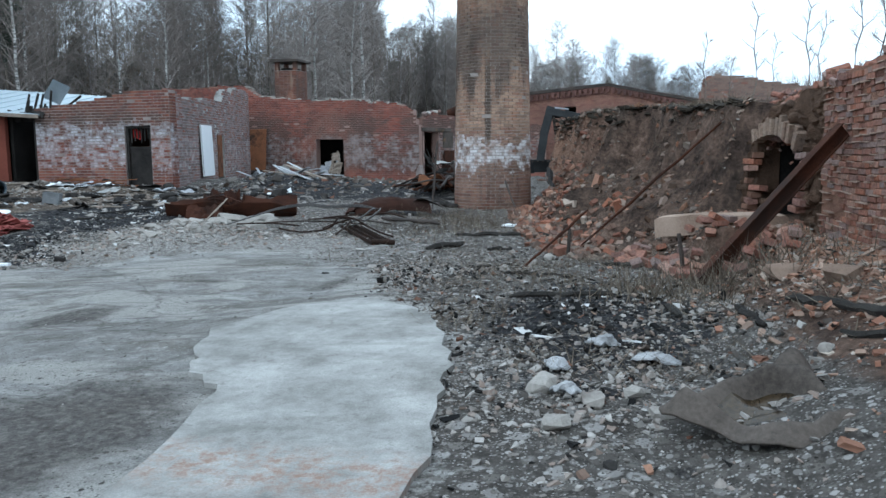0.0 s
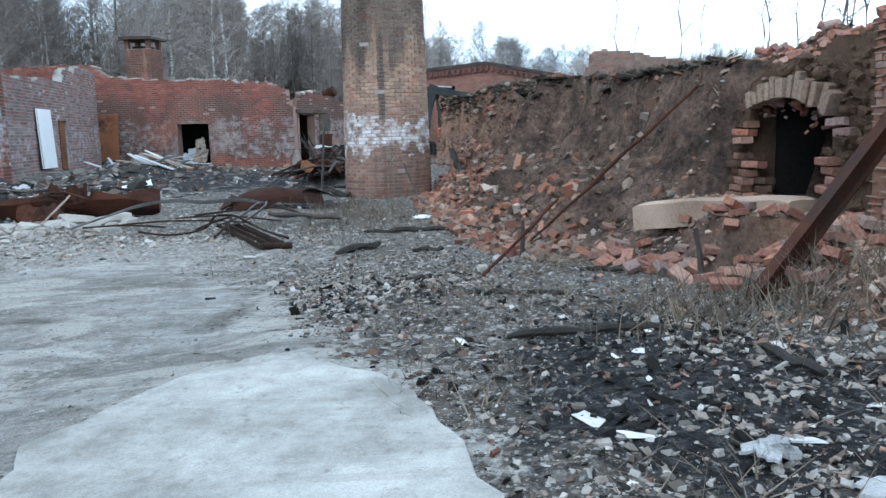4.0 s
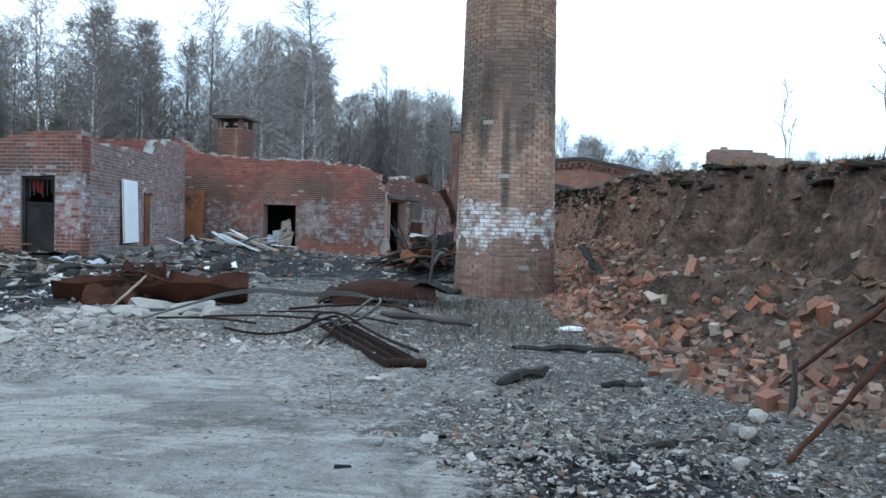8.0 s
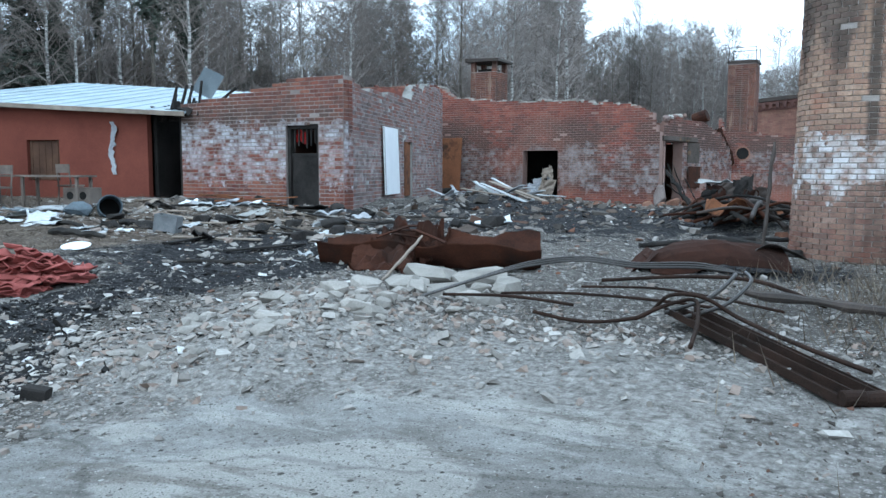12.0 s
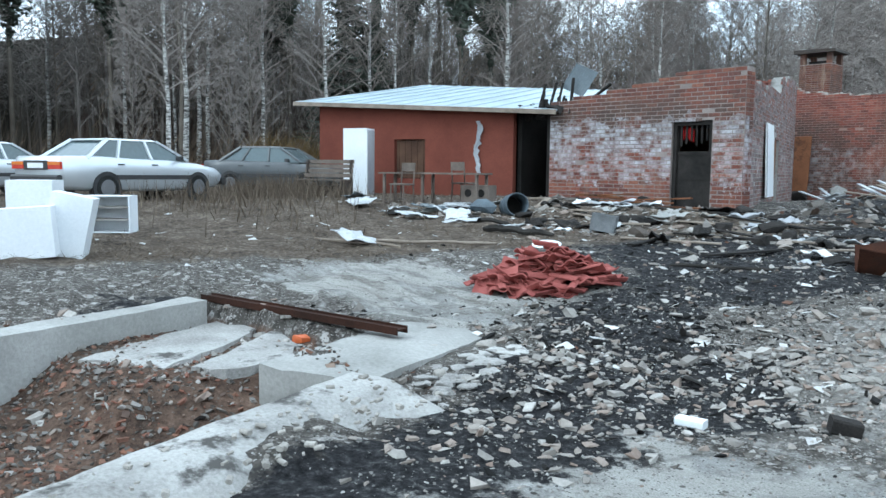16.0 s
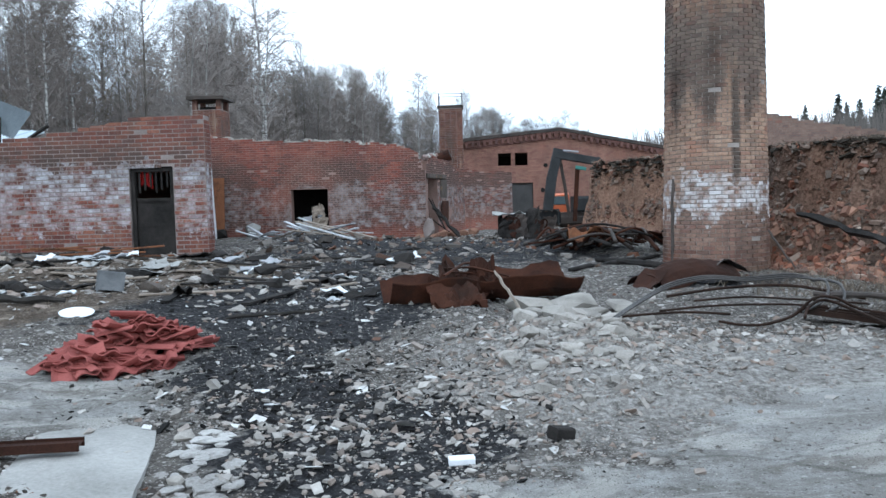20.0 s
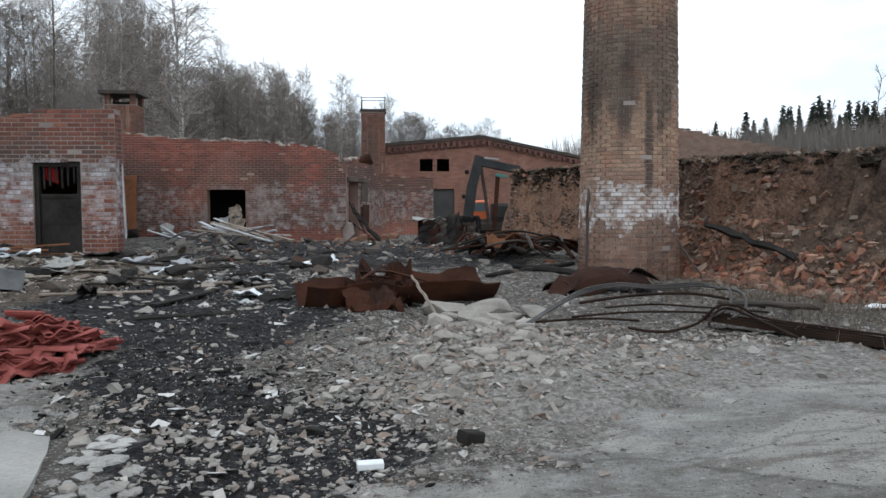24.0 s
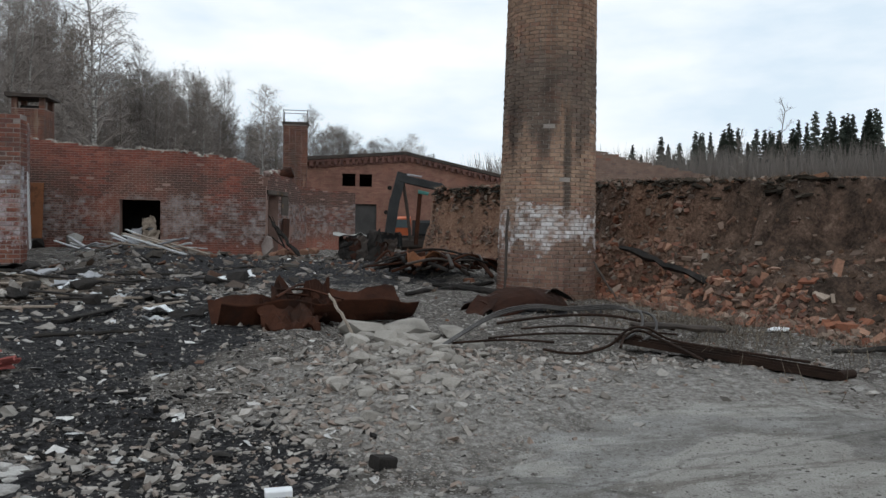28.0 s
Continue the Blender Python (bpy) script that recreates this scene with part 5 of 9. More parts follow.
def place_woods():
    rng = random.Random(99)
    kinds = [bare_tree(1, 15, bark=mat_birch, r0=0.14, droop=0.35, twig=mat_twig), bare_tree(2, 13.5, bark=mat_birch, r0=0.11, droop=0.3), bare_tree(3, 14.5, spread=0.22, r0=0.13),
             bare_tree(4, 12.5, spread=0.3, limbs=56, twig=mat_twig_dark), bare_tree(5, 16, spread=0.2, low=0.4, twig=mat_twig_dark), bare_tree(6, 9, spread=0.32, low=0.12, r0=0.08),
             conifer(7, 13), conifer(8, 10), conifer(9, 14.5, pine=True)]
    edge = [(-54, -62), (-50, -26), (-47, -4), (-38, 11), (-31, 30), (-27, 42), (-22, 66), (-8, 118), (20, 150)]
    used = set()
    def put(kind, x, y, sc=1.0, base=None, wide=1.0):
        z = ground_z(x, y) if base is None else base
        m = pose(x, y, z - 0.1, 0, 0, rng.uniform(0, 360))
        if kind not in used:
            used.add(kind)
            kinds[kind].matrix_basis = m
            kinds[kind].scale = (sc * wide, sc * wide, sc)
            return
        c = copy_thing(kinds[kind], m)
        c.scale = (sc * wide, sc * wide, sc)
    seg = [math.dist(a, b) for a, b in zip(edge, edge[1:])]
    total = sum(seg)
    def on_edge(f):
        d = f * total
        for (a, b), l in zip(zip(edge, edge[1:]), seg):
            if d <= l:
                return a[0] + (b[0] - a[0]) * d / l, a[1] + (b[1] - a[1]) * d / l, (b[1] - a[1]) / l, -(b[0] - a[0]) / l
            d -= l
        return *edge[-1], 1, 0
    for i in range(262):
        x, y, nx, ny = on_edge((i + rng.random()) / 262)
        back = rng.random() ** 1.3 * 24
        x, y = x - nx * back + rng.uniform(-1, 1), y - ny * back + rng.uniform(-1, 1)
        k = rng.choices(range(9), [6, 6, 4, 4, 4, 2, 0.12, 0.2, 0.25])[0]
        put(k, x, y, rng.uniform(0.95, 1.36), None, rng.uniform(0.62, 0.95))
    for x, y, sc in ((-38, 19.7, 1.15), (-40, 17.4, 1.25), (-43, 14.6, 1.2), (-37, 21.3, 1.0), (-45, 12.0, 1.3)):
        put(8, x, y, sc, None, 0.8)
    for i in range(46):
        x, y, nx, ny = on_edge(rng.uniform(0.46, 0.72))
        back = rng.random() * 12
        put(rng.choices(range(5), [3, 3, 4, 2, 4])[0], x - nx * back, y - ny * back, rng.uniform(1.0, 1.3), None, rng.uniform(0.6, 0.85))
    # young spruces that darken the wood's foot
    needles = []
    for i in range(210):
        x, y, nx, ny = on_edge(rng.uniform(0.44, 0.8))
        back = rng.uniform(7, 22)
        x, y, h = x - nx * back, y - ny * back, rng.uniform(4.5, 8.5)
        for k in range(230):
            t = rng.random() ** 1.3
            a, reach = rng.uniform(0, 6.28), 0.26 * h * (1 - t) * rng.uniform(0.35, 1.0) + 0.08
            p = Vector((x + reach * math.cos(a), y + reach * math.sin(a), 0.3 + h * t))
            d = Vector((math.cos(a), math.sin(a), rng.uniform(-0.5, 0.1))) * rng.uniform(0.25, 0.6)
            n = Vector((-d.y, d.x, rng.uniform(-0.3, 0.3))) * rng.uniform(0.25, 0.5)
            needles.extend((p - n, p + n, p + d))
    s = Shape()
    s.add(needles, [(3 * i, 3 * i + 1, 3 * i + 2) for i in range(len(needles) // 3)])
    tagged(part("spruce_thicket", s, mat_needles), "dark thicket of young spruces behind the ruin", "thicket", kind="stuff")
    # brown leafless scrub between the trunks behind the shed and the cars
    for name, label, n, lo, hi, h0, h1, colour in (("scrub", "brown leafless scrub among the trunks", 330, 2, 12, 1.2, 2.8, (0.17, 0.115, 0.07)), ("tall_scrub", "tall grey-brown leafless scrub deep in the wood", 300, 12, 26, 4.0, 8.0, (0.125, 0.096, 0.083))):
        twigs = []
        for i in range(n):
            x, y, nx, ny = on_edge(rng.uniform(0.17, 0.5))
            back = rng.uniform(lo, hi)
            x, y, h = x - nx * back, y - ny * back, rng.uniform(h0, h1)
            for k in range(60):
                p = Vector((x + rng.gauss(0, 0.5), y + rng.gauss(0, 0.5), 0.1 + h * 0.6 * rng.random()))
                d = Vector((rng.gauss(0, 0.25), rng.gauss(0, 0.25), 1)) * h * rng.uniform(0.2, 0.4)
                w = Vector((rng.uniform(-1, 1), rng.uniform(-1, 1), 0)).normalized() * (0.012 + 0.008 * h)
                twigs.extend((p - w, p + w, p + d))
        s = Shape()
        s.add(twigs, [(3 * i, 3 * i + 1, 3 * i + 2) for i in range(len(twigs) // 3)])
        tagged(part(name, s, plain(name + "_twigs", colour, 0.95)), label, "undergrowth", kind="stuff")
    # the trees farther in, too many to count
    forms = []
    for seed in range(5):
        r2, h, sh = random.Random(200 + seed), (15, 13.5, 16, 12, 14.5)[seed], []
        def twig(a, d, w):
            n = d.cross(Vector((r2.uniform(-1, 1), r2.uniform(-1, 1), 0.3))).normalized() * w * 0.5
            sh.extend((a - n, a + n, a + d))
        top = Vector((r2.uniform(-0.6, 0.6), r2.uniform(-0.6, 0.6), h))
        twig(Vector((0, 0, -0.3)), top, 0.24)
        twig(Vector((0.05, 0, -0.3)), top, 0.2)
        for i in range(34):
            t = 0.25 + 0.72 * (i / 34) ** 0.85
            p, a = top * t, i * 2.4 + r2.uniform(-0.5, 0.5)
            ln = h * (0.24 * (1 - t) ** 0.6 + 0.05) * r2.uniform(0.6, 1.1)
            d = Vector((math.cos(a), math.sin(a), r2.uniform(0.6, 1.3))).normalized() * ln
            twig(p, d, 0.06)
            for _ in range(9):
                q = p + d * r2.uniform(0.2, 1.0)
                dd = (d.normalized() * 0.6 + Vector((r2.uniform(-1, 1), r2.uniform(-1, 1), r2.uniform(-0.5, 0.8)))).normalized() * r2.uniform(0.5, 1.3)
                twig(q, dd, 0.035)
                for _ in range(2):
                    twig(q + dd * r2.uniform(0.3, 0.9), Vector((r2.uniform(-1, 1), r2.uniform(-1, 1), r2.uniform(-0.6, 0.7))).normalized() * r2.uniform(0.3, 0.8), 0.03)
        forms.append(np.array([tuple(v) for v in sh]))
    many = []
    for i in range(330):
        x, y, nx, ny = on_edge((i + rng.random()) / 330)
        back = rng.uniform(4, 32)
        a, sc = rng.uniform(0, 6.28), rng.uniform(0.85, 1.25)
        v = forms[i % 5] * sc
        c_, s_ = math.cos(a), math.sin(a)
        many.append(np.stack([v[:, 0] * c_ - v[:, 1] * s_ + x - nx * back, v[:, 0] * s_ + v[:, 1] * c_ + y - ny * back, v[:, 2] + 0.2], 1))
    for i in range(55):
        f = forms[i % 5] * rng.uniform(0.95, 1.3)
        many.append(f + np.array([[rng.uniform(-64, -45), rng.uniform(-36, -10), 0.2]]))
    for i in range(60):
        f = forms[i % 5] * rng.uniform(0.85, 1.2)
        many.append(f + np.array([[rng.uniform(-74, -50), rng.uniform(-12, 12), 0.2]]))
    v = np.concatenate(many)
    me = bpy.data.meshes.new("far_trees")
    me.from_pydata(v.tolist(), [], np.arange(len(v)).reshape(-1, 3).tolist())
    me.materials.append(mat_twig_dark)
    tagged(new("far_trees", me), "dense bare trees deeper in the wood", "woods", kind="stuff")
    # single birches in front of the wood
    for x, y, k, sc in ((-37.5, 1.5, 0, 1.0), (-35.5, -0.2, 1, 1.0), (-33.5, 6.5, 1, 0.95), (-29.5, 14.5, 0, 0.95), (-24, 40, 0, 1.1), (-27, 24, 1, 1.0), (-20.2, 41.7, 0, 1.3), (-25.2, 40.2, 1, 1.25), (-47.7, 7.4, 0, 1.2), (-42.3, 15.7, 1, 1.2), (-36.1, 22.2, 0, 1.15), (-18.4, 34.5, 1, 1.05)):
        put(k, x, y, sc)
    # dark pines and spruces among the bare trees behind the cars
    for x, y, k, sc, wide in ((-47.5, 2.2, 8, 1.1, 1.0), (-48.5, 12.6, 8, 0.95, 1.3), (-43.1, 15.4, 6, 1.1, 1.35), (-52.0, -1.5, 8, 1.1, 1.0)):
        put(k, x, y, sc, None, wide)
    # ochre willow scrub between the cars and the barn
    tan = surface("ochre_scrub", (0.1, 0.068, 0.028), (0.2, 0.135, 0.05), 2, 0.9, bump=0)
    for bx, by, r in ((-33.5, 3.6, 1.6), (-35.2, 5.2, 1.4), (-32.2, 5.4, 1.2)):
        scrub, z0 = Shape(), ground_z(bx, by)
        for _ in range(420):
            a, q = rng.uniform(0, 6.28), r * rng.random() ** 0.6
            p = Vector((bx + 0.5 * q * math.cos(a), by + 0.5 * q * math.sin(a), z0 - 0.05))
            d = Vector((math.cos(a) * q * 0.6, math.sin(a) * q * 0.6, rng.uniform(1.0, 2.6)))
            ribbon(scrub, p, d, 0.035)
            ribbon(scrub, p + d * rng.uniform(0.4, 0.8), Vector((rng.uniform(-0.5, 0.5), rng.uniform(-0.5, 0.5), 0.6)), 0.022)
        tagged(part("willow_bush", scrub, tan), "ochre leafless willow bush behind the parked cars", "bush", group="bushes behind the cars")
    # spruces beyond the plateau
    for i in range(150):
        f = 0.26 + 0.52 * (i + rng.random()) / 150
        x, y = 36 + 44 * f + rng.uniform(-3, 3), 112 - 52 * f + rng.uniform(-5, 14)
        put(rng.choice((6, 7, 6)), x, y, rng.uniform(0.78, 1.16) * (0.82 + 0.2 * min(1, (f - 0.27) * 3)), 2.6, rng.uniform(0.95, 1.35))
    for i in range(26):
        put(rng.choice((3, 5, 2)), rng.uniform(-4, 34), rng.uniform(96, 130), rng.uniform(0.55, 0.8), 2.0)
    # thin saplings along the edge of the bank
    sap = bare_tree(31, 3.4, spread=0.13, limbs=8, r0=0.014, low=0.4, width=0.007)
    tagged(sap, "thin bare sapling on top of the earth bank", "sapling", group="saplings on the bank")
    spots = [(7.6, -10.6, 1.1), (7.9, -10.9, 1.0), (7.3, -9.2, 0.55), (7.0, -7.0, 0.6), (7.4, -5.0, 0.6), (6.6, -2.2, 0.75), (6.9, -2.5, 0.5), (5.6, 0.8, 0.7), (8.8, -4.0, 0.9), (9.2, -4.6, 1.0), (8.4, -6.2, 0.7),
             (10.5, 0.0, 0.9), (9.8, -2.0, 1.1), (10.2, 2.2, 1.0), (6.4, 4.4, 0.6)]
    for i, (x, y, sc) in enumerate(spots):
        mm = pose(x, y, max(2.3, ground_z(x, y)) - 0.05, rng.uniform(-5, 5), rng.uniform(-5, 5), rng.uniform(0, 360))
        if i == 0:
            sap.matrix_basis = mm
            sap.scale = (sc, sc, sc)
        else:
            c = copy_thing(sap, mm)
            c.scale = (sc, sc, sc)
    # undergrowth and the depth of the wood, uncountable
    s, trunks = Shape(), Shape()
    for i in range(5200):
        x, y, nx, ny = on_edge(rng.random())
        back = rng.uniform(-3, 26)
        x, y = x - nx * back, y - ny * back
        for _ in range(7):
            p = Vector((x + rng.uniform(-1.2, 1.2), y + rng.uniform(-1.2, 1.2), 0.2))
            d = Vector((rng.uniform(-0.5, 0.5), rng.uniform(-0.5, 0.5), 1)).normalized() * rng.uniform(1.0, 5.2)
            ribbon(s, p, d, 0.05)
            ribbon(s, p + d * 0.5, Vector((rng.uniform(-1, 1), rng.uniform(-1, 1), 0.9)).normalized() * 1.0, 0.035)
    for i in range(2300):
        x, y, nx, ny = on_edge(rng.random())
        back = rng.uniform(9, 48)
        x, y = x - nx * back, y - ny * back
        trunks.sweep([(x, y, 0), (x + rng.uniform(-0.4, 0.4), y, rng.uniform(7, 14))], [rng.uniform(0.05, 0.14), 0.03], 4)
        for _ in range(26):
            z = rng.uniform(1.5, 11.5)
            ribbon(s, Vector((x, y, z)), Vector((rng.uniform(-1, 1), rng.uniform(-1, 1), 0.8)).normalized() * rng.uniform(1, 2.6), 0.08)
    for i in range(4200):
        x, y, nx, ny = on_edge(rng.random())
        back = rng.uniform(24, 60)
        p = Vector((x - nx * back, y - ny * back, 0.0))
        ribbon(s, p, Vector((rng.uniform(-0.15, 0.15), rng.uniform(-0.15, 0.15), 1)) * rng.uniform(4, 11), rng.uniform(0.2, 0.5))
    tagged(part("undergrowth", s, mat_brush), "tangled bare brushwood under the trees", "undergrowth", kind="stuff")
    # the wood goes on behind: an uneven far mass
    m, nt, b = nodes_of("far_wood")
    pos, xyz = position_of(nt)
    up = nt.nodes.new("ShaderNodeMapping")
    up.inputs["Scale"].default_value = (1.0, 1.0, 0.12)
    nt.links.new(pos, up.inputs["Vector"])
    nt.links.new(ramp_of(nt, noise_of(nt, 1.6, 7, 0.75, up.outputs["Vector"]), [(0.36, (0.022, 0.022, 0.019)), (0.5, (0.06, 0.055, 0.047)), (0.64, (0.14, 0.125, 0.108))]), b.inputs["Base Color"])
    b.inputs["Roughness"].default_value = 1.0
    b.inputs["Specular IOR Level"].default_value = 0.0
    mass = Shape()
    pts = []
    for i in range(1800):
        x, y, nx, ny = on_edge(i / 1800)
        back = 30 + 6 * float(fractal(np.array([i * 0.05]), np.array([3.0]), 17, 3)[0])
        top = 5.5 + 4 * float(fractal(np.array([i * 0.09]), np.array([1.0]), 15, 4)[0]) + rng.uniform(-1.6, 1.6)
        top += 5.5 * math.exp(-((i / 1800 - 0.21) / 0.09) ** 2) + 5.0 * math.exp(-((i / 1800 - 0.47) / 0.2) ** 2)
        pts.append((x - nx * back, y - ny * back, top))
    for (x0, y0, z0), (x1, y1, z1) in zip(pts, pts[1:]):
        mass.hexa([(x0, y0, -0.5), (x1, y1, -0.5), (x1 - 1, y1, -0.5), (x0 - 1, y0, -0.5), (x0, y0, z0), (x1, y1, z1), (x1 - 1, y1, z1), (x0 - 1, y0, z0)])
    tagged(part("backdrop", mass, m), "dim brown mass of the wood far behind", "woods", kind="structure")
    tagged(part("far_trunks", trunks, mat_bark), "dense thin trunks deep in the wood", "woods", kind="stuff")
    s = Shape()
    for i in range(3200):
        f = rng.random()
        x, y = 20 + 60 * f + rng.uniform(-3, 3), 104 - 56 * f + rng.uniform(-8, 4)
        for _ in range(4):
            p = Vector((x + rng.uniform(-1, 1), y + rng.uniform(-1, 1), 2.2))
            ribbon(s, p, Vector((rng.uniform(-0.4, 0.4), rng.uniform(-0.4, 0.4), 1)).normalized() * rng.uniform(4.5, 10.5), 0.2)
    tagged(part("far_brush", s, mat_twig_dark), "brown brushwood below the far spruces", "undergrowth", kind="stuff")


place_woods()

# ---- tools for loose things ----
def sheet(fn, nu, nv, thick=0.012):
    """A thin bent plate over u, v in 0..1, with both faces and its rim."""
    s = Shape()
    top = [[Vector(fn(i / nu, j / nv)) for j in range(nv + 1)] for i in range(nu + 1)]
    low = [[p - Vector((0, 0, thick)) for p in row] for row in top]
    idx = lambda i, j, k: k * (nu + 1) * (nv + 1) + i * (nv + 1) + j
    fs = []
    for i in range(nu):
        for j in range(nv):
            fs.append((idx(i, j, 0), idx(i + 1, j, 0), idx(i + 1, j + 1, 0), idx(i, j + 1, 0)))
            fs.append((idx(i, j, 1), idx(i, j + 1, 1), idx(i + 1, j + 1, 1), idx(i + 1, j, 1)))
    for i in range(nu):
        fs += [(idx(i, 0, 0), idx(i, 0, 1), idx(i + 1, 0, 1), idx(i + 1, 0, 0)), (idx(i, nv, 0), idx(i + 1, nv, 0), idx(i + 1, nv, 1), idx(i, nv, 1))]
    for j in range(nv):
        fs += [(idx(0, j, 0), idx(0, j + 1, 0), idx(0, j + 1, 1), idx(0, j, 1)), (idx(nu, j, 0), idx(nu, j, 1), idx(nu, j + 1, 1), idx(nu, j + 1, 0))]
    return s.add([p for row in top for p in row] + [p for row in low for p in row], fs)


def crease(a, b, seed):
    return float(fractal(np.array([a]), np.array([b]), seed, 3)[0])


def lay(p, q, lift=0.0):
    """The pose midway between two points, its x axis along them."""
    p, q = Vector(p), Vector(q)
    d = q - p
    m = d.to_track_quat("X", "Z").to_matrix().to_4x4()
    m.translation = (p + q) / 2 + Vector((0, 0, lift))
    return m, d.length


def rock(seed, sx, sy, sz):
    """A broken lump with flat fracture faces."""
    rng = random.Random(seed)
    bm = bmesh.new()
    for _ in range(34):
        p = Vector((rng.uniform(-1, 1), rng.uniform(-1, 1), rng.uniform(-1, 1)))
        p = p / (abs(p.x) ** 2.6 + abs(p.y) ** 2.6 + abs(p.z) ** 2.6) ** (1 / 2.6) * rng.uniform(0.55, 1.0)
        bm.verts.new((p.x * sx / 2, p.y * sy / 2, p.z * sz / 2))
    hull = bmesh.ops.convex_hull(bm, input=bm.verts[:])
    bmesh.ops.delete(bm, geom=[v for v in hull["geom_interior"] if isinstance(v, bmesh.types.BMVert)], context="VERTS")
    me = bpy.data.meshes.new("rock")
    bm.to_mesh(me)
    bm.free()
    return me


def lump(name, label, cat, x, y, sx, sy, sz, material, seed, sink=0.25, yaw=0, group=""):
    me = rock(seed, sx, sy, sz)
    me.materials.append(material)
    ob = new(name, me)
    ob.matrix_basis = pose(x, y, ground_z(x, y) + sz * (0.5 - sink), seed * 7 % 12 - 6, seed * 5 % 14 - 7, yaw or seed * 41 % 360)
    return tagged(ob, label, cat, group)


def log(name, label, cat, p, q, r, material, seed=0, lift=None, n=8):
    """A round pole or log lying between two ground points, slightly bent and uneven."""
    rng = random.Random(seed)
    zs = [ground_z(*p) if len(p) == 2 else p[2], ground_z(*q) if len(q) == 2 else q[2]]
    up = r * 0.7 if lift is None else lift
    a, b = Vector((p[0], p[1], zs[0] + up)), Vector((q[0], q[1], zs[1] + up))
    pts = [a.lerp(b, t / 10) + Vector((rng.uniform(-r, r), rng.uniform(-r, r), rng.uniform(-r, r))) * 0.45 for t in range(11)]
    s = Shape().sweep([p_ - a for p_ in pts], [r * (0.55 if k in (0, 10) else 1) * rng.uniform(0.68, 1.12) for k in range(11)], n)
    ob = part(name, s, material, smooth=False)
    ob.location = a
    return tagged(ob, label, cat)


# ---- rusted wreckage in the yard ----
mat_old_rust = surface("dark_flaking_rust", (0.011, 0.007, 0.0055), (0.05, 0.021, 0.0135), 7, 0.8)
wreck = thing("rusted_trough", "crumpled heap of brown rusted steel plate lying on pale rubble", "scrap metal", pose(-5.15, -4.75, ground_z(-5.15, -4.75) - 0.02, 0, 0, 23))
wreck.scale = (1.0, 1.0, 1.25)
part("trough_plate", sheet(lambda u, v: (-1.5 + 3.0 * u, -0.32 + 0.64 * v + 0.1 * crease(u * 3, 1, 2), 0.06 + 0.34 * abs(2 * v - 1) ** 1.6 * (1 - 0.35 * u) + 0.1 * crease(u * 6, v * 3, 3)), 30, 10, 0.014), mat_rust, wreck)
part("torn_plate", sheet(lambda u, v: (-0.75 + 0.8 * u + 0.2 * v, -0.1 + 0.5 * v, 0.26 + 0.22 * v * (1 - u) + 0.34 * crease(u * 5, v * 5, 5) + 0.1 * math.sin(u * 7)), 14, 10, 0.012), mat_rust, wreck)
part("bent_flap", sheet(lambda u, v: (-1.0 + 0.8 * u, -0.6 + 0.35 * v, 0.06 + 0.2 * v + 0.2 * crease(u * 5, v * 5, 7)), 12, 7, 0.012), mat_rust, wreck)
part("side_plate", sheet(lambda u, v: (0.2 + 1.3 * u, 0.25 + 0.2 * v, 0.12 + 0.3 * v + 0.1 * crease(u * 3, v * 3, 8)), 8, 4, 0.012), mat_rust, wreck)
for i, (a, b) in enumerate((((-0.6, 0.3, 0.45), (0.25, -0.35, 0.36)), ((-0.7, -0.2, 0.4), (0.1, 0.3, 0.5)), ((-0.5, 0.1, 0.42), (0.5, -0.1, 0.2)))):
    part("bent_strip", Shape().sweep([a, ((a[0] + b[0]) / 2, (a[1] + b[1]) / 2, (a[2] + b[2]) / 2 + 0.06), b], 0.028, 5, 0.5), mat_rust, wreck)
rng = random.Random(66)
for i in range(7):
    a, x0, y0 = rng.uniform(-0.5, 0.5), rng.uniform(-0.95, -0.1), rng.uniform(-0.3, 0.2)
    w_, d_ = rng.uniform(0.25, 0.55), rng.uniform(0.1, 0.25)
    part("torn_plate", sheet(lambda u, v: (x0 + w_ * u * math.cos(a) - d_ * v * math.sin(a), y0 + w_ * u * math.sin(a) + d_ * v * math.cos(a), 0.22 + 0.2 * v * (1 if i % 2 else -0.4) + 0.3 * crease(u * 3 + i, v * 3, 90 + i)), 8, 6, 0.012), mat_rust if i % 3 else mat_old_rust, wreck)
log("pale_lath", "thin pale wooden lath leaning on the rusted plates", "lath", (-5.0, -5.2, 0.42), (-4.72, -6.6, 0.02), 0.022, mat_wood, 4, 0.02, 5)

duct = thing("rusted_duct", "bent dark rusted duct shell at the foot of the chimney", "scrap metal", pose(-1.75, -3.1, ground_z(-1.75, -3.1) - 0.05, 0, 0, 32))
part("shell", sheet(lambda u, v: (-0.95 + 1.9 * u, 0.42 * math.cos(math.pi * (0.05 + 0.9 * v)) * (1 - 0.2 * u), 0.05 + 0.38 * math.sin(math.pi * (0.05 + 0.9 * v)) * (0.7 + 0.3 * math.sin(3 * u)) + 0.1 * crease(u * 4, v * 3, 12)), 14, 10, 0.012), mat_old_rust, duct)
part("flange", sheet(lambda u, v: (-1.25 + 0.4 * u, -0.4 + 0.5 * v, 0.02 + 0.3 * u + 0.08 * crease(u * 3, v * 3, 13)), 5, 5, 0.012), mat_old_rust, duct)
part("torn_lid", sheet(lambda u, v: (0.4 + 0.9 * u, -0.2 + 0.5 * v, 0.28 + 0.1 * math.sin(4 * u) + 0.1 * crease(u * 3, v * 3, 14)), 7, 5, 0.012), mat_dark_iron, duct)

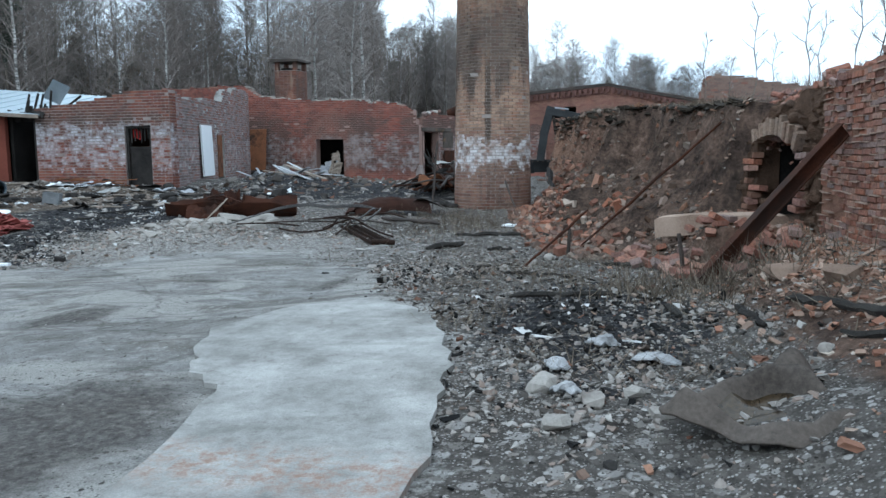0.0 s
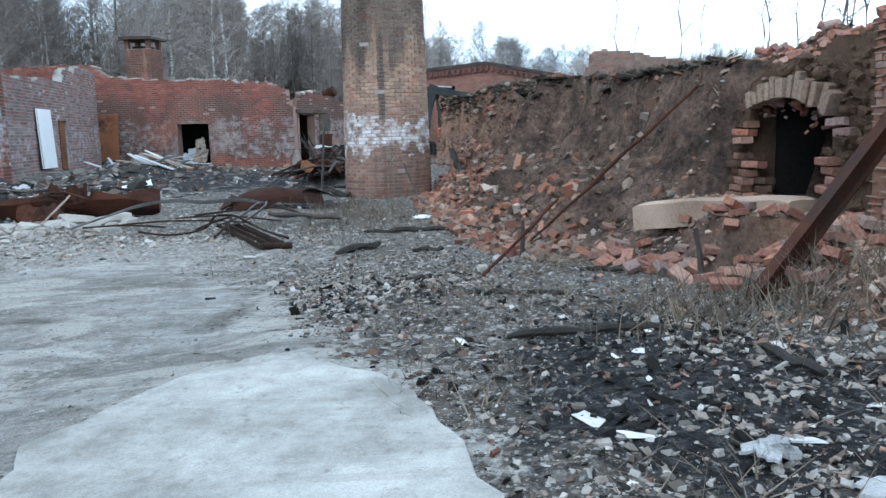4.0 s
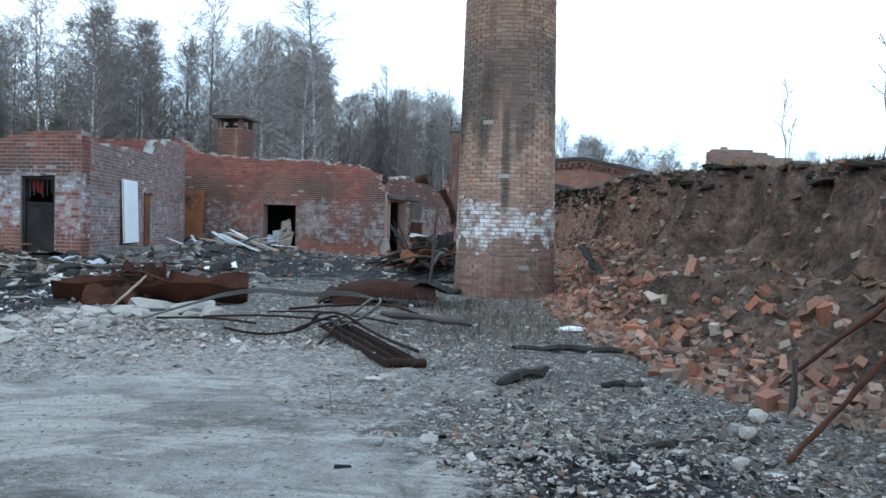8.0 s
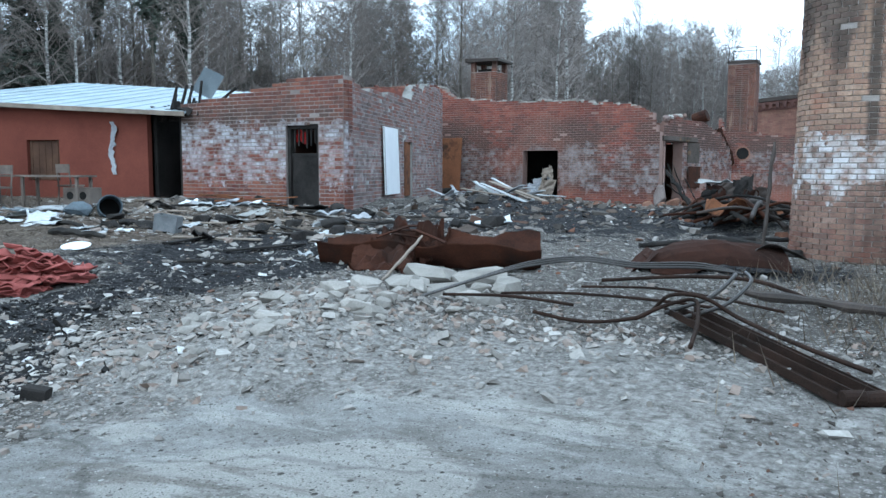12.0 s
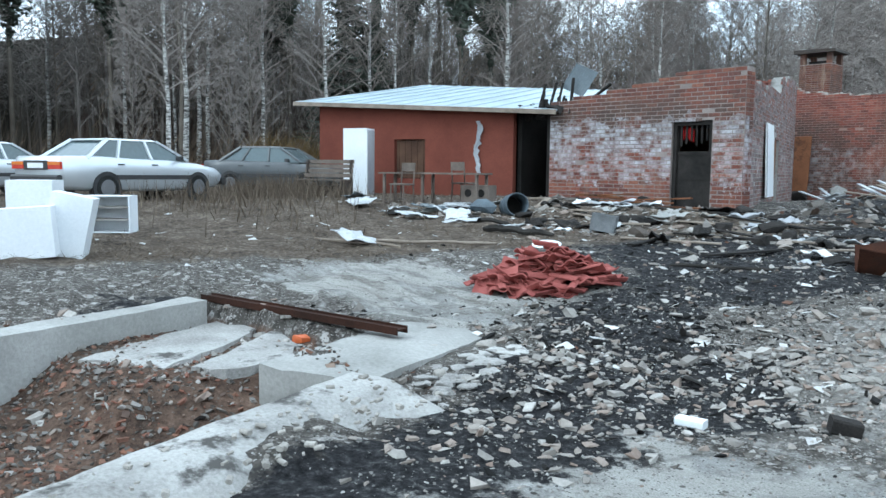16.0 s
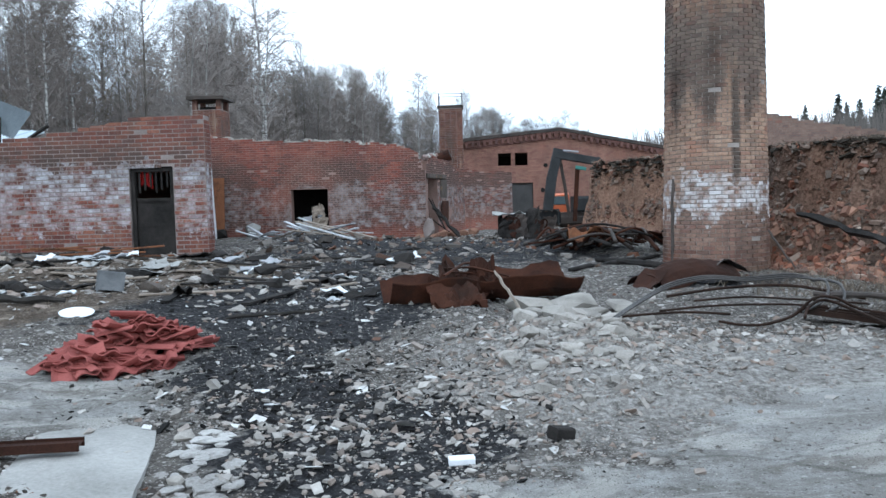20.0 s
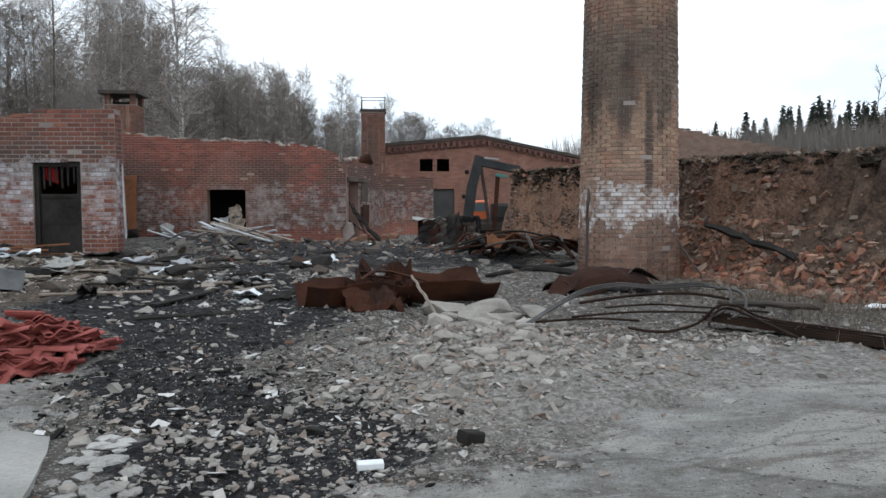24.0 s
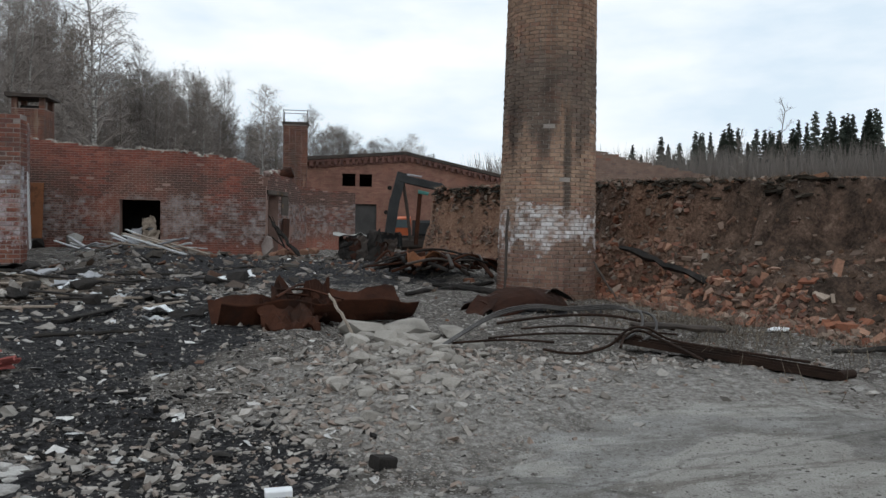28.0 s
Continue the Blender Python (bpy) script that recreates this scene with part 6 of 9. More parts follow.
hoses = thing("cable_bundle", "sprung bundle of thick dark cables trailing over the rubble", "cable", pose(0, 0, 0))
def strand(pts, r, mat, parent, name="cable"):
    pts = [Vector(p) for p in pts]
    fine = []
    for i in range(len(pts) - 1):
        p0, p1, p2, p3 = pts[max(i - 1, 0)], pts[i], pts[i + 1], pts[min(i + 2, len(pts) - 1)]
        for k in range(6):
            t = k / 6
            fine.append(0.5 * ((2 * p1) + (p2 - p0) * t + (2 * p0 - 5 * p1 + 4 * p2 - p3) * t * t + (3 * p1 - p0 - 3 * p2 + p3) * t**3))
    fine.append(pts[-1])
    return part(name, Shape().sweep(fine, r, 6), mat, parent, smooth=True)
mat_cable = surface("grey_cable", (0.018, 0.016, 0.015), (0.075, 0.068, 0.064), 8, 0.45, metal=0.3)
mat_old_iron = surface("old_brown_iron", (0.009, 0.007, 0.006), (0.042, 0.024, 0.017), 8, 0.85)
for i in range(3):
    o = i * 0.02
    strand([(-3.8 + o, -7.4 - o, 0.03), (-3.35 + o, -6.95 - o, 0.2), (-2.9, -6.62 - o, 0.36 - 0.02 * i), (-2.4, -6.42 - o, 0.42 - 0.018 * i), (-1.9, -6.36 - o, 0.38 - 0.018 * i), (-1.3, -6.25 - o, 0.4 - 0.02 * i), (-0.9, -6.1, 0.3)], 0.012, mat_cable, hoses)
strand([(-2.55, -7.4, 0.0), (-2.25, -7.32, -0.06), (-1.95, -7.22, -0.07), (-1.6, -7.08, 0.0), (-1.38, -7.12, 0.2), (-1.1, -7.05, 0.19), (-0.8, -7.1, 0.05), (-0.3, -7.8, 0.02), (0.2, -8.4, 0.0)], 0.018, mat_old_iron, hoses)
strand([(-1.6, -7.4, 0.02), (-1.43, -7.11, 0.1), (-1.19, -7.0, 0.16), (-1.05, -7.56, 0.08), (-0.97, -8.22, 0.0)], 0.018, mat_old_iron, hoses)
strand([(-2.6, -5.2, 0.02), (-1.7, -5.0, 0.1), (-0.9, -5.3, 0.14), (-0.2, -5.9, 0.02)], 0.022, mat_old_iron, hoses, "rusty_rod")
strand([(-1.0, -6.15, 0.3), (-0.95, -6.45, 0.32), (-1.1, -6.8, 0.16), (-1.45, -7.0, 0.02)], 0.018, mat_cable, hoses)
strand([(-0.9, -6.1, 0.32), (-0.8, -6.5, 0.28), (-0.95, -6.9, 0.12), (-1.3, -7.1, 0.0)], 0.018, mat_cable, hoses)
strand([(-3.1, -6.9, 0.06), (-2.4, -6.75, 0.09), (-1.6, -6.7, 0.08), (-1.0, -6.6, 0.03)], 0.015, mat_old_iron, hoses, "rusty_rod")
strand([(-3.6, -7.2, 0.05), (-2.9, -7.1, 0.07), (-2.3, -7.0, 0.02)], 0.016, mat_old_iron, hoses, "rusty_rod")
strand([(-2.5, -6.2, 0.08), (-1.8, -6.0, 0.09), (-1.2, -6.1, 0.06), (-0.5, -6.6, 0.05)], 0.014, mat_old_iron, hoses, "rusty_rod")
for i, (dx, hh, tw) in enumerate(((0.0, 0.04, 0), (0.13, 0.06, 2), (0.26, 0.035, -3))):
    p, q = (-1.42 + dx, -6.85 + dx * 0.5, 0.05 - 0.015 * i), (0.1 + dx * 0.8, -9.02 + dx * 0.6, -0.02 - 0.01 * i)
    m, ln = lay(p, q, 0.0)
    ch = thing("steel_channel", "long dark rusted steel channel lying beside the concrete", "steel beam", m @ pose(0, 0, 0, tw, 0, 0), "rusted channels")
    part("web", Shape().box(-ln / 2, ln / 2, -0.07, 0.07, -0.05, -0.04), mat_old_iron, ch)
    part("flange", Shape().box(-ln / 2, ln / 2, -0.07, -0.06, -0.04, hh - 0.03), mat_old_iron, ch)
    part("flange", Shape().box(-ln / 2, ln / 2, 0.06, 0.07, -0.04, hh - 0.03), mat_old_iron, ch)
    part("end_roller", Shape().disc_stack(pose(ln / 2 + 0.03, -0.07, 0.0, 90, 0, 0) @ pose(0, 0, -0.14), [(0.045, 0), (0.05, 0.01), (0.05, 0.13), (0.045, 0.14)], 12), mat_old_iron, ch)
log("dark_pole", "dark rusty pole lying across the rubble", "pole", (-0.9, -6.0), (0.4, -6.2), 0.05, mat_dark_iron, 3, 0.16)

heap = thing("scrap_heap", "tangled heap of rusted rods and bent pipes", "scrap heap", pose(-2.1, 3.4, ground_z(-2.1, 3.4)))
heap.scale = (1.15, 1.0, 1.2)
rng = random.Random(8)
for i in range(34):
    a, b = rng.uniform(0, 6.28), rng.uniform(0, 6.28)
    r1, r2 = rng.uniform(0.3, 1.7), rng.uniform(0.3, 1.7)
    p, q = Vector((math.cos(a) * r1, math.sin(a) * r1 * 0.8, rng.uniform(0, 0.2))), Vector((math.cos(b) * r2, math.sin(b) * r2 * 0.8, rng.uniform(0, 0.35)))
    mid = (p + q) / 2 + Vector((rng.uniform(-0.15, 0.15), rng.uniform(-0.15, 0.15), rng.uniform(0.05, 0.4)))
    strand([p, mid, q], rng.uniform(0.018, 0.045), rng.choice((mat_rust, mat_dark_iron, mat_char)), heap, "bent_rod")
for i in range(7):
    a = rng.uniform(0, 6.28)
    x, y = math.cos(a) * 1.1, math.sin(a) * 0.8
    part("torn_sheet", sheet(lambda u, v: (x + 0.8 * u, y + 0.6 * v, 0.1 + 0.35 * crease(u * 3 + i, v * 3, 31 + i) + 0.2), 6, 5, 0.012), mat_rust if i % 3 else mat_plywood, heap)
log("charred_beam", "long charred roof beam lying against the chimney foot", "beam", (-3.4, -0.6), (-0.9, 2.6), 0.06, mat_char, 5)
log("charred_beam", "charred beam end sticking out of the scrap", "beam", (-2.6, 1.2), (-0.9, 0.0), 0.08, mat_char, 6)
log("iron_pole", "dark iron pole standing beside the chimney", "pole", (-1.4, -0.75, -0.1), (-1.32, -0.5, 1.75), 0.035, mat_dark_iron, 7, 0)
log("iron_rod", "bent iron rod leaning at the chimney foot", "rod", (0.95, -0.9, -0.1), (0.55, -0.45, 0.7), 0.025, mat_dark_iron, 8, 0)
log("fallen_timber", "dark squared timber fallen on the earth bank", "beam", (1.55, 0.6, 0.95), (2.2, -2.7, 0.32), 0.085, mat_char, 9, 0.05, 4)

tank = thing("crushed_tank", "crushed black tank with a pale torn sheet on top", "scrap metal", pose(-3.65, 10.2, ground_z(-3.65, 10.2)))
part("shell", sheet(lambda u, v: (-0.7 + 1.3 * u + 0.1 * crease(v * 4, u, 3), 0.45 * math.cos(math.pi * v), 0.85 * math.sin(math.pi * v) ** 0.6 * (0.8 + 1.0 * crease(u * 5, v * 5, 9))), 12, 16, 0.02), mat_char, tank)
part("torn_sheet", sheet(lambda u, v: (-0.95 + 1.4 * u, -0.3 + 0.6 * v, 0.9 + 0.25 * crease(u * 3, v * 2, 6) - 0.15 * u), 8, 6, 0.012), mat_concrete, tank)
for i in range(6):
    part("torn_plate", sheet(lambda u, v: (-0.75 + 0.28 * i + 0.4 * u + 0.15 * crease(v * 3, i, 4), -0.42 + 0.12 * crease(u * 3, v * 4 + i, 5), 0.1 + (0.55 + 0.09 * (i * 5 % 4)) * v + 0.12 * crease(u * 4 + i, v, 6)), 5, 7, 0.02), (mat_char, mat_old_rust, mat_dark_iron)[i % 3], tank)
for i in range(3):
    part("support", Shape().sweep([(-0.5 + 0.5 * i, -0.3, 0), (-0.4 + 0.4 * i, 0.0, 0.8)], 0.05, 6), mat_dark_iron, tank)

# ---- excavator behind the scrap ----
mat_orange = surface("faded_orange_paint", (0.35, 0.07, 0.02), (0.55, 0.13, 0.035), 4, 0.6)
mat_boom = surface("dark_boom_paint", (0.018, 0.019, 0.02), (0.055, 0.058, 0.06), 5, 0.8)
mat_teal = surface("teal_paint", (0.03, 0.14, 0.12), (0.06, 0.22, 0.19), 5, 0.6)
exc = thing("excavator", "grey and orange excavator with its arm folded, parked by the cliff", "excavator", pose(0.0, 21.0, ground_z(-0.6, 21.0)))
def arm(name, pts, w, t, mat, parent):
    s = Shape()
    for a, b in zip(pts, pts[1:]):
        m, ln = lay(a, b)
        s.chamfer(m, ln + t * 0.5, w, t, 0.03)
    return part(name, s, mat, parent)
arm("boom", [(2.4, 0.6, 1.0), (1.1, -0.7, 2.5), (0.45, -0.9, 3.05), (-1.35, -1.0, 3.4)], 0.36, 0.36, mat_boom, exc)
arm("dipper", [(-1.3, -1.0, 3.55), (-1.62, -1.02, 2.3), (-1.8, -1.05, 1.0)], 0.32, 0.42, mat_boom, exc)
arm("ram", [(-1.25, -0.8, 3.5), (-1.0, -0.8, 2.0), (-0.82, -0.8, 0.6)], 0.1, 0.15, mat_dark_iron, exc)
arm("ram", [(-0.4, -0.7, 2.7), (-0.55, -0.7, 0.4)], 0.09, 0.2, mat_rust, exc)
arm("rod_end", [(-1.45, -1.05, 3.62), (-0.4, -1.0, 3.5)], 0.06, 0.08, mat_plaster, exc)
arm("boom_stripe", [(-0.1, -1.12, 2.72), (-0.5, -1.12, 2.8)], 0.05, 0.16, mat_teal, exc)
bk = part("bucket", sheet(lambda u, v: (-2.3 + 0.95 * u + 0.15 * math.sin(math.pi * v), -1.2 + 0.7 * v, 0.22 + 0.72 * abs(math.cos(math.pi * v * 0.9))), 4, 10, 0.04), mat_boom, exc)
for i in range(4):
    part("tooth", Shape().prism([(-2.22 + 0.26 * i, -1.32), (-2.12 + 0.26 * i, -1.32), (-2.14 + 0.26 * i, -1.15), (-2.2 + 0.26 * i, -1.15)], 0.82, 0.88), mat_dark_iron, bk)
part("bucket_side", Shape().prism([(-2.33, -1.15), (-2.29, -1.15), (-2.2, -0.5), (-2.25, -0.5)], 0.22, [0.95, 0.95, 0.6, 0.6]), mat_boom, exc)
part("bucket_side", Shape().prism([(-1.37, -1.15), (-1.33, -1.15), (-1.25, -0.5), (-1.29, -0.5)], 0.22, [0.95, 0.95, 0.6, 0.6]), mat_boom, exc)
body = part("body", Shape().chamfer(pose(1.4, 2.6, 1.1), 3.2, 2.2, 0.8, 0.12), mat_boom, exc)
part("counterweight", Shape().chamfer(pose(2.9, 2.8, 1.2), 0.8, 2.2, 1.0, 0.15), mat_boom, exc)
cab_ = part("cab", Shape().prism([(-1.45, 1.4), (-0.55, 1.4), (-0.45, 2.5), (-1.35, 2.5)], 0.75, [1.55, 1.6, 1.7, 1.65]), mat_orange, exc)
part("cab_window", Shape().box(-1.37, -0.63, 1.37, 1.39, 1.12, 1.52), mat_glass_dark, cab_)
for sy in (1.6, 3.6):
    tr = part("track", Shape().chamfer(pose(0.9, sy, 0.35), 3.8, 0.55, 0.7, 0.2), mat_dark_iron, exc)
    for k in range(12):
        part("track_pad", Shape().box(-0.4 + 0.27 * k, -0.2 + 0.27 * k, sy - 0.29, sy + 0.29, 0.69, 0.73), mat_dark_iron, tr)

# ---- bank and kiln front ----
strut = thing("steel_strut", "rusted steel beam leaning against the kiln wall", "steel beam", lay((5.18, -13.6, 0.2), (6.5, -12.9, 1.68))[0])
L = lay((5.18, -13.6, 0.2), (6.5, -12.9, 1.68))[1]
part("web", Shape().box(-L / 2, L / 2, -0.01, 0.01, -0.06, 0.06), mat_rust, strut)
part("flange", Shape().box(-L / 2, L / 2, -0.05, 0.05, 0.06, 0.072), mat_rust, strut)
part("flange", Shape().box(-L / 2, L / 2, -0.05, 0.05, -0.072, -0.06), mat_rust, strut)
mat_sandy = surface("sandy_fallen_masonry", (0.2, 0.14, 0.105), (0.42, 0.32, 0.25), 5, 0.95, bump=0.7)
m, ln = lay((4.86, -10.5, 0.46), (6.02, -11.9, 0.62))
lint = part("fallen_lintel", sheet(lambda u, v: (-ln / 2 + ln * u, -0.22 + 0.44 * v, 0.15 + 0.025 * math.sin(math.pi * u) + 0.018 * crease(u * 5, v * 4, 2) - 0.02 * abs(2 * v - 1) ** 9 - 0.03 * abs(2 * u - 1) ** 16), 24, 10, 0.25), mat_sandy)
lint.matrix_basis = m
tagged(lint, "pale fallen concrete lintel resting on brick rubble before the kiln", "concrete beam")
log("iron_rod", "thin rusted rod leaning up the earth bank", "rod", (3.6, -9.4, 0.05), (5.9, -9.6, 2.2), 0.022, mat_rust, 11, 0.0, 6)
for x, y, h_, lean_ in ((3.5, -10.3, 0.42, 3), (5.04, -12.45, 0.44, -7)):
    ob = part("iron_stake", Shape().sweep([(0, 0, -0.2), (0.01, 0, h_ * 0.5), (0, 0.01, h_)], [0.03, 0.028, 0.022], 6), mat_dark_iron)
    ob.matrix_basis = pose(x, y, ground_z(x, y), 0, lean_, 0)
    tagged(ob, "short rusted iron stake stuck in the ground", "stake", "iron stakes")
log("iron_rod", "rusted rod stuck beside the concrete edge", "rod", (3.1, -11.9, 0.0), (3.9, -11.4, 0.75), 0.02, mat_rust, 12, 0.0, 6)

rng = random.Random(404)
loose = [Shape().chamfer(Matrix(), 0.23, 0.115, 0.065, 0.006).mesh("loose_brick", mat_brick_kiln), Shape().chamfer(Matrix(), 0.13, 0.115, 0.065, 0.008).mesh("loose_brick", mat_brick_kiln)]
for i in range(110):
    q = rng.random()
    if i < 60:
        x, y = 5.75 + rng.gauss(0, 0.28), -12.75 + rng.gauss(0, 0.45)
    else:
        x, y = 4.1 + 1.2 * q + rng.gauss(0, 0.18), -10.6 - 1.7 * q + rng.gauss(0, 0.25)
    if x > kiln_face(y) - 0.15:
        continue
    ob = new("loose_brick", rng.choice(loose))
    ob.matrix_basis = pose(x, y, ground_z(x, y) + rng.uniform(0.01, 0.1), rng.uniform(-30, 30), rng.uniform(-30, 30), rng.uniform(0, 360))
    tagged(ob, "loose red brick tumbled before the kiln mouth", "brick", "loose bricks before the kiln")

felt = thing("roofing_felt", "stiff crumpled sheet of grey-brown roofing felt on the rubble", "roofing felt", pose(5.4, -17.78, ground_z(5.4, -17.78) - 0.02, 0, 0, 4))
felt.scale = (1.1, 0.78, 0.95)
mat_wet = surface("wet_brown_felt", (0.012, 0.01, 0.008), (0.09, 0.06, 0.03), 6, 0.25)
FELT_R = [(-180, 0.44), (-163, 0.5), (-130, 0.38), (-88, 0.5), (-60, 0.38), (-38, 0.46), (10, 0.34), (50, 0.36), (78, 0.5), (110, 0.37), (160, 0.38), (180, 0.44)]
def felt_fn(u, v):
    """A stiff sheet with its rim standing up and rolled over outwards."""
    a = -180 + 360 * u
    r = lerp_table(a, FELT_R) * v
    rim = 0.06 + 0.11 * math.exp(-(((a - 78) / 42) ** 2)) + 0.07 * math.exp(-(((a + 163) / 25) ** 2)) + 0.07 * math.exp(-(((a + 38) / 25) ** 2))
    z = 0.02 + rim * math.exp(-(((v - 0.8) / 0.13) ** 2)) + 0.07 * crease(r * math.cos(a / 57.3) * 6 + 9, r * math.sin(a / 57.3) * 6 + 9, 6)
    return r * math.cos(math.radians(a)), r * math.sin(math.radians(a)), max(z, -0.02)
part("felt_sheet", sheet(felt_fn, 56, 20, 0.012), mat_felt, felt, smooth=True)
part("wet_hollow", sheet(lambda u, v: tuple(c + o for c, o in zip(felt_fn(u, v * 0.62), (0, 0, 0.006))), 40, 8, 0.004), mat_wet, felt, "dark wet hollow", smooth=True)
part("curled_flap", sheet(lambda u, v: (0.02 + 0.2 * u, 0.36 + 0.14 * v, 0.12 + 0.14 * math.sin(math.pi * u) * v), 8, 5, 0.012), mat_felt, felt, smooth=True)

mat_burnt_log = surface("ashy_burnt_log", (0.008, 0.0075, 0.007), (0.058, 0.053, 0.048), 12, 0.9, bump=0.9)
for i, (p, q, r) in enumerate((((3.5, -14.45), (4.45, -14.3), 0.05), ((4.88, -14.8), (5.0, -15.5), 0.05), ((5.4, -15.3), (5.5, -16.2), 0.055), ((5.7, -15.75), (6.15, -16.8), 0.06), ((5.85, -16.7), (6.35, -17.6), 0.05),
                               ((1.25, -9.75), (1.6, -8.85), 0.09), ((2.1, -9.35), (2.5, -9.2), 0.06), ((1.1, -7.5), (2.9, -7.75), 0.07), ((2.4, -11.4), (2.9, -11.1), 0.05), ((4.1, -11.6), (4.6, -12.0), 0.05),
                               ((3.3, -13.2), (3.9, -13.0), 0.04), ((-12.9, -5.0), (-11.2, -5.2), 0.11), ((-14.9, -3.7), (-12.9, -4.3), 0.1), ((-9.6, 1.6), (-7.2, 1.9), 0.06), ((-13.2, -1.0), (-10.6, 0.6), 0.08), ((-8.6, -6.0), (-7.4, -5.6), 0.05))):
    log("charred_log", "charred black timber lying in the debris", "timber", p, q, r * 0.58, mat_burnt_log, 40 + i, None, 6)
mat_earth_stone = surface("earthy_stone", (0.13, 0.09, 0.068), (0.3, 0.22, 0.17), 8, 0.95, bump=0.9)
lump("boulder", "rounded reddish boulder at the foot of the kiln wall", "boulder", 5.85, -14.4, 0.4, 0.34, 0.24, mat_earth_stone, 3, 0.4)
lump("boulder", "rounded reddish boulder at the foot of the kiln wall", "boulder", 6.05, -15.6, 0.34, 0.3, 0.2, mat_earth_stone, 4, 0.4)
for i, (x, y, a, b_, c) in enumerate(((4.25, -17.2, 0.34, 0.3, 0.2), (4.55, -17.45, 0.26, 0.22, 0.18), (4.75, -17.3, 0.22, 0.16, 0.14), (4.9, -17.6, 0.24, 0.2, 0.14), (5.75, -16.85, 0.2, 0.14, 0.12), (4.4, -17.75, 0.3, 0.26, 0.16),
                                      (2.9, -11.9, 0.2, 0.18, 0.2), (3.25, -10.4, 0.26, 0.22, 0.24), (3.1, -10.9, 0.2, 0.18, 0.2), (-4.7, -7.0, 0.75, 0.55, 0.42), (-4.1, -6.9, 0.8, 0.5, 0.34), (-3.6, -6.6, 0.7, 0.5, 0.26),
                                      (-4.35, -8.0, 0.5, 0.44, 0.36), (-3.9, -8.3, 0.46, 0.4, 0.3), (-4.75, -8.4, 0.5, 0.4, 0.26), (-4.4, -8.9, 0.44, 0.36, 0.22), (-5.0, -9.0, 0.36, 0.3, 0.2), (-4.0, -9.4, 0.34, 0.3, 0.2), (-3.3, -7.5, 0.3, 0.28, 0.2),
                                      (-5.6, -7.8, 0.36, 0.3, 0.18), (-2.9, -9.0, 0.34, 0.26, 0.16), (-7.4, -10.9, 0.3, 0.24, 0.13), (-7.7, -11.2, 0.24, 0.26, 0.12), (-6.9, -10.6, 0.2, 0.18, 0.1), (-7.2, -11.6, 0.24, 0.2, 0.12))):
    lump("concrete_chunk", "broken pale chunk of concrete among the rubble", "concrete chunk", x, y, a * 0.68, b_ * 0.68, c * 0.6, mat_concrete_pale, 50 + i, group="concrete chunks")
mat_dusty = surface("dusty_concrete", (0.17, 0.158, 0.142), (0.36, 0.34, 0.31), 9, 0.95, bump=0.7)
rng = random.Random(811)
for i in range(64):
    q = rng.random() ** 0.8
    x = -4.25 + 0.25 * math.sin(5 * q) + rng.gauss(0, 0.2 + 0.25 * q)
    y = -5.9 - 4.2 * q + rng.gauss(0, 0.15)
    r = rng.uniform(0.12, 0.3) * (1.35 - 0.6 * q)
    lump("concrete_chunk", "broken dusty chunk of concrete heaped in the yard", "concrete chunk", x, y, r, r * rng.uniform(0.6, 0.95), r * rng.uniform(0.35, 0.6), mat_dusty, 820 + i, 0.38, rng.uniform(1, 360), "concrete chunks")
for i, (x, y, a, b_, c) in enumerate(((-4.55, -5.75, 0.8, 0.6, 0.34), (-4.0, -5.6, 0.95, 0.6, 0.26), (-3.95, -6.5, 0.6, 0.5, 0.24), (-4.35, -6.75, 0.55, 0.42, 0.26), (-3.4, -6.1, 0.6, 0.4, 0.2), (-3.3, -6.9, 0.4, 0.4, 0.2))):
    lump("concrete_slab", "large tilted piece of broken pale concrete slab", "concrete slab", x, y, a, b_, c, mat_dusty, 940 + i, 0.35, 25 * i + 5, "slabs on the heap")
mat_grimy_white = surface("grimy_white_plastic", (0.12, 0.12, 0.12), (0.5, 0.51, 0.52), 14, 0.6, bump=0.4)
for i, (x, y, w_, d_) in enumerate(((4.86, -16.6, 0.26, 0.15), (4.52, -16.35, 0.18, 0.14), (4.27, -16.82, 0.2, 0.13), (4.39, -17.3, 0.12, 0.1))):
    ob = part("white_scrap", sheet(lambda u, v: (w_ * (u - 0.5) + 0.05 * crease(v * 4, i, 3), d_ * (v - 0.5) + 0.04 * crease(u * 5, i, 4), 0.05 * math.sin(math.pi * u) * math.sin(math.pi * v) + 0.03 * crease(u * 4 + i, v * 4, 6)), 10, 8, 0.012), mat_grimy_white)
    ob.matrix_basis = pose(x, y, ground_z(x, y) + 0.03, 8 * i - 10, 6, 50 * i)
    tagged(ob, "crumpled dirty white plastic scrap on black ash", "plastic scrap", "white scraps on the ash")
lump("white_lump", "crumpled white rag by the bank", "rag", 1.68, -5.4, 0.42, 0.2, 0.1, mat_white, 92, 0.1)
m_ = pose(-5.42, -11.28, ground_z(-5.42, -11.28) + 0.03, 0, 0, 8)
wb = part("white_brick", Shape().chamfer(Matrix(), 0.17, 0.085, 0.05, 0.008), mat_white)
wb.matrix_basis = m_
tagged(wb, "single white brick lying on the ash", "brick")
db = part("dark_brick", Shape().chamfer(Matrix(), 0.16, 0.12, 0.09, 0.012), mat_char)
db.matrix_basis = pose(-4.72, -10.85, ground_z(-4.72, -10.85) + 0.04, 0, 10, 30)
tagged(db, "dark half brick standing on the concrete", "brick")

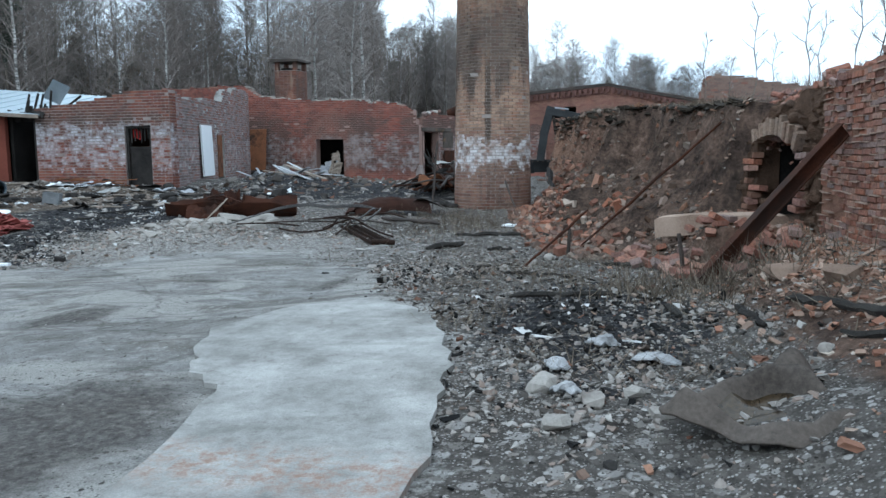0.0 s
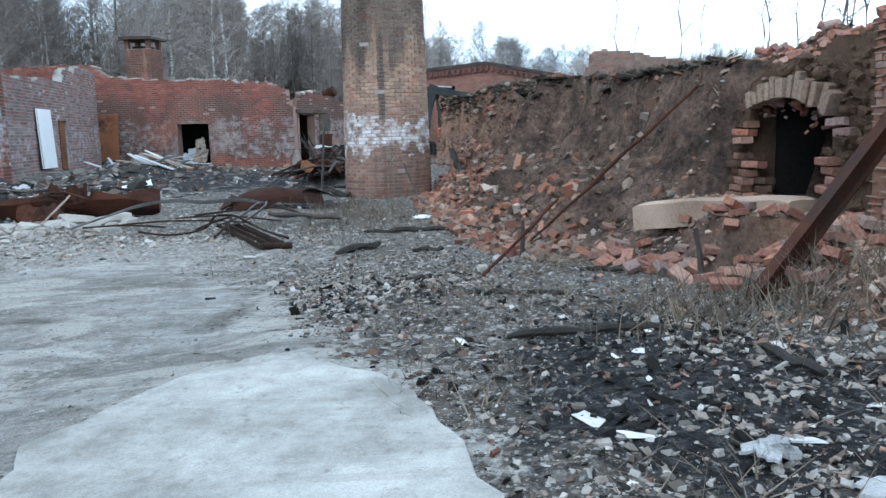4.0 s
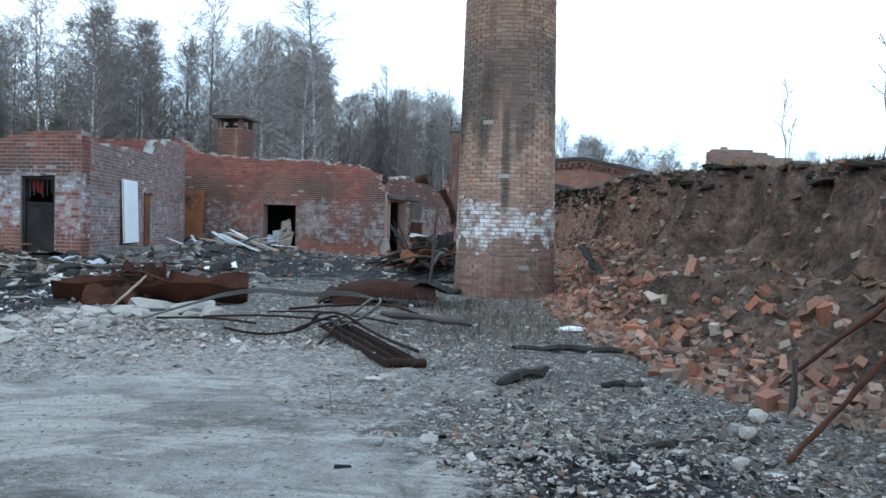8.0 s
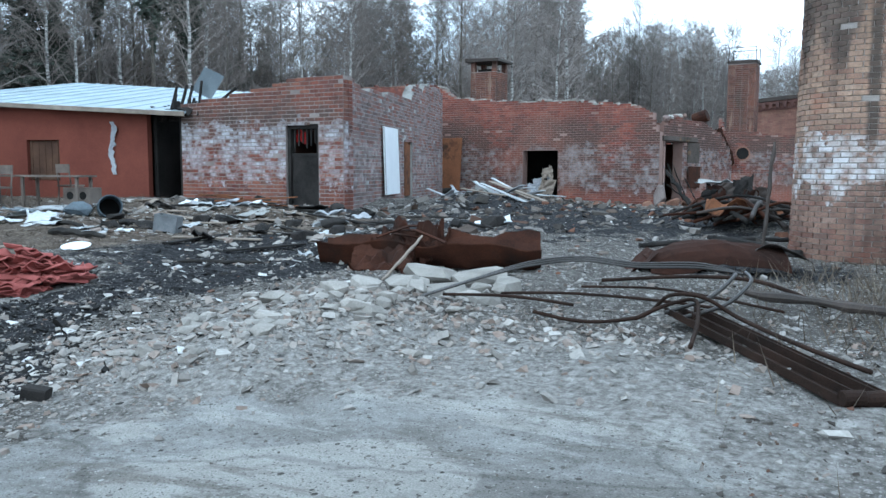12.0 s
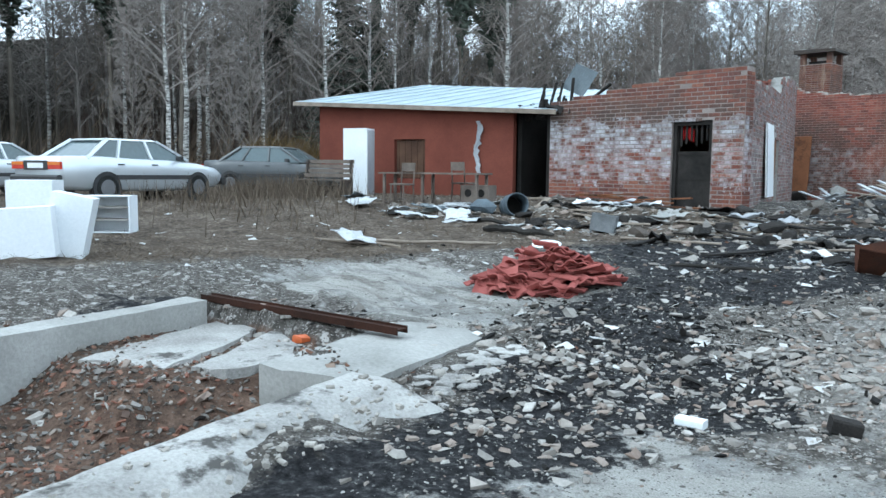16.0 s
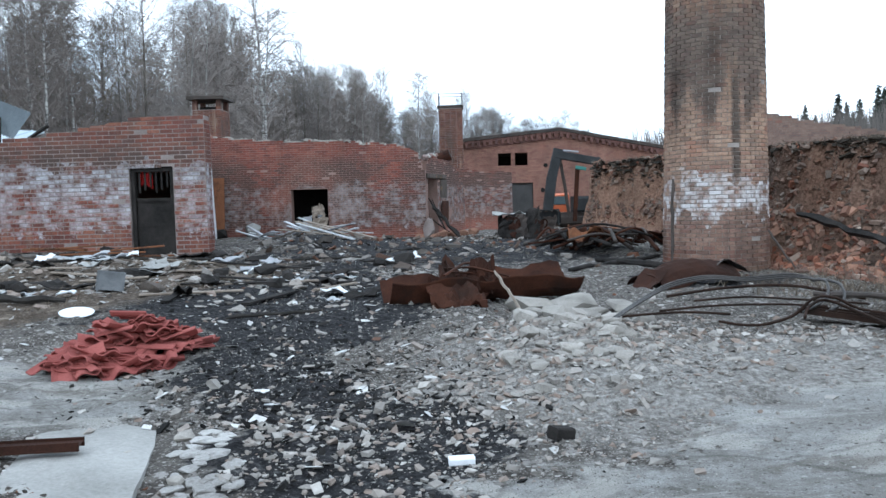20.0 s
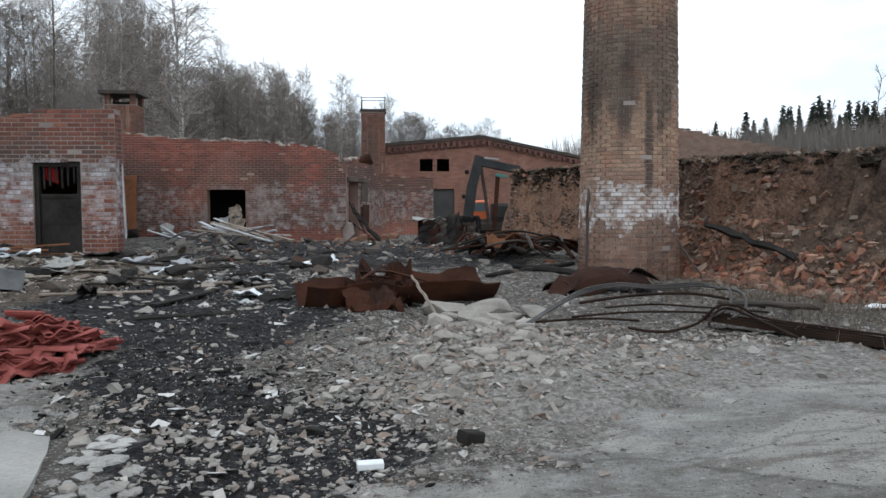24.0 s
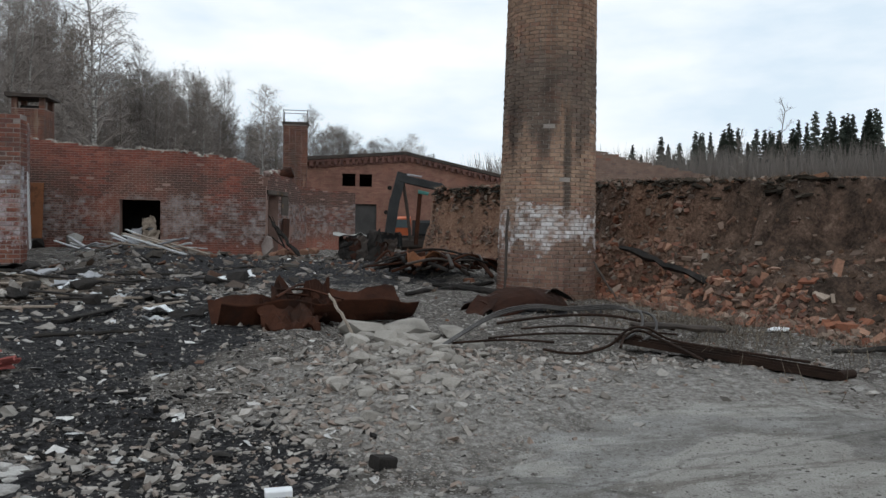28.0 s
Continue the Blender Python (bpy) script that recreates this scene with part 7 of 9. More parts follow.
# ---- pit with concrete edges ----
def low_wall(name, label, p, q, w, z0, z1, mat):
    """A concrete kerb along p to q, w to its left, with a chipped top."""
    a = math.atan2(q[1] - p[1], q[0] - p[0])
    ln = math.dist(p, q)
    s = sheet(lambda u, v: (ln * u, w * v, z1 - z0 + 0.02 * crease(u * ln * 2, v, 5)), max(4, int(ln / 0.15)), 3, z1 - z0)
    ob = part(name, s, mat)
    ob.matrix_basis = Matrix.Translation((p[0], p[1], z0)) @ Matrix.Rotation(a, 4, "Z")
    return tagged(ob, label, "kerb", kind="structure")


mat_block = surface("grey_block_concrete", (0.2, 0.197, 0.185), (0.41, 0.402, 0.385), 4, 0.95, bump=0.6, dist=0.012)
mat_ash_crust = surface("ash_crust", (0.03, 0.028, 0.026), (0.12, 0.11, 0.1), 9, 0.95, bump=0.9)
mat_ledge = surface("chalky_ledge_concrete", (0.19, 0.18, 0.17), (0.52, 0.51, 0.49), 5, 0.95, bump=0.8, spots=(0.09, 0.085, 0.08), spot_at=(0.56, 0.64), spot_scale=2.6, dist=0.02)
low_wall("kerb_west", "weathered concrete side wall of the pit", (-10.03, -11.92), (-8.94, -15.6), -0.27, -0.75, -0.04, mat_block)
low_wall("kerb_back", "concrete back edge of the pit", (-8.3, -11.62), (-10.1, -11.87), -0.25, -0.75, -0.27, mat_ash_crust)
block = part("concrete_block", sheet(lambda u, v: (0.84 * u + 0.03 * crease(v * 4, 1, 3), 1.9 * v + 0.02 * crease(u * 5, 2, 8), 0.58 + 0.03 * crease(u * 4, v * 6, 4) - 0.04 * u * u - 0.05 * max(0, 1 - 9 * v) * max(0, crease(u * 6, 3, 6))), 12, 20, 0.75), mat_block)
block.matrix_basis = pose(-7.98, -12.6, -0.75, 0, 0, 17)
tagged(block, "massive pale concrete foundation block at the pit edge", "concrete block")
ledge = part("kerb_east", sheet(lambda u, v: (3.42 * u, -(0.8 + 0.25 * crease(u * 7, 1, 8)) * v, 0.6 + 0.025 * crease(u * 9, v * 4, 5) - 0.34 * max(0, v - 0.22) ** 1.3 - 0.1 * max(0, v - 0.3) * max(0, crease(u * 9, v * 3, 15))), 44, 10, 0.6), mat_ledge)
ledge.matrix_basis = pose(-6.32, -15.6, -0.75, 0, 0, math.degrees(math.atan2(3.28, -0.96)))
tagged(ledge, "broken chalky concrete ledge along the pit, ash on its back", "kerb", kind="structure")
for i, pts in enumerate(([(-9.3, -13.35), (-8.6, -13.0), (-9.0, -12.3), (-9.5, -11.65), (-10.0, -11.78), (-9.7, -12.5)], [(-8.5, -12.85), (-8.22, -12.72), (-8.3, -12.2), (-8.6, -11.85), (-9.3, -11.62), (-8.9, -12.2)])):
    rng = random.Random(70 + i)
    ring = []
    for (ax, ay), (bx, by) in zip(pts, pts[1:] + pts[:1]):
        for k in range(5):
            ring.append((ax + (bx - ax) * k / 5 + rng.uniform(-0.02, 0.02), ay + (by - ay) * k / 5 + rng.uniform(-0.02, 0.02)))
    sl = part("broken_slab", Shape().prism(ring, -0.6, [-0.25 + rng.uniform(-0.01, 0.01) for _ in ring]), mat_ledge)
    tagged(sl, "white broken slab lying in the pit", "concrete slab", "slabs in the pit")
m, ln = lay((-10.3, -11.78, -0.06), (-7.93, -11.32, -0.1))
rail = thing("rusted_rail", "rusted steel channel laid along the pit edge", "steel beam", m)
part("web", Shape().box(-ln / 2, ln / 2, -0.06, 0.06, 0.0, 0.012), mat_old_rust, rail)
part("flange", Shape().box(-ln / 2, ln / 2, -0.07, -0.058, -0.03, 0.03), mat_old_rust, rail)
part("flange", Shape().box(-ln / 2, ln / 2, 0.058, 0.07, -0.03, 0.03), mat_old_rust, rail)
m, ln = lay((-8.75, -12.4, -0.42), (-9.9, -11.3, -0.2))
pk = part("dark_plank", Shape().chamfer(m, ln, 0.16, 0.045, 0.008), mat_char)
tagged(pk, "dark charred plank leaning in the pit", "plank")
lump("orange_rag", "small orange plastic scrap in the pit", "plastic scrap", -8.75, -11.75, 0.2, 0.12, 0.1, mat_orange, 5)

# pale upper slab of the yard floor
pale = [(2.0, -17.2), (1.75, -16.8), (1.5, -16.2), (1.75, -15.5), (1.85, -15.1), (2.1, -14.95), (2.35, -14.92), (2.6, -15.15), (3.0, -15.5), (3.35, -16.1), (3.6, -16.8), (3.72, -17.4), (3.9, -18.4), (4.2, -21.0), (3.0, -21.2), (2.67, -18.8), (2.34, -17.5)]
s = Shape()
rng = random.Random(4)
ring = []
for (ax, ay), (bx, by) in zip(pale, pale[1:] + pale[:1]):
    for k in range(5):
        t = k / 5
        ring.append((ax + (bx - ax) * t + rng.uniform(-0.035, 0.035), ay + (by - ay) * t + rng.uniform(-0.035, 0.035)))
s.prism(ring, [ground_z(x, y) - 0.06 for x, y in ring], [ground_z(x, y) + 0.035 for x, y in ring])
bm = bmesh.new()
me = s.mesh("concrete_slab")
bm.from_mesh(me)
bmesh.ops.triangulate(bm, faces=bm.faces[:])
bm.to_mesh(me)
bm.free()
screed, nt, b = nodes_of("worn_screed")
pos, xyz = position_of(nt)
mid, fine, grit = noise_of(nt, 2.2, 6, 0.7, pos), noise_of(nt, 14, 6, 0.75, pos), noise_of(nt, 95, 3, 0.6, pos)
trod = nt.nodes.new("ShaderNodeMapping")
trod.inputs["Rotation"].default_value = (0, 0, 0.35)
trod.inputs["Scale"].default_value = (0.45, 1.8, 1.0)
nt.links.new(pos, trod.inputs["Vector"])
col = ramp_of(nt, mid, [(0.34, (0.19, 0.185, 0.172)), (0.5, (0.295, 0.29, 0.275)), (0.66, (0.4, 0.395, 0.378))])
col = mix_of(nt, math_of(nt, "MULTIPLY", step_of(nt, noise_of(nt, 1.6, 8, 0.72, trod.outputs["Vector"], 0.6), 0.53, 0.66), 0.55), col, (0.18, 0.175, 0.16))
col = mix_of(nt, 0.4, col, ramp_of(nt, grit, [(0.36, (0.6, 0.59, 0.58)), (0.5, (0.95, 0.95, 0.95)), (0.64, (1.15, 1.15, 1.15))]), "MULTIPLY")
col = mix_of(nt, math_of(nt, "MULTIPLY", step_of(nt, fine, 0.56, 0.68), 0.6), col, (0.13, 0.12, 0.11))
band = math_of(nt, "MULTIPLY", step_of(nt, math_of(nt, "ABSOLUTE", math_of(nt, "ADD", xyz["Y"], 18.5)), 0.35, 0.1), step_of(nt, fine, 0.44, 0.6))
col = mix_of(nt, math_of(nt, "MULTIPLY", band, 0.6), col, (0.27, 0.15, 0.1))
nt.links.new(col, b.inputs["Base Color"])
b.inputs["Roughness"].default_value = 0.9
b.inputs["Specular IOR Level"].default_value = 0.2
bump_of(nt, b, math_of(nt, "ADD", fine, math_of(nt, "MULTIPLY", grit, 0.5)), 0.6, 0.012)
me.materials.append(screed)
tagged(new("concrete_slab", me), "pale jagged concrete screed left on the yard floor", "concrete slab", kind="structure")

# ---- red shed beside the house ----
SL, SR = Vector((-25.2, 0.15, 0)), Vector((-18.2, 1.85, 0))
m, ln = along(SL, SR)
shed = thing("shed", "low red-painted shed with a pale metal roof", "shed", m)
wall_s = Shape()
for u0, u1, z0, z1 in ((0, 3.05, 0.2, None), (4.2, ln, 0.2, None), (3.05, 4.2, 0.2, 0.95), (3.05, 4.2, 2.15, None)):
    za, zb = (z1, z1) if z1 else (3.33 - 0.4 * u0 / ln, 3.33 - 0.4 * u1 / ln)
    wall_s.hexa([(u0, 0, z0), (u1, 0, z0), (u1, 0.2, z0), (u0, 0.2, z0), (u0, 0, za), (u1, 0, zb), (u1, 0.2, zb), (u0, 0.2, za)])
part("wall", wall_s, mat_red_wall, shed)
mat_dark_board = surface("dark_brown_board", (0.05, 0.03, 0.022), (0.13, 0.075, 0.05), 6, 0.85)
part("window_board", Shape().box(3.07, 4.18, 0.1, 0.14, 0.97, 2.13), mat_dark_board, shed, "brown boarded window")
for k in range(5):
    part("batten", Shape().box(3.11 + 0.23 * k, 3.17 + 0.23 * k, 0.08, 0.1, 0.97, 2.13), mat_dark_board, shed)
# side and back wall are near-black, painting the shade of the passage
part("side_wall", Shape().box(ln, ln + 0.12, 0.3, 4.5, 0.2, 2.8), mat_soot_and_shade, shed)
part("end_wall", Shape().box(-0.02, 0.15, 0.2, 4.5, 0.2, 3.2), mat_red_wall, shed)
part("back_wall", Shape().box(0, ln + 1.2, 4.5, 4.65, 0.2, 3.6), mat_soot_and_shade, shed)
# dark panel in place of the unlit depth of the passage
part("dark_passage", Shape().box(ln + 0.2, ln + 1.25, 2.2, 2.3, 0.2, 2.7), mat_soot_and_shade, shed)
part("post", Shape().box(ln + 1.05, ln + 1.15, 0.0, 0.1, 0.3, 2.8), mat_char, shed)
ex0, ex1 = -0.75, ln + 1.5
roof_p = [(ex0, -0.45, 3.42), (ex1, -0.45, 2.86), (ex1, 4.9, 3.85), (ex0 + 1.6, 4.9, 4.4)]
roof = part("roof", Shape().hexa([(x, y, z - 0.05) for x, y, z in roof_p] + roof_p), mat_tin, shed)
for k in range(12):
    f = (k + 0.5) / 12
    a, b_ = Vector(roof_p[0]).lerp(Vector(roof_p[1]), f), Vector(roof_p[3]).lerp(Vector(roof_p[2]), f)
    part("seam", Shape().sweep([a + Vector((0, 0, 0.012)), b_ + Vector((0, 0, 0.012))], 0.016, 4), mat_tin, roof)
mm, l2 = lay(roof_p[0], roof_p[1], -0.06)
part("fascia", Shape().chamfer(mm, l2, 0.04, 0.13, 0.006), mat_wood, shed)
part("torn_flashing", sheet(lambda u, v: (6.0 + (0.1 + 0.2 * abs(crease(v * 7, 1, 5))) * u + 0.05 * math.sin(8 * v) + 0.05 * crease(v * 12, 2, 7), -0.06 + 0.05 * crease(u * 3, v * 6, 4), 2.65 - 1.5 * v), 3, 30, 0.01), mat_plaster, shed, "torn pale strip hanging from the eaves")
# charred rafters and a tin sheet at the junction with the house
mat_blue_tin = surface("dull_blue_tin", (0.06, 0.075, 0.088), (0.16, 0.19, 0.21), 4, 0.6, metal=0.2)
raf = thing("charred_rafters", "burnt rafter ends and a loose corrugated sheet over the passage", "rafters", pose(-16.75, 2.1, 2.9))
rng = random.Random(12)
for k in range(6):
    x = -0.7 + 0.2 * k + rng.uniform(-0.12, 0.12)
    part("rafter", Shape().sweep([(x, -0.1, -0.15), (x + rng.uniform(-0.1, 0.15), 0.15, rng.uniform(0.25, 0.95))], 0.045, 4), mat_char, raf)
part("corrugated_sheet", sheet(lambda u, v: (-0.15 + 0.72 * u + 0.42 * v, 0.22 + 0.1 * v, 0.62 - 0.3 * u + 0.62 * v + 0.02 * math.sin(u * 62)), 40, 3, 0.008), mat_blue_tin, raf, "blue-grey corrugated sheet")
part("rafter", Shape().sweep([(0.8, 0.3, 0.25), (1.35, 0.4, 0.62)], 0.045, 4), mat_char, raf)
for k in range(12):
    x = -1.2 + 0.13 * k + rng.uniform(-0.05, 0.05)
    part("burnt_stub", Shape().sweep([(x, 0.1, -0.25), (x + rng.uniform(-0.15, 0.15), 0.2 + rng.uniform(-0.1, 0.2), rng.uniform(0.05, 0.4))], rng.uniform(0.04, 0.08), 5), mat_char, raf)
part("burnt_sheet", sheet(lambda u, v: (-1.3 + 1.5 * u, -0.25 + 0.5 * v, 0.05 + 0.25 * crease(u * 4, v * 3, 8)), 12, 5, 0.02), mat_char, raf)

# tall white cupboard in front of the shed
cup = thing("cupboard", "tall white cupboard standing in the dry grass before the shed", "cupboard", pose(-21.7, -1.0, 0.42, 0, 0, 28))
part("side_panel", Shape().box(-0.45, 0.3, -0.02, 0.02, 0, 1.98), mat_white, cup)
part("side_panel", Shape().box(-0.45, 0.3, 0.5, 0.54, 0, 1.98), mat_white, cup)
part("top", Shape().box(-0.45, 0.3, 0.02, 0.5, 1.94, 1.98), mat_white, cup)
part("back_panel", Shape().box(-0.45, -0.43, 0.02, 0.5, 0, 1.94), mat_white, cup)
part("shelf", Shape().box(-0.43, 0.28, 0.02, 0.5, 1.0, 1.03), mat_white, cup)
part("door", Shape().box(0.3, 0.32, 0.02, 0.5, 0.05, 1.92), mat_plaster, cup, "grey louvred door")

mat_old_wood = surface("dark_weathered_wood", (0.07, 0.058, 0.05), (0.21, 0.175, 0.15), 8, 0.85)
bench = thing("bench", "weathered grey slatted garden bench", "bench", pose(-20.4, -3.2, ground_z(-20.4, -3.2), 0, 0, 20))
for k in range(4):
    part("seat_slat", Shape().box(-0.75, 0.75, -0.2 + 0.12 * k, -0.1 + 0.12 * k, 0.42, 0.45), mat_old_wood, bench)
for k in range(4):
    part("back_slat", Shape().box(-0.75, 0.75, 0.28 + 0.03 * k, 0.31 + 0.03 * k, 0.5 + 0.12 * k, 0.6 + 0.12 * k), mat_old_wood, bench)
for x in (-0.7, 0.66):
    part("side_frame", Shape().box(x, x + 0.05, -0.2, 0.3, 0, 0.42).box(x, x + 0.05, 0.3, 0.38, 0, 0.95), mat_dark_iron, bench)
tbl = thing("trestle_table", "long weathered plank table outdoors with clutter", "table", pose(-16.9, -2.6, ground_z(-16.9, -2.6), 0, 0, 14))
part("tabletop", Shape().box(-1.3, 1.5, -0.3, 0.3, 0.7, 0.74), mat_old_wood, tbl)
for x in (-1.2, -0.1, 1.35):
    for y in (-0.25, 0.2):
        part("leg", Shape().box(x, x + 0.06, y, y + 0.06, 0, 0.7), mat_old_wood, tbl)
def chair(x, y, yaw):
    c = thing("chair", "weathered wooden chair standing at the table", "chair", pose(x, y, ground_z(x, y), 0, 0, yaw), "chairs at the table")
    part("seat", Shape().chamfer(pose(0, 0, 0.45), 0.42, 0.42, 0.04, 0.008), mat_old_wood, c)
    for sx in (-0.18, 0.18):
        for sy in (-0.18, 0.18):
            part("leg", Shape().sweep([(sx, sy, 0.43), (sx * 1.1, sy * 1.1, 0)], 0.02, 5), mat_old_wood, c)
        part("back_post", Shape().sweep([(sx, 0.19, 0.45), (sx, 0.25, 0.95)], 0.018, 5), mat_old_wood, c)
    part("backrest", Shape().box(-0.19, 0.19, 0.22, 0.25, 0.75, 0.95), mat_old_wood, c)
    return c
chair(-17.1, -3.3, 10)
chair(-16.5, -1.9, 190)
boxm = thing("wooden_crate", "small grey crate with two round holes under the table", "crate", pose(-15.7, -2.2, ground_z(-15.7, -2.2), 0, 0, 14))
part("body", Shape().chamfer(pose(0, 0, 0.2), 0.7, 0.4, 0.4, 0.01), mat_old_wood, boxm)
# the body is solid: near-black discs paint the darkness inside its holes
for x in (-0.17, 0.17):
    part("hole", Shape().disc_stack(pose(x, -0.2, 0.22, 90, 0, 0), [(0.09, 0), (0.09, 0.006)], 14), mat_soot_and_shade, boxm)

# ---- parked cars ----
mat_silver = surface("silver_car_paint", (0.5, 0.53, 0.56), (0.6, 0.63, 0.66), 0.6, 0.3, metal=0.45, bump=0, grain=3)
mat_darkcar = surface("dark_green_car_paint", (0.05, 0.055, 0.06), (0.09, 0.095, 0.1), 0.6, 0.3, bump=0, grain=3)
mat_hub = surface("dull_hub", (0.1, 0.1, 0.105), (0.2, 0.2, 0.21), 8, 0.5, metal=0.4)
mat_tyre = surface("tyre_rubber", (0.012, 0.012, 0.012), (0.03, 0.03, 0.03), 8, 0.85)
mat_trim = plain("black_trim", (0.03, 0.03, 0.032), 0.5)
mat_lamp_red = plain("red_lamp_glass", (0.5, 0.05, 0.03), 0.2)
mat_lamp_amber = plain("amber_lamp_glass", (0.6, 0.18, 0.03), 0.2)


def car(name, label, m, paint, length=4.75, lower=None):
    c = thing(name, label, "car", m)
    k = length / 4.75
    # lofted body: stations along y (front at +y), each with half width and heights of sill, waist and top
    st = [(-2.38, 0.74, 0.42, 0.72, 0.9), (-2.3, 0.84, 0.3, 0.74, 1.0), (-1.55, 0.89, 0.24, 0.78, 1.02), (-0.6, 0.9, 0.22, 0.8, 0.98), (0.6, 0.9, 0.22, 0.8, 0.96), (1.5, 0.88, 0.24, 0.76, 0.88), (2.1, 0.84, 0.3, 0.66, 0.78), (2.36, 0.72, 0.4, 0.6, 0.68)]
    s, n = Shape(), 10
    rings = []
    for y, w, z0, z1, z2 in st:
        rings.append([(-w * 0.86, z0), (-w, z0 + 0.08), (-w * 1.01, z1), (-w * 0.96, z2 - 0.04), (-w * 0.86, z2), (w * 0.86, z2), (w * 0.96, z2 - 0.04), (w * 1.01, z1), (w, z0 + 0.08), (w * 0.86, z0)])
    vs = [(x, y * k, z) for (y, *_), r in zip(st, rings) for x, z in r]
    fs = [(i * n + j, (i + 1) * n + j, (i + 1) * n + (j + 1) % n, i * n + (j + 1) % n) for i in range(len(st) - 1) for j in range(n)] + [tuple(range(n)), tuple(range((len(st) - 1) * n + n - 1, (len(st) - 1) * n - 1, -1))]
    part("body", s.add(vs, fs), paint, c, smooth=True)
    # cabin
    def ring(w0, y0, y1, z):
        return [(-w0, y0 * k, z), (w0, y0 * k, z), (w0, y1 * k, z), (-w0, y1 * k, z)]
    part("cabin", Shape().hexa(ring(0.8, -1.72, 1.12, 0.94) + ring(0.6, -1.02, 0.3, 1.4)), mat_glass_dark, c, "tinted window glass")
    part("roof", Shape().hexa(ring(0.63, -1.12, 0.38, 1.385) + ring(0.55, -1.0, 0.24, 1.43)), paint, c)
    for sx in (-1, 1):
        for y0, z0, y1, z1 in ((-1.74, 0.95, -1.06, 1.39), (-0.95, 0.95, -0.72, 1.39), (0.02, 0.95, -0.04, 1.39), (1.14, 0.95, 0.34, 1.39)):
            part("pillar", Shape().sweep([(sx * 0.805, y0 * k, z0), (sx * 0.61, y1 * k, z1)], 0.04 if abs(y0) < 1.2 else 0.06, 5), paint, c)
        part("side_trim", Shape().box(sx * 0.905 - 0.012, sx * 0.905 + 0.012, -1.5 * k, 1.5 * k, 0.5, 0.6), mat_trim, c)
        part("door_handle", Shape().box(sx * 0.9 - 0.015, sx * 0.9 + 0.015, -0.05 * k, 0.12 * k, 0.82, 0.85), mat_trim, c)
        part("door_handle", Shape().box(sx * 0.9 - 0.015, sx * 0.9 + 0.015, -1.0 * k, -0.83 * k, 0.82, 0.85), mat_trim, c)
        part("mirror", Shape().chamfer(pose(sx * 0.95, 0.75 * k, 1.0), 0.16, 0.1, 0.11, 0.02), mat_trim, c)
        tl = part("tail_lamp", Shape().box(sx * 0.62 - 0.2, sx * 0.62 + 0.2, -2.4 * k, -2.34 * k, 0.72, 0.88), mat_lamp_red, c)
        part("indicator", Shape().box(sx * 0.62 - 0.2, sx * 0.62 + 0.2, -2.405 * k, -2.4 * k, 0.81, 0.88), mat_lamp_amber, tl)
        part("headlamp", Shape().box(sx * 0.55 - 0.17, sx * 0.55 + 0.17, 2.33 * k, 2.37 * k, 0.56, 0.68), mat_glass_dark, c)
        for y in (-1.3, 1.38):
            mw = pose(sx * 0.8, y * k, 0.31, 0, 90, 0)
            part("wheel_arch", Shape().disc_stack(mw, [(0.37, -0.06), (0.37, 0.117)], 20), mat_trim, c)
            wh = part("wheel", Shape().disc_stack(mw, [(0.27, -0.1), (0.31, -0.07), (0.31, 0.1), (0.27, 0.13)], 22), mat_tyre, c)
            part("rim", Shape().disc_stack(mw, [(0.19, sx * 0.131 if sx > 0 else -0.131), (0.15, sx * 0.135)], 18), mat_hub, wh)
    part("bumper", Shape().chamfer(pose(0, -2.4 * k, 0.5, 0, 0, 0), 1.6, 0.14, 0.2, 0.04), mat_trim, c)
    part("bumper", Shape().chamfer(pose(0, 2.38 * k, 0.45, 0, 0, 0), 1.6, 0.14, 0.2, 0.04), mat_trim, c)
    part("number_plate", Shape().box(-0.26, 0.26, -2.41 * k, -2.4 * k, 0.74, 0.85), mat_white, c)
    part("rear_panel", Shape().box(-0.4, 0.4, -2.402 * k, -2.385 * k, 0.7, 0.9), mat_trim, c)
    return c


car("silver_car", "silver-grey old saloon car with dark side trim parked in dry grass", pose(-22.35, -7.5, 0.42, 0, 0, 17), mat_silver)
car("dark_car", "dark old hatchback parked behind tall dry grass", pose(-24.6, -1.8, 0.45, 0, 0, -58), mat_darkcar, 4.4)
car("grey_car", "pale grey car half hidden beyond the silver saloon", pose(-27.6, -9.2, 0.42, 0, 0, 20), mat_silver, 4.4)

# ---- white kitchen units dumped in the grass ----
def cabinet(label, m, w, d, h_, shelves=1, door=True):
    c = thing("cabinet", label, "cabinet", m, "dumped cabinets")
    part("side", Shape().box(0, 0.02, 0, d, 0, h_), mat_white, c)
    part("side", Shape().box(w - 0.02, w, 0, d, 0, h_), mat_white, c)
    part("top", Shape().box(0.02, w - 0.02, 0, d, h_ - 0.02, h_), mat_white, c)
    part("bottom", Shape().box(0.02, w - 0.02, 0, d, 0.0, 0.02), mat_white, c)
    part("back", Shape().box(0.02, w - 0.02, d - 0.02, d, 0.02, h_ - 0.02), mat_white, c)
    for k in range(shelves):
        part("shelf", Shape().box(0.02, w - 0.02, 0.03, d - 0.02, h_ * (k + 1) / (shelves + 1), h_ * (k + 1) / (shelves + 1) + 0.02), mat_concrete_pale, c)
    if door:
        part("door", Shape().box(0.0, w, -0.02, -0.002, 0.0, h_), mat_white, c)
    return c
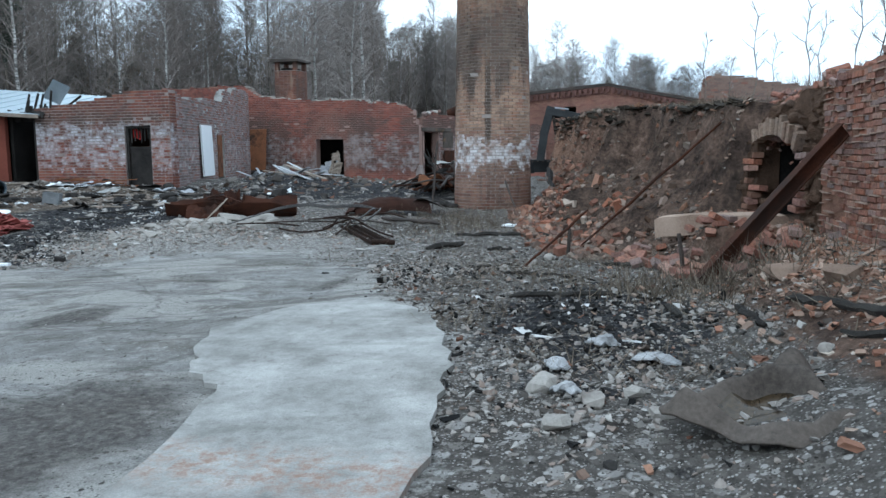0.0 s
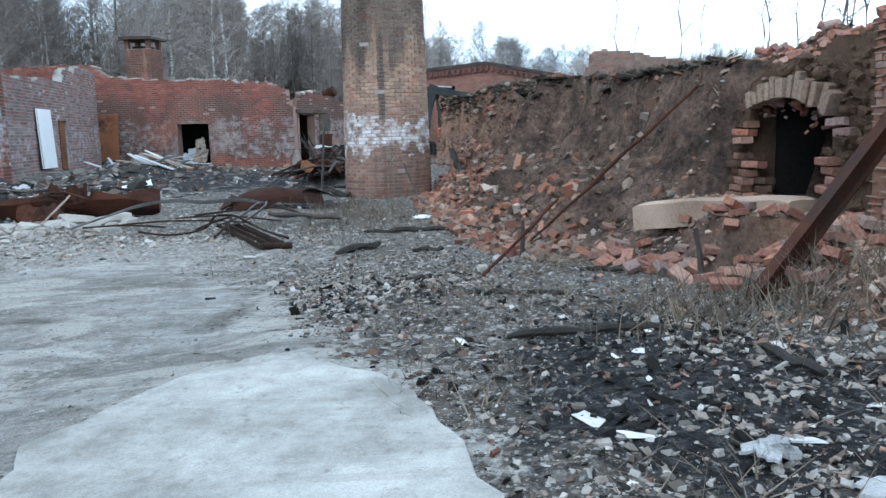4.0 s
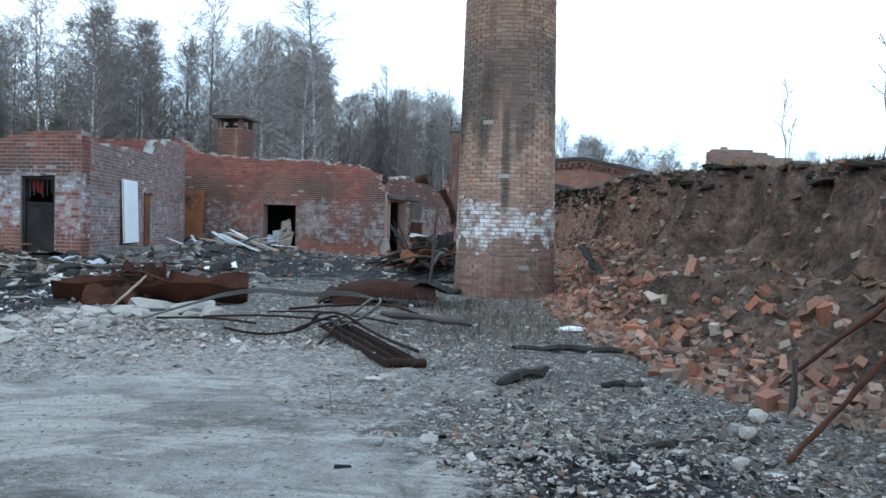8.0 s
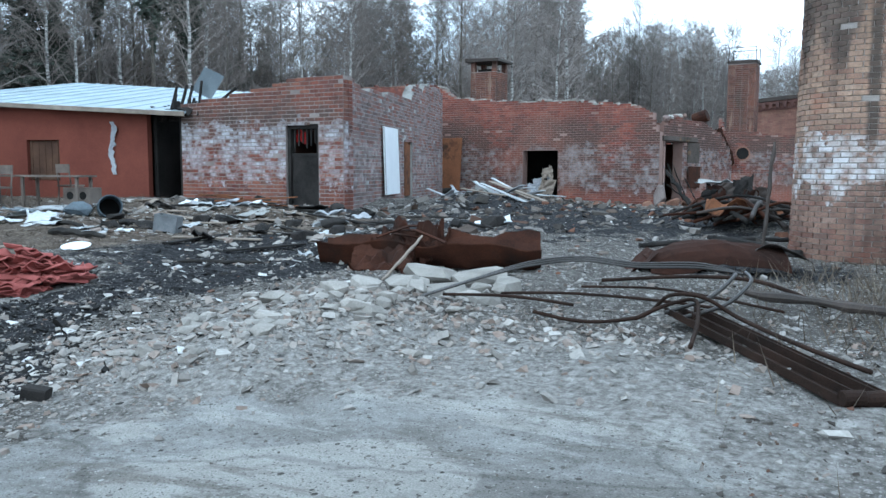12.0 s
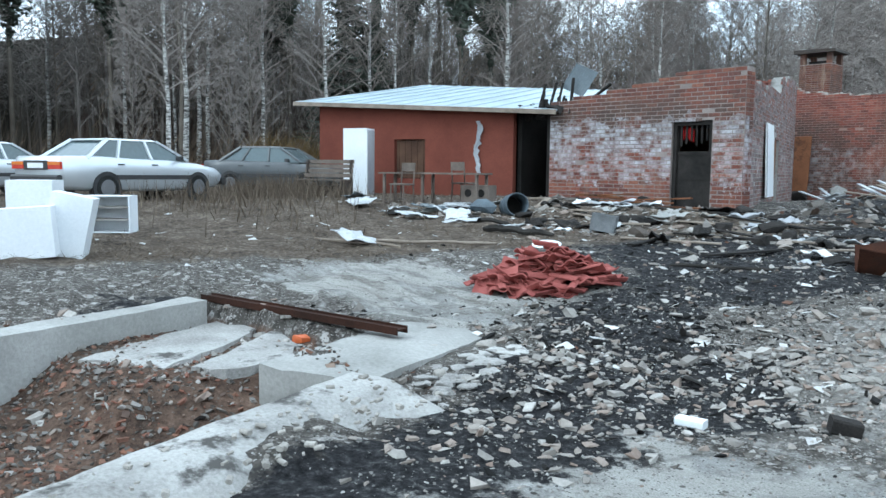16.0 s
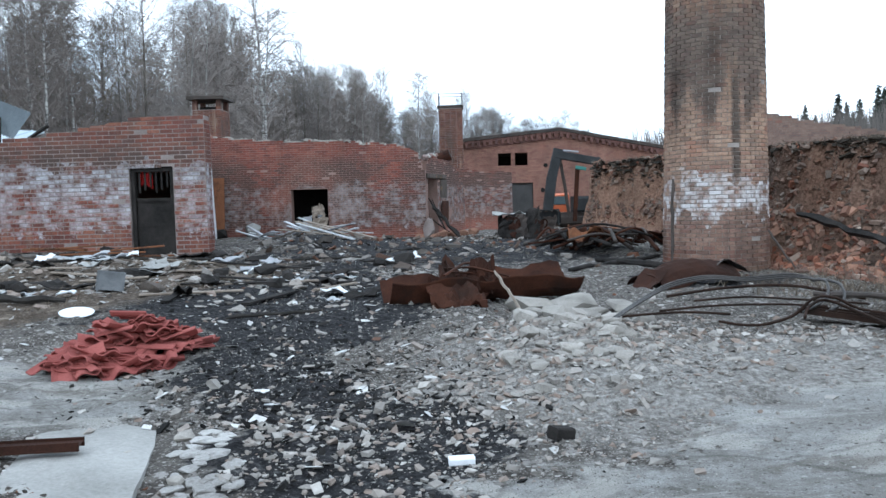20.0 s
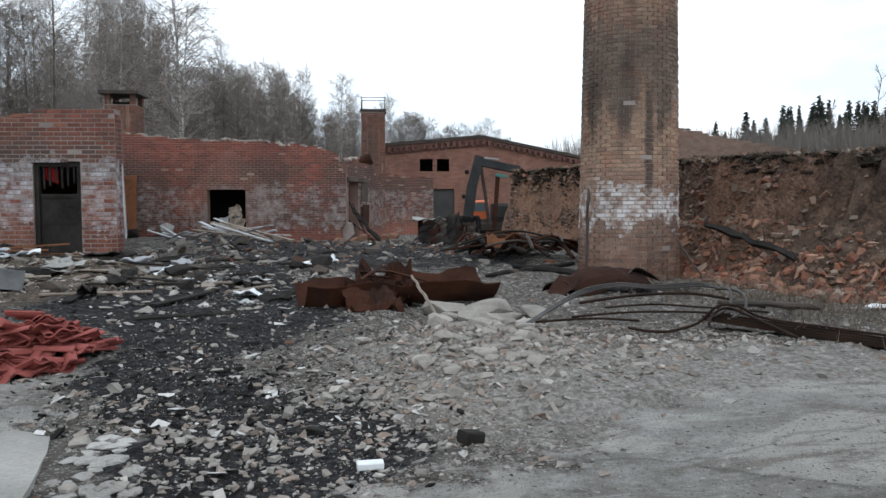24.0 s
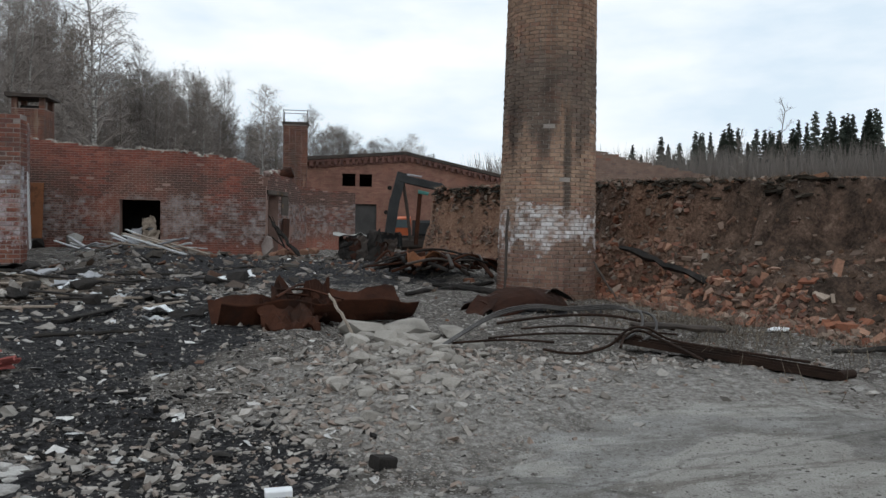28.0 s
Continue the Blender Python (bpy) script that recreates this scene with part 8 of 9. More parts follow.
cabinet("white kitchen cabinet with open shelves standing in dry grass", pose(-16.75, -10.6, 0.1, 0, 0, 50), 0.75, 0.45, 0.62, 2, False)
cabinet("white closed kitchen cabinet tipped in the grass", pose(-13.75, -12.75, 0.04, 0, -4, 62), 0.7, 0.5, 0.62)
cabinet("white tall cabinet leaning over the others", pose(-13.85, -12.2, 0.05, 0, 12, 60), 0.5, 0.45, 0.85)
cabinet("white small cabinet stacked behind the others", pose(-15.1, -12.2, 0.05, 0, 0, 55), 0.6, 0.5, 0.95)

# ---- heap before the house ----
bar = thing("burnt_barrel", "burnt blue-grey barrel lying on its side in the debris", "barrel", pose(-14.3, -2.6, ground_z(-14.3, -2.6) + 0.2, 0, 82, -36))
bar.scale = (0.82, 0.82, 0.82)
mat_blue = surface("burnt_blue_steel", (0.018, 0.023, 0.028), (0.11, 0.145, 0.175), 4, 0.55, metal=0.2)
part("drum", Shape().disc_stack(Matrix(), [(0.29, -0.42), (0.3, -0.41), (0.3, -0.14), (0.315, -0.12), (0.3, -0.1), (0.3, 0.14), (0.315, 0.16), (0.3, 0.18), (0.3, 0.42), (0.27, 0.42), (0.26, -0.3)], 22, False), mat_blue, bar, smooth=True)
part("sooty_inside", Shape().disc_stack(Matrix(), [(0.262, -0.32), (0.262, -0.3)], 22), mat_soot_and_shade, bar)
lump("burnt_machine", "melted grey machine casing beside the barrel", "scrap metal", -14.9, -2.9, 0.7, 0.5, 0.42, mat_blue, 14)
pl = part("white_plate", Shape().disc_stack(Matrix(), [(0.12, 0.0), (0.21, 0.02), (0.22, 0.035), (0.2, 0.03), (0.1, 0.015)], 20), mat_white, smooth=True)
pl.matrix_basis = pose(-10.5, -6.25, ground_z(-10.5, -6.25) + 0.03, 10, 6, 0)
tagged(pl, "round white enamel lid lying on the ground", "lid")
mat_crate = surface("grimy_grey_plastic", (0.05, 0.053, 0.056), (0.23, 0.24, 0.25), 9, 0.75)
cr = thing("plastic_crate", "cracked grey plastic crate standing in the ashes", "crate", pose(-11.15, -3.9, ground_z(-11.15, -3.9), 0, 9, 25))
cr.scale = (0.75, 0.75, 0.85)
part("front", Shape().box(-0.28, 0.28, -0.2, -0.18, 0.06, 0.4), mat_crate, cr)
part("side", Shape().box(-0.28, -0.26, -0.18, 0.2, 0.06, 0.4), mat_crate, cr)
part("side", Shape().box(0.26, 0.28, -0.18, 0.2, 0.06, 0.4), mat_crate, cr)
part("back", Shape().box(-0.26, 0.26, 0.18, 0.2, 0.06, 0.4), mat_crate, cr)
for x in (-0.26, 0.22):
    part("leg", Shape().box(x, x + 0.04, -0.2, -0.16, -0.04, 0.06), mat_crate, cr)
lump("brown_sack", "scorched brown sack beside the crate", "sack", -10.55, -3.7, 0.6, 0.4, 0.28, mat_felt, 17)

# heap of red roof tiles
tile_me = sheet(lambda u, v: (-0.2 + 0.4 * u, -0.12 + 0.24 * v, 0.03 * math.sin(2 * math.pi * v) + 0.012 * u), 2, 8, 0.014).mesh("roof_tile", mat_tile)
rng = random.Random(21)
for i in range(120):
    r = rng.random() ** 0.6
    a = rng.uniform(0, 6.28)
    x, y = -9.0 + 0.62 * r * math.cos(a) + 0.3 * r * math.sin(a), -8.2 + 0.62 * r * math.sin(a)
    z = ground_z(x, y) + max(0, 0.42 * (1 - r) * (0.6 + 0.5 * math.sin(3 * a))) + rng.uniform(0.02, 0.08)
    ob = new("roof_tile", tile_me)
    ob.matrix_basis = pose(x, y, z, rng.uniform(-28, 28), rng.uniform(-28, 28), rng.uniform(0, 360))
    tagged(ob, "red clay roof tile in a tumbled heap", "roof tile", "heap of red roof tiles")

# boards heaped before the main wall
rng = random.Random(33)
for i in range(30):
    x, y = -10.8 + rng.uniform(-1.5, 1.6), 9.2 + rng.uniform(-1.6, 1.6)
    m = pose(x, y, ground_z(x, y) + rng.uniform(0.06, 0.3), 0, rng.uniform(-16, 20), rng.uniform(-50, 10) - 10)
    ob = part("board", Shape().chamfer(m, rng.uniform(1.2, 2.6), rng.uniform(0.1, 0.24), 0.03, 0.005), mat_dirty_white if i % 3 == 0 else (mat_plaster if i % 3 == 1 else mat_wood))
    tagged(ob, "pale painted board in a tumbled heap", "board", "heap of boards")
for i in range(7):
    x, y = -14.9 + 0.32 * i, 0.95 + rng.uniform(-0.25, 0.25)
    m = pose(x + 0.3, y - 0.2, ground_z(x, y) + 0.08 + 0.05 * (i % 3), 0, rng.uniform(-4, 4), rng.uniform(-8, 14))
    ob = part("red_board", Shape().chamfer(m, rng.uniform(1.1, 1.8), 0.14, 0.035, 0.005), mat_plywood)
    tagged(ob, "reddish plank stacked before the house wall", "board", "stacked red planks")
ob = part("leaning_board", Shape().chamfer(pose(-15.75, 15.55, 1.55, 84, 0, 0), 0.95, 2.2, 0.03, 0.005), mat_plywood)
tagged(ob, "orange-brown board leaning on the ruined wall", "board")
lump("black_tank", "soot-black crushed tank below the leaning board", "tank", -15.3, 14.6, 1.2, 0.7, 0.6, mat_char, 9)
lump("grey_stone", "grey boulder before the ruined wall", "boulder", -14.0, 14.8, 0.9, 0.7, 0.8, mat_concrete, 10)
lump("window_debris", "dark burnt rubbish filling the window opening", "debris", -11.75, 16.3, 1.2, 0.7, 1.1, mat_char, 11, 0.0)
for i, (x, z, w_, h_, yaw) in enumerate(((-11.75, 0.75, 0.8, 0.5, 15), (-11.5, 1.1, 0.6, 0.45, -20), (-11.95, 0.5, 0.7, 0.4, 30), (-11.45, 0.55, 0.6, 0.6, 5))):
    ob = part("window_panel", sheet(lambda u, v: (w_ * (u - 0.5), 0.16 * crease(u * 4 + i, v * 3, 8), h_ * (v - 0.5) + 0.25 * crease(u * 3, i, 4)), 8, 6, 0.025), mat_wood if i % 2 else mat_plaster)
    ob.matrix_basis = pose(x, 15.95 - 0.12 * i, z + 0.1, -20, 12 * i - 20, yaw)
    tagged(ob, "broken grey panel jammed in the window opening", "panel", "panels in the window")
for i, (x, y, mm_) in enumerate(((-16.2, -4.2, mat_dirty_white), (-15.4, -4.4, mat_dirty_white), (-15.9, -3.6, mat_blue_tin), (-17.3, -4.3, mat_dirty_white), (-17.9, -4.0, mat_blue_tin), (-14.6, -4.0, mat_dirty_white), (-13.0, -7.9, mat_dirty_white))):
    ob = part("bent_sheet", sheet(lambda u, v: (-0.35 + 0.7 * u + 0.12 * crease(v * 5, u, 3), -0.25 + 0.5 * v + 0.1 * crease(u * 5, v, 4), 0.04 + 0.09 * crease(u * 3.5, v * 3.5, 60 + i)), 12, 9, 0.008), mm_)
    ob.matrix_basis = pose(x, y, ground_z(x, y) + 0.08, rng.uniform(-12, 12), rng.uniform(-14, 14), rng.uniform(0, 360))
    tagged(ob, "bent pale metal sheet lying in the debris", "metal sheet", "bent sheets")
log("pale_pole", "long pale wooden pole lying at the edge of the grass", "pole", (-13.0, -7.8), (-11.2, -6.6), 0.03, mat_wood, 60)
log("pale_pole", "long pale wooden pole lying at the edge of the grass", "pole", (-13.6, -8.2), (-12.2, -7.6), 0.03, mat_wood, 61)
rag = part("red_rag", sheet(lambda u, v: (0.3 * u, 0.03 * math.sin(9 * u), 0.3 * v + 0.05 * math.sin(5 * u)), 8, 6, 0.01), surface("red_cloth", (0.4, 0.02, 0.02), (0.6, 0.04, 0.04), 8, 0.8))
rag.matrix_basis = pose(HX0 + 3.9, HY + 0.2, 2.0)
tagged(rag, "red rag caught in the charred door", "rag")
for i in range(4):
    u = 0.3 + 0.4 * i
    p, q = RM @ Vector((u, -rng.uniform(0.3, 0.9), rng.uniform(0.0, 0.2))), RM @ Vector((u + rng.uniform(-0.5, 0.5), 0.05, rng.uniform(0.8, 1.7)))
    log("charred_lath", "charred lath hanging in the broken doorway", "lath", tuple(p), tuple(q), 0.03, mat_char, 70 + i, 0.0, 5)

# ---- burnt clutter before the house and hanging wreckage in the broken doorway ----
rng = random.Random(52)
for i in range(26):
    x, y = rng.uniform(-14.5, -6.8), rng.uniform(-4.6, 1.3)
    mat_, lab = ((mat_char, "warped black charred panel lying in the ashes"), (mat_plaster, "broken grey panel lying in the ashes"), (mat_white, "broken white panel lying in the ashes"), (mat_char, "warped black charred panel lying in the ashes"))[i % 4]
    w_, d_ = rng.uniform(0.25, 0.75), rng.uniform(0.18, 0.5)
    ob = part("sheet_scrap", sheet(lambda u, v: (-w_ / 2 + w_ * u + 0.06 * crease(v * 3, i, 2), -d_ / 2 + d_ * v + 0.06 * crease(u * 3, i, 3), 0.03 + 0.12 * crease(u * 2.5, v * 2.5, 80 + i)), 7, 5, 0.018), mat_)
    ob.matrix_basis = pose(x, y, ground_z(x, y) + 0.05, rng.uniform(-14, 14), rng.uniform(-14, 14), rng.uniform(0, 360))
    tagged(ob, lab, "panel", "broken panels in the ashes")
for i in range(14):
    x, y = rng.uniform(-14.0, -6.5), rng.uniform(-4.0, 1.0)
    lump("charred_lump", "lumpy heap of charred rubbish in the ashes", "charred debris", x, y, rng.uniform(0.3, 0.8), rng.uniform(0.25, 0.6), rng.uniform(0.12, 0.34), mat_char, 130 + i, 0.3, group="charred lumps")
for i in range(10):
    x, y = rng.uniform(-13.0, -3.0), rng.uniform(-3.0, 7.0)
    a = rng.uniform(0, 6.28)
    ln = rng.uniform(0.5, 1.5)
    log("charred_lath", "thin charred lath lying in the ashes", "lath", (x, y), (x + ln * math.cos(a), y + ln * math.sin(a)), 0.035, mat_char, 160 + i, 0.04, 5)
sl = part("hanging_sheet", sheet(lambda u, v: (0.1 + 0.42 * u + 0.75 * v + 0.08 * crease(v * 4, u, 5), 0.1 * math.sin(5 * u) - 0.25 * v, 1.45 - 1.9 * v + 0.2 * u + 0.12 * crease(u * 3, v * 3, 5)), 6, 14, 0.04), mat_old_rust)
sl.matrix_basis = pose(-7.65, 28.66, 1.95, 0, 0, 4)
tagged(sl, "dark bent rusty plate hanging before the brick wall behind the ruin", "metal sheet")
log("fallen_lintel_beam", "charred beam slanting down before the broken wall end", "beam", (-6.9, 16.0, 1.3), (-5.75, 15.2, 0.0), 0.09, mat_char, 171, 0.0, 5)
part("jamb_rubble", rock(172, 0.5, 0.55, 1.1), None).data.materials.append(mat_mortar)
jamb = bpy.data.objects["jamb_rubble"]
jamb.matrix_basis = pose(-7.02, 15.72, 0.35, 0, 4, 20)
tagged(jamb, "pale crumbled mortar pier at the broken wall end", "masonry")
for i, (x, y, a, h_) in enumerate(((-7.4, 15.4, 0.5, 0.35), (-6.5, 15.6, 0.6, 0.4), (-6.8, 15.2, 0.5, 0.3), (-6.1, 16.0, 0.6, 0.4), (-5.6, 16.8, 0.5, 0.35), (-5.2, 17.8, 0.6, 0.4))):
    lump("brick_debris", "tumbled brick debris at the broken doorway", "brick debris", x, y, a, a * 0.8, h_, mat_kiln_core, 180 + i, 0.2, group="brick debris at the doorway")
for i in range(5):
    u = 0.5 + 0.33 * i
    ob = part("top_rubble", rock(190 + i, 0.42, 0.36, 0.26), None)
    ob.data.materials.append(mat_concrete_pale if i % 2 else mat_brick_kiln)
    ob.matrix_basis = RM @ pose(u, 0.18, 3.3 + 0.04 * i, 0, 8 * i - 14, 30 * i)
    tagged(ob, "pale chunk of rubble lying on the broken wall top", "rubble chunk", "rubble on the wall top")

# lintel and rusty hatch beside the broken doorway, loose bits on the ledge
lt = part("door_lintel", Shape().chamfer(pose(1.3, 0.0, 2.53), 2.9, 0.16, 0.18, 0.015), mat_felt)
lt.matrix_basis = RM
tagged(lt, "grey concrete lintel over the broken doorway", "lintel", kind="structure")
ht = part("rusty_hatch", sheet(lambda u, v: (1.95 + 1.1 * u, -0.06 - 0.02 * v, 0.65 + 0.83 * v + 0.01 * crease(u * 4, v * 4, 3)), 6, 6, 0.02), mat_rust)
ht.matrix_basis = RM
tagged(ht, "rust-brown iron hatch in the ruined wall", "hatch")
ht = part("sooty_recess", Shape().box(1.95, 3.0, -0.03, -0.02, 1.62, 2.42), mat_felt)
ht.matrix_basis = RM
tagged(ht, "thin dark brown panel for the shallow recess under the lintel", "wall", kind="structure")
rl = part("rust_drum", Shape().disc_stack(Matrix(), [(0.2, -0.3), (0.26, -0.28), (0.26, 0.28), (0.2, 0.3)], 14), mat_rust)
rl.matrix_basis = RM @ pose(3.5, 0.2, 3.48, 70, 20, 0)
tagged(rl, "rusty drum lying on the broken wall top", "drum")
rng = random.Random(91)
bits = Shape()
for i in range(160):
    u, v = rng.uniform(0.1, 3.4), rng.uniform(0.05, 0.7)
    d_ = Vector((-0.2809, 0.9597, 0)) * u + Vector((0.9597, 0.2809, 0)) * v
    k = 0.008 + 0.03 * rng.random() ** 2
    bits.chamfer(pose(-6.32 + d_.x, -15.6 + d_.y, -0.15 - 0.1 * max(0, v - 0.3) + k * 0.2, rng.uniform(-20, 20), rng.uniform(-20, 20), rng.uniform(0, 360)), k * 1.5, k, k * 0.7, k * 0.2)
tagged(part("ledge_gravel", bits, mat_concrete_pale), "pale gravel lying on the concrete ledge", "rubble", kind="stuff")

rng = random.Random(97)
for i in range(16):
    a = math.radians(-60 + 9 * i + rng.uniform(-4, 4))
    x, y = -16.1 + 0.35 * math.cos(a), -3.3 + 0.35 * math.sin(a)
    m, ln = lay((x, y, ground_z(x, y) + 0.12), (x + 0.75 * math.cos(a), y + 0.75 * math.sin(a), ground_z(x, y) + 0.03 + rng.uniform(0, 0.16)))
    ob = part("pale_lath", Shape().chamfer(m, ln, 0.045, 0.012, 0.003), mat_dirty_white)
    tagged(ob, "pale thin lath fanned out in the debris", "lath", "fan of pale laths")


# broken boards and bent fibre sheets strewn before the brick house
rng = random.Random(606)
for i in range(18):
    x, y, a, ln = rng.uniform(-16.5, -7.5), rng.uniform(-4.6, -0.6), rng.uniform(-0.5, 0.5) + (1.57 if i % 5 == 0 else 0), rng.uniform(0.7, 2.2)
    if math.dist((x, y), (-13.2, -3.0)) < 0.8:
        continue
    dx, dy = 0.5 * ln * math.cos(a), 0.5 * ln * math.sin(a)
    m, ln = lay((x - dx, y - dy, ground_z(x - dx, y - dy) + 0.035), (x + dx, y + dy, ground_z(x + dx, y + dy) + 0.035 + rng.uniform(0, 0.08)))
    burnt = i % 3 == 0
    bd = part("broken_board", Shape().chamfer(m, ln, rng.uniform(0.08, 0.17), 0.03, 0.006), mat_char if burnt else mat_wood)
    tagged(bd, "charred broken board in the debris before the house" if burnt else "weathered broken board in the debris before the house", "board", "boards before the house")
for i in range(22):
    x, y = rng.uniform(-16.5, -7.0), rng.uniform(-4.8, -0.8)
    if math.dist((x, y), (-13.2, -3.0)) < 0.8:
        continue
    w, d, k = rng.uniform(0.3, 0.85), rng.uniform(0.2, 0.5), rng.uniform(0, 50)
    sh = part("fibre_sheet", sheet(lambda u, v: (w * (u - 0.5) + 0.05 * crease(v * 5, k, 3), d * (v - 0.5) + 0.05 * crease(u * 5, k, 4), 0.06 + 0.09 * crease(u * 2.5 + k, v * 2.5, 5)), 8, 6, 0.012), mat_dirty_white if i % 3 else mat_concrete)
    sh.matrix_basis = pose(x, y, ground_z(x, y) - 0.02, rng.uniform(-9, 9), rng.uniform(-9, 9), rng.uniform(0, 360))
    tagged(sh, "bent dirty white sheet lying in the debris" if i % 3 else "bent grey fibre cement sheet in the debris", "sheet scrap", "sheets before the house")


# crumbled concrete along the back of the pit block
rng = random.Random(707)
for i in range(40):
    q = rng.random()
    x, y, r = -6.98 - 0.45 * q + rng.uniform(-0.12, 0.3), -12.0 + 1.4 * q + rng.uniform(-0.15, 0.15), rng.uniform(0.1, 0.24)
    lump("broken_concrete", "chalky broken piece of concrete beside the pit block", "concrete piece", x, y, r, r * rng.uniform(0.6, 0.9), r * 0.26, mat_ledge, 300 + i, 0.42, rng.uniform(0, 360), "broken concrete beside the pit")

# ---- uncountable rubble, bricks and dry grass ----
CORNERS = np.array([(-1, -1, -1), (1, -1, -1), (1, 1, -1), (-1, 1, -1), (-1, -1, 1), (1, -1, 1), (1, 1, 1), (-1, 1, 1)]) * 0.5
FACES = np.array(BOX_F)
GOLD = 1.618
ICO = np.array([(-1, GOLD, 0), (1, GOLD, 0), (-1, -GOLD, 0), (1, -GOLD, 0), (0, -1, GOLD), (0, 1, GOLD), (0, -1, -GOLD), (0, 1, -GOLD), (GOLD, 0, -1), (GOLD, 0, 1), (-GOLD, 0, -1), (-GOLD, 0, 1)]) * 0.31
ICO_F = np.array([(0, 11, 5), (0, 5, 1), (0, 1, 7), (0, 7, 10), (0, 10, 11), (1, 5, 9), (5, 11, 4), (11, 10, 2), (10, 7, 6), (7, 1, 8), (3, 9, 4), (3, 4, 2), (3, 2, 6), (3, 6, 8), (3, 8, 9), (4, 9, 5), (2, 4, 11), (6, 2, 10), (8, 6, 7), (9, 8, 1)])


WEDGE = np.array([(-0.5, -0.42, -0.4), (0.45, -0.5, -0.5), (0.1, 0.52, -0.45), (-0.42, -0.35, 0.32), (0.4, -0.3, 0.5), (0.05, 0.42, 0.2)])
WEDGE_F = [(0, 2, 1), (3, 4, 5), (0, 1, 4, 3), (1, 2, 5, 4), (2, 0, 3, 5)]


def chips(name, label, material, xy, size, flat, gen, jitter=0.3, tilt=25.0, sink=0.3, long=1.4, stony=False, skew=3.0):
    """Broken pieces scattered on the ground: size (low, high), flat: height over width; stony: lumps, slabs and wedges mixed."""
    n = len(xy)
    s = size[0] + (size[1] - size[0]) * gen.random(n) ** skew
    dims = np.stack([s * (0.7 + (long - 0.7) * gen.random(n)), s * (0.45 + 0.65 * gen.random(n)), s * flat * (0.4 + 1.0 * gen.random(n))], 1)
    a = gen.random(n) * 2 * np.pi
    tx, ty = np.radians(tilt) * gen.standard_normal(n), np.radians(tilt) * gen.standard_normal(n)
    z = height(xy[:, 0], xy[:, 1]) + dims[:, 2] * (0.5 - sink)
    place = np.stack([xy[:, 0], xy[:, 1], z], 1)
    def rot(v, c, s_, i, j):
        w = v.copy()
        w[:, :, i], w[:, :, j] = c[:, None] * v[:, :, i] - s_[:, None] * v[:, :, j], s_[:, None] * v[:, :, i] + c[:, None] * v[:, :, j]
        return w
    verts, polys, kind = [], [], gen.integers(0, 4, n) if stony else np.full(n, 1)
    for pick, base, faces, jit in (((0,), ICO, ICO_F.tolist(), jitter), ((1,), CORNERS, FACES.tolist(), jitter * 0.8), ((2, 3), WEDGE, WEDGE_F, jitter * 0.6)):
        sel = np.isin(kind, pick)
        k = int(sel.sum())
        if not k:
            continue
        v = base[None] * dims[sel][:, None, :] * (1 + jit * (gen.random((k, len(base), 3)) * 2 - 1))
        v = rot(v, np.cos(tx[sel]), np.sin(tx[sel]), 1, 2)
        v = rot(v, np.cos(ty[sel]), np.sin(ty[sel]), 0, 2)
        v = rot(v, np.cos(a[sel]), np.sin(a[sel]), 0, 1) + place[sel][:, None, :]
        at = sum(len(q) for q in verts)
        verts.append(v.reshape(-1, 3))
        polys += [[c + at + len(base) * q for c in f] for q in range(k) for f in faces]
    me = bpy.data.meshes.new(name)
    me.from_pydata(np.concatenate(verts).tolist(), [], polys)
    me.materials.append(material)
    return tagged(new(name, me), label, "rubble", kind="stuff")


def shades(name, cols, rough=0.9, fine=25.0):
    """One colour a piece."""
    m, nt, b = nodes_of(name)
    r = nt.nodes.new("ShaderNodeNewGeometry").outputs["Random Per Island"]
    col = ramp_of(nt, r, [(i / (len(cols) - 1), c) for i, c in enumerate(cols)])
    g = noise_of(nt, fine, 4, 0.7)
    col = mix_of(nt, 0.7, col, ramp_of(nt, g, [(0.3, (0.55, 0.54, 0.53)), (0.7, (1, 1, 1))]), "MULTIPLY")
    nt.links.new(col, b.inputs["Base Color"])
    b.inputs["Roughness"].default_value = rough
    b.inputs["Specular IOR Level"].default_value = 0.12
    bump_of(nt, b, g, 0.5, 0.01)
    return m


mat_pale_bits = shades("pale_rubble", [(0.24, 0.225, 0.205), (0.38, 0.36, 0.335), (0.19, 0.172, 0.155), (0.48, 0.46, 0.43), (0.3, 0.265, 0.235), (0.27, 0.21, 0.175), (0.35, 0.33, 0.305)])
mat_mixed_bits = shades("mixed_rubble", [(0.06, 0.053, 0.047), (0.15, 0.135, 0.12), (0.035, 0.031, 0.029), (0.23, 0.21, 0.19), (0.1, 0.07, 0.053), (0.34, 0.32, 0.3), (0.08, 0.07, 0.062), (0.2, 0.1, 0.066)])
mat_brick_bits = shades("broken_brick", [(0.18, 0.082, 0.058), (0.25, 0.125, 0.09), (0.13, 0.066, 0.05), (0.3, 0.175, 0.125), (0.21, 0.09, 0.062), (0.27, 0.21, 0.17), (0.16, 0.1, 0.08), (0.11, 0.08, 0.066)])
mat_ash_bits = shades("charred_bits", [(0.008, 0.008, 0.008), (0.022, 0.021, 0.02), (0.012, 0.012, 0.012), (0.045, 0.042, 0.04), (0.008, 0.008, 0.008)])
mat_white_bits = shades("white_shards", [(0.52, 0.52, 0.51), (0.7, 0.7, 0.69), (0.42, 0.4, 0.38), (0.62, 0.63, 0.64)])


def cloud(gen, n, cx, cy, sx, sy):
    return np.stack([gen.normal(cx, sx, n), gen.normal(cy, sy, n)], 1)


